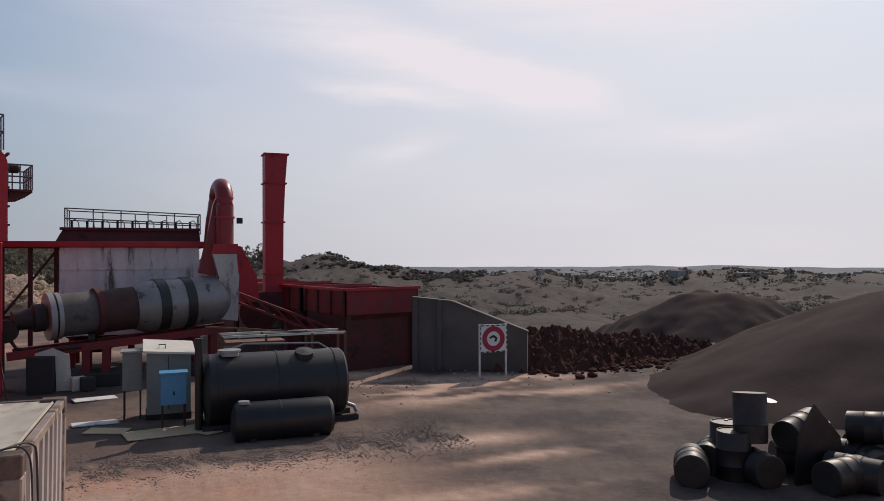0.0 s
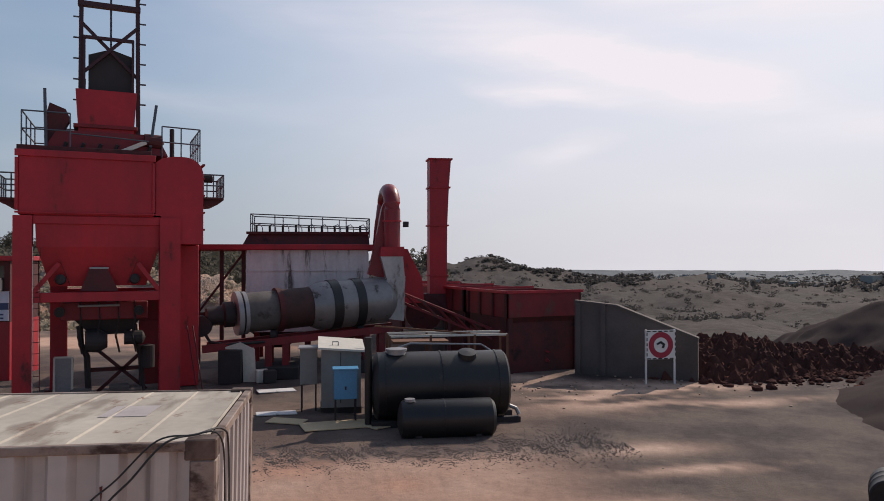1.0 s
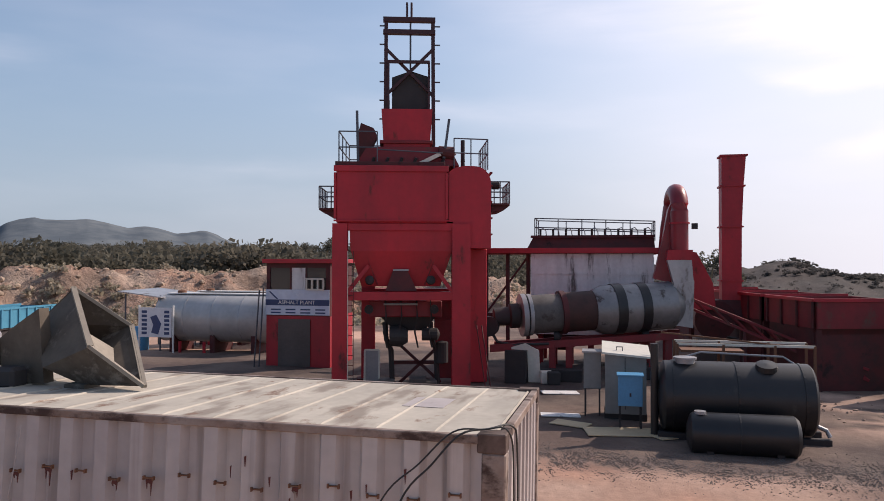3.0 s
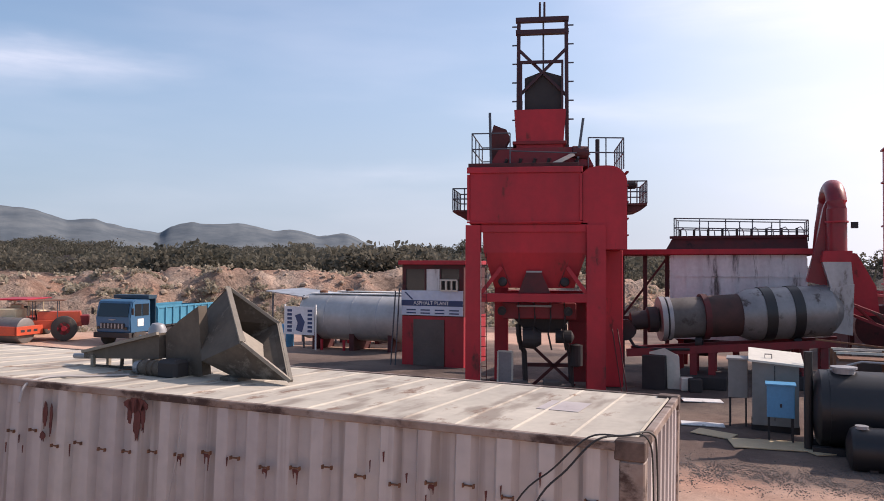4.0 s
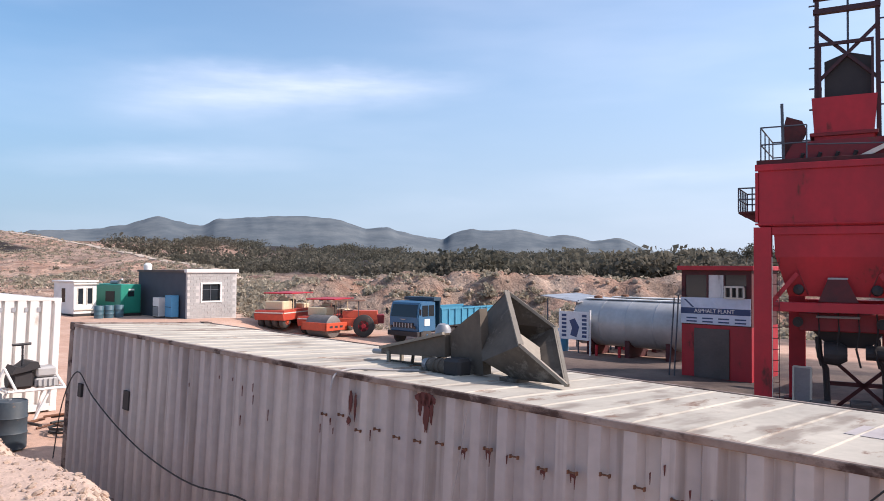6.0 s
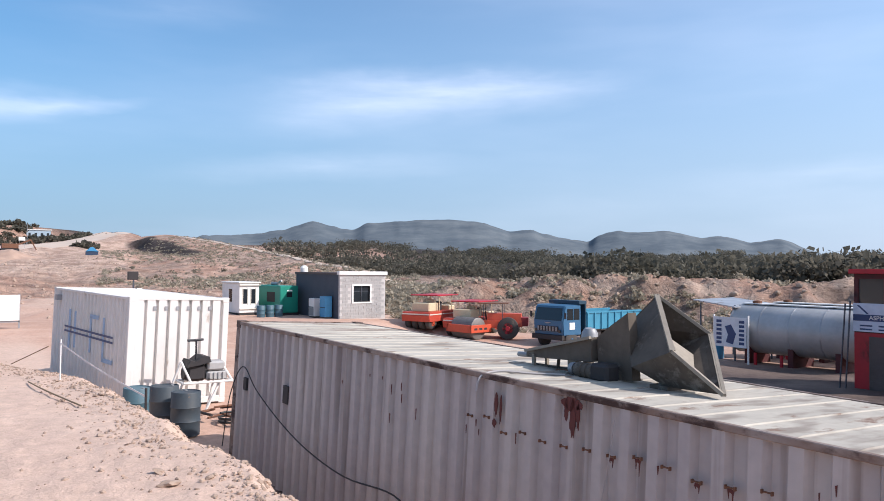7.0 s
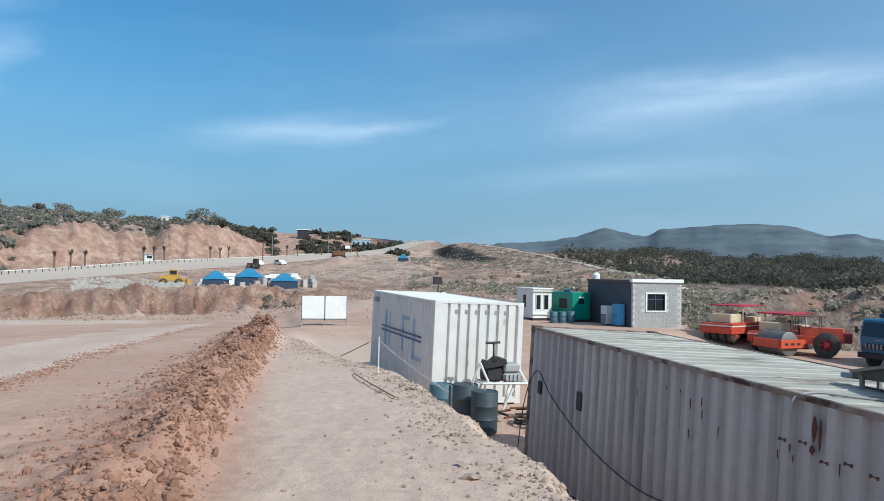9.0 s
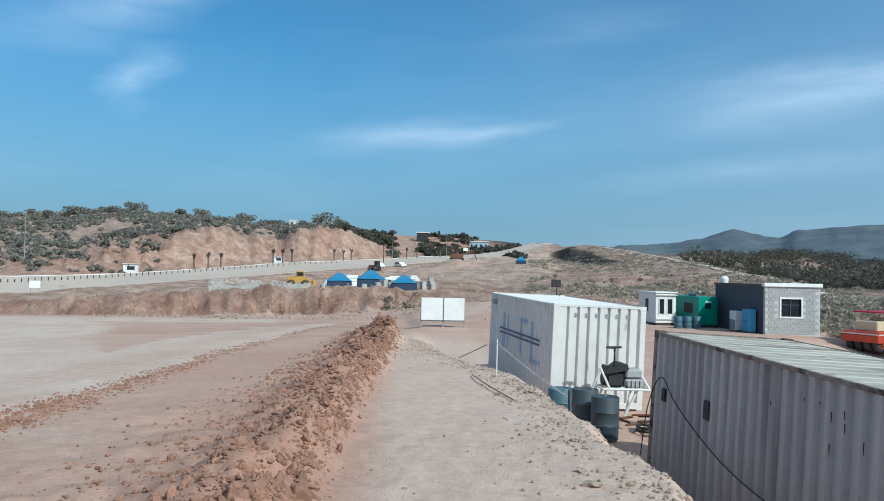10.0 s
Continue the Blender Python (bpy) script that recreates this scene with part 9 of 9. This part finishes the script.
# ---- far road, tents, plant on the terrace ----
def ribbon(name, pts, width, lift, material, label, category, thick=0.15, sub=10):
    """A strip over the ground along bearings and distances."""
    line = []
    ks = np.linspace(0, len(pts) - 1, (len(pts) - 1) * sub + 1)
    P = np.array([polar(a, d) for a, d in pts])
    xs, ys = np.interp(ks, range(len(pts)), P[:, 0]), np.interp(ks, range(len(pts)), P[:, 1])
    for _ in range(sub):
        xs[1:-1] = (xs[:-2] + xs[1:-1] * 2 + xs[2:]) / 4
        ys[1:-1] = (ys[:-2] + ys[1:-1] * 2 + ys[2:]) / 4
    tx, ty = np.gradient(xs), np.gradient(ys)
    ln = np.hypot(tx, ty)
    nx, ny = -ty / ln, tx / ln
    b = bmesh.new()
    cols = np.linspace(-0.5, 0.5, 7)
    grid, low = [], []
    for i in range(len(xs)):
        px, py = xs[i] + nx[i] * cols * width, ys[i] + ny[i] * cols * width
        pz = height(px, py) + lift
        grid.append([b.verts.new(v) for v in zip(px, py, pz)])
        low.append([b.verts.new(v) for v in zip(px[[0, -1]], py[[0, -1]], pz[[0, -1]] - thick)])
    for i in range(len(xs) - 1):
        for j in range(6):
            b.faces.new((grid[i][j], grid[i][j + 1], grid[i + 1][j + 1], grid[i + 1][j]))
        b.faces.new((low[i][0], grid[i][0], grid[i + 1][0], low[i + 1][0]))
        b.faces.new((grid[i][6], low[i][1], low[i + 1][1], grid[i + 1][6]))
    return solo(name, b, material, label, category, kind="structure" if category in ("road", "kerb") else "", origin=(float(xs[0]), float(ys[0]), hz(xs[0], ys[0])), smooth=True)


PALE_ROAD = mat("dusty_road", (0.56, 0.445, 0.36), 0.95, alt=(0.48, 0.38, 0.305), scale=0.05, amount=0.9, fine=1.5, bump=0, stain=(0.50, 0.42, 0.345), stain_scale=0.12, stain_at=0.55)
PALE_TRACK = mat("pale_track", (0.54, 0.43, 0.345), 0.95, scale=0.2, fine=2, bump=0)
KERB = mat("white_kerb", (0.70, 0.68, 0.64), 0.8, scale=0.5, fine=4, bump=0)
ribbon("road", ROAD, 24, 0.14, PALE_ROAD, "pale dusty dual road curving over the rise", "road")
ribbon("kerb", [(a, d * 1.085 + 4) for a, d in ROAD[:6]], 0.4, 0.3, KERB, "long white kerb along the far side of the road", "kerb", thick=0.3)
ribbon("track", [(p[0], p[1] * 0.985) for p in LEDGE[1:]], 1.2, 0.10, PALE_TRACK, "pale track slanting down the slope", "road")
fence_ = thing("road_fence", (*polar(-106, 214), hz(*polar(-106, 214))), "row of low dark posts along the road", "fence")
for k in range(60):
    a = -118.5 + k * 0.40
    d_ = float(np.interp(a, [p[0] for p in ROAD], [p[1] for p in ROAD])) * 1.03
    x, y = polar(a, d_)
    part("post", box(x - 0.08, x + 0.08, y - 0.08, y + 0.08, hz(x, y), hz(x, y) + 0.85), SOOT, fence_)


PALM_BARK = mat("palm_bark", (0.17, 0.115, 0.08), 0.9, alt=(0.11, 0.075, 0.055), scale=2, fine=12, bump=0.02)


def palm(az_, d, h):
    x, y = polar(az_, d)
    z = hz(x, y)
    t = thing("palm_tree", (x, y, z), "young palm with tied-up fronds beside the road", "tree", "roadside palms")
    h = h * 0.72
    part("trunk", rod((x, y, z - 0.2), (x, y, z + h * 0.7), 0.2, 0.26, seg=8), PALM_BARK, t)
    b = bmesh.new()
    r = random.Random(int(d * 7 + az_))
    for k in range(16):
        a = r.uniform(0, 6.28)
        s = r.uniform(0.3, 0.75)
        p, q = Vector((x, y, z + h * 0.62)), Vector((x + math.cos(a) * s, y + math.sin(a) * s, z + h * r.uniform(0.85, 1.05)))
        beam(p, q, 0.22, 0.05, bm=b)
    part("fronds", b, LEAF_DARK, t)
    return t


for a, d_, h in ((-105.4, 222, 6.6), (-104.4, 224, 6.6), (-103.5, 226, 6.4), (-99.7, 240, 6.6), (-99.0, 243, 6.6), (-98.3, 246, 6.4), (-95.1, 262, 6.2), (-94.4, 266, 5.6), (-93.8, 270, 6.2), (-89.5, 300, 6.5), (-88.7, 306, 6.5), (-86.9, 322, 6), (-85.6, 335, 6)):
    palm(a, d_, h)


def tent(az0, az1, d, h, roof=None):
    x0, y0 = polar(az0, d)
    x1, y1 = polar(az1, d)
    x, y = (x0 + x1) / 2, (y0 + y1) / 2
    w = math.hypot(x1 - x0, y1 - y0)
    z = hz(x, y)
    t = thing("tent", (x, y, z), "blue tarpaulin tent with dark side walls", "tent", "row of tents", rot=(0, 0, 90 - (az0 + az1) / 2 - 90 + 4), world_coords=False)
    part("tent_wall", loft(rect(-w / 2, w / 2, -w * 0.4, w * 0.4, -0.4), rect(-w / 2 * 0.97, w / 2 * 0.97, -w * 0.39, w * 0.39, h * 0.5)), TARP_DARK, t)
    b = bmesh.new()
    eave = [(-w / 2 * 1.03, -w * 0.43, h * 0.46), (0, -w * 0.42, h * 0.5), (w / 2 * 1.03, -w * 0.43, h * 0.46), (w / 2, 0, h * 0.5), (w / 2 * 1.03, w * 0.43, h * 0.46), (0, w * 0.42, h * 0.5), (-w / 2 * 1.03, w * 0.43, h * 0.46), (-w / 2, 0, h * 0.5)]
    mid = [(px * 0.55, py * 0.55, h * 0.74) for px, py, _ in eave]
    top = [(px * 0.22, py * 0.22, h) for px, py, _ in eave]
    loft(eave, mid, bm=b, caps=False)
    loft(mid, top, bm=b)
    part("roof_sheet", b, TARP, t, "sagging blue tarpaulin roof")
    part("ridge_pole", rod((0, 0, h), (0, 0, h * 1.06), 0.05), WOOD, t)
    return t


tent(-95.6, -93.75, 104, 2.1)
tent(-93.3, -91.2, 108, 2.4)
tent(-90.6, -88.7, 104, 2.0)
tent(-81.0, -80.2, 215, 2.2)
for k, (a, d_, w, h) in enumerate(((-95.0, 128, 4.2, 1.3), (-93.7, 131, 3.0, 1.9), (-90.4, 134, 3.4, 1.2), (-89.0, 130, 2.2, 1.0))):
    x, y = polar(a, d_)
    sk = thing("sheet_stack", (x, y, hz(x, y)), "white stack of wrapped building sheets near the tents", "stack", "stacks near the tents", rot=(0, 0, -a + 8 * k), world_coords=False)
    for j in range(3):
        part("bundle", box(-w / 2 + 0.2 * j, w / 2 - 0.3 * j, -0.9, 0.9, h * j / 3 - 0.1, h * (j + 1) / 3 - 0.16, 0.06), WHITE, sk)
PALEBLK = mat("pale_block_stack", (0.42, 0.38, 0.345), 0.9, scale=1.2, fine=5, bump=0.02, piece=0.15)
blkmesh = bpy.data.meshes.new("concrete_block")
bq = box(-0.5, 0.5, -0.35, 0.35, -0.2, 1.1, 0.04)
bq.to_mesh(blkmesh)
bq.free()
blkmesh.materials.append(PALEBLK)
rs = np.random.RandomState(31)
for k in range(34):
    a = rs.uniform(-93, -87.4) if k > 10 else rs.uniform(-96.5, -90)
    d_ = rs.uniform(103, 116) if k > 10 else rs.uniform(118, 140)
    x, y = polar(a, d_)
    ob = new("concrete_block", blkmesh)
    ob.matrix_basis = pose(x, y, hz(x, y), 0, 0, rs.uniform(0, 40)) @ Matrix.Diagonal((rs.uniform(0.6, 1.6), 1, rs.uniform(0.5, 1.1), 1))
    tagged(ob, "pale stack of concrete blocks near the tents", "block stack", "block stacks")
b = bmesh.new()
for k in range(280):
    x, y = polar(rs.uniform(-104.2, -97.0), rs.uniform(122, 162))
    box(-0.9, 0.9, -0.3, 0.3, -0.1, rs.uniform(0.12, 0.4), bm=b, m=pose(x, y, hz(x, y), 0, 0, rs.uniform(-20, 20)))
solo("kerb_stones", b, PALEBLK, "field of pale kerb stones laid out in rows", "kerb stones", kind="stuff", origin=(*polar(-101, 132), hz(*polar(-101, 132))))


def loader():
    x, y = polar(-97.7, 148)
    t = thing("wheel_loader", (x, y, hz(x, y)), "yellow construction machine parked on the terrace", "loader", rot=(0, 0, 100), world_coords=False)
    part("machine_body", box(-2.2, 0.8, -1.0, 1.0, 0.9, 1.9, 0.08), YELLOW, t)
    part("cab", box(-0.6, 0.8, -0.8, 0.8, 1.9, 3.0, 0.08), YELLOW, t)
    part("cab_window", box(-0.45, 0.65, -0.82, 0.82, 2.1, 2.8), GLASS_DARK, t)
    part("boom", beam((0.8, 0, 1.6), (2.4, 0, 1.0), 0.4), YELLOW, t)
    part("bucket", prism([(2.3, 0.3), (3.1, 0.3), (2.8, 1.2), (2.3, 1.3)], -1.2, 1.2), YELLOW, t)
    for px in (-1.5, 1.0):
        for py in (-1.0, 1.0):
            wheel(t, (px, py, 0.7), 0.7, 0.5, (0, 1, 0), YELLOW)
    t.scale = (1.1, 1.1, 1.05)
    return t


loader()


def parked_car(az_, d, color, label, rz):
    x, y = polar(az_, d)
    t = thing("car", (x, y, hz(x, y)), label, "car", rot=(0, 0, rz), world_coords=False)
    part("car_body", prism([(-2.2, 0.35), (2.2, 0.35), (2.2, 0.85), (1.3, 0.95), (0.7, 1.45), (-1.4, 1.45), (-2.1, 0.95)], -0.85, 0.85), color, t)
    for py in (-0.86, 0.855):
        part("window", prism([(-1.7, 0.95), (1.0, 0.95), (0.6, 1.38), (-1.3, 1.38)], py, py + 0.01), GLASS_DARK, t)
    for px in (-1.4, 1.4):
        for py in (-0.75, 0.75):
            wheel(t, (px, py, 0.33), 0.33, 0.2, (0, 1, 0))
    return t


parked_car(-91.6, 205, WHITE, "white pickup parked beyond the tents", 20)
parked_car(-90.0, 215, WHITE, "white car parked by the roadside", 30)
TANHEAP = mat("tan_soil", (0.42, 0.285, 0.215), 0.95, alt=(0.34, 0.225, 0.17), scale=0.3, fine=4, bump=0.04)
for a, d_, r_, h in ((-88.2, 190, 11, 2.0), (-86.0, 205, 11, 2.6)):
    x, y = polar(a, d_)
    heap("earth_mound", x, y, r_, r_ * 0.7, h, TANHEAP, "low heap of tan earth on the terrace", seed=int(d_), rough=0.15, res=50)
ex = thing("red_digger", (*polar(-85.6, 232), hz(*polar(-85.6, 232))), "rust-red digger parked beyond the heaps", "digger")
x, y = polar(-85.6, 232)
z = hz(x, y)
part("tracks", box(x - 1.2, x + 1.2, y - 2.2, y + 2.2, z, z + 0.9, 0.1), SOOT, ex)
part("upper_body", box(x - 1.3, x + 1.3, y - 2.0, y + 2.0, z + 0.9, z + 2.2, 0.1), RUSTED, ex)
part("boom", beam((x, y + 1.5, z + 1.8), (x, y + 5.0, z + 3.4), 0.4), RUSTED, ex)
part("boom", beam((x, y + 5.0, z + 3.4), (x, y + 6.4, z + 0.6), 0.3), RUSTED, ex)
for k, a in enumerate((-116.4, -90.6, -88.9, -86.4, -84.6)):
    d_ = 240 if k == 0 else 300 + 18 * k
    x, y = polar(a, d_)
    z = hz(x, y)
    lp = thing("street_lamp", (x, y, z), "tall thin grey street lamp by the road", "lamp", "street lamps")
    part("pole", rod((x, y, z - 0.2), (x, y, z + (15 if k == 0 else 9)), 0.16, 0.08, seg=7), GREYSTEEL, lp)
    part("arm", rod((x, y, z + (14.8 if k == 0 else 8.9)), (x + 1.2, y + 0.4, z + (15.1 if k == 0 else 9.2)), 0.06, seg=6), GREYSTEEL, lp)


def far_house(az_, d, w, h, material, label):
    x, y = polar(az_, d)
    z = hz(x, y)
    t = thing("house", (x, y, z), label, "house", rot=(0, 0, -az_), world_coords=False)
    part("wall", box(-w / 2, w / 2, -3, 3, -2, h), material, t)
    part("roof", box(-w / 2 - 0.4, w / 2 + 0.4, -3.4, 3.4, h, h + 0.5), KERB, t)
    for k in range(max(2, int(w / 3))):
        px = -w / 2 + 1.5 + k * 3
        if px < w / 2 - 0.6:
            part("window", box(px - 0.6, px + 0.6, -3.02, -3.0, h * 0.4, h * 0.75), GLASS_DARK, t)
    return t


PALEBLUE = mat("pale_blue_wall", (0.36, 0.46, 0.54), 0.7, scale=0.5, fine=2, bump=0)
far_house(-83.9, 470, 12, 6, PALEBLUE, "pale blue house with two dark towers on the rise")
far_house(-88.3, 440, 7, 5, SOOT, "dark house on the wooded rise")
far_house(-95.6, 445, 5, 4, WHITE, "white hut on the hill's edge")
far_house(-98.3, 440, 4, 3.5, OFFWHITE, "pale hut on the hill's edge")
r = np.random.RandomState(77)
b = bmesh.new()
for k in range(90):
    a, d_ = r.uniform(22, 54), r.uniform(500, 2400)
    x, y = polar(a, d_)
    s = r.uniform(2.5, 7)
    box(-s, s, -s * 0.6, s * 0.6, -3, r.uniform(2, 4.5), bm=b, m=pose(x, y, hz(x, y), 0, 0, r.uniform(0, 90)))
solo("far_town", b, PALEBLK, "pale scattered houses of a far-off town", "houses", kind="stuff", origin=(*polar(38, 1200), hz(*polar(38, 1200))))


# ---- small things along the road and by the tents ----
def roadside_kiosk(az_, d, w, h, label):
    x, y = polar(az_, d)
    t = thing("kiosk", (x, y, hz(x, y)), label, "kiosk", rot=(0, 0, -az_), world_coords=False)
    part("wall", box(-w / 2, w / 2, -1.2, 1.2, -0.5, h), CLAD, t)
    part("roof", box(-w / 2 - 0.3, w / 2 + 0.3, -1.6, 1.5, h, h + 0.15), CLAD, t)
    part("window", box(-w / 4, w / 4, -1.22, -1.2, h * 0.45, h * 0.8), GLASS_DARK, t)
    return t


roadside_kiosk(-109.7, 226, 4.0, 3.0, "small pale kiosk beside the far road")
roadside_kiosk(-99.3, 250, 3.0, 2.4, "low pale hut beside the far road")
for a, d_, w, h, z0 in ((-115.7, 150, 1.7, 1.3, 1.2), (-84.9, 330, 2.2, 1.4, 3.0)):
    x, y = polar(a, d_)
    bd = thing("road_sign", (x, y, hz(x, y)), "plain white board on posts by the road", "sign", "road signs", rot=(0, 0, -a), world_coords=False)
    part("panel", box(-w / 2, w / 2, -0.05, 0.05, z0, z0 + h), WHITE, bd)
    for s_ in (-0.4, 0.4):
        part("post", box(w * s_ - 0.06, w * s_ + 0.06, 0.05, 0.15, -0.3, z0 + h), GREYSTEEL, bd)
wt = None
for k, (a, d_, r_) in enumerate(((-93.6, 122, 0.8), (-92.6, 126, 0.9), (-95.4, 116, 0.7), (-90.9, 120, 0.8), (-89.9, 118, 0.75))):
    x, y = polar(a, d_)
    wt = thing("water_tank", (x, y, hz(x, y)), "white plastic water tank near the tents", "tank", "water tanks", rot=(0, 0, 20 * k), world_coords=False)
    part("tank_body", turned([(-0.2, 0), (-0.2, r_), (1.1, r_), (1.35, r_ * 0.7), (1.5, r_ * 0.25), (1.5, 0)], (0, 0, 0), (0, 0, 1), 18), WHITE, wt, smooth=True)
    part("lid", turned([(1.48, 0), (1.48, r_ * 0.3), (1.56, r_ * 0.3), (1.56, 0)], (0, 0, 0), (0, 0, 1), 14), CABLE, wt)
x, y = polar(-91.3, 236)
z = hz(x, y)
sgp = thing("lattice_post", (x, y, z), "rust-red lattice post beside the road", "post")
for dx in (-0.9, 0.9):
    part("upright", box(x + dx - 0.15, x + dx + 0.15, y - 0.15, y + 0.15, z - 0.3, z + 6.5), RUSTED, sgp)
for k in range(4):
    part("brace", beam((x - 0.9, y, z + 0.5 + k * 1.5), (x + 0.9, y, z + 1.9 + k * 1.5), 0.16), RUSTED, sgp)
x, y = polar(-92.0, 196)
tk = thing("tractor", (x, y, hz(x, y)), "small dark tractor standing by the road", "tractor", rot=(0, 0, 60), world_coords=False)
part("hood", box(-1.6, 0.3, -0.4, 0.4, 0.8, 1.5, 0.05), RUSTED, tk)
part("cab", box(0.3, 1.4, -0.6, 0.6, 1.0, 2.6, 0.05), SOOT, tk)
for sy in (-0.75, 0.75):
    wheel(tk, (0.9, sy, 0.75), 0.75, 0.4, (0, 1, 0))
    wheel(tk, (-1.2, sy, 0.42), 0.42, 0.25, (0, 1, 0))
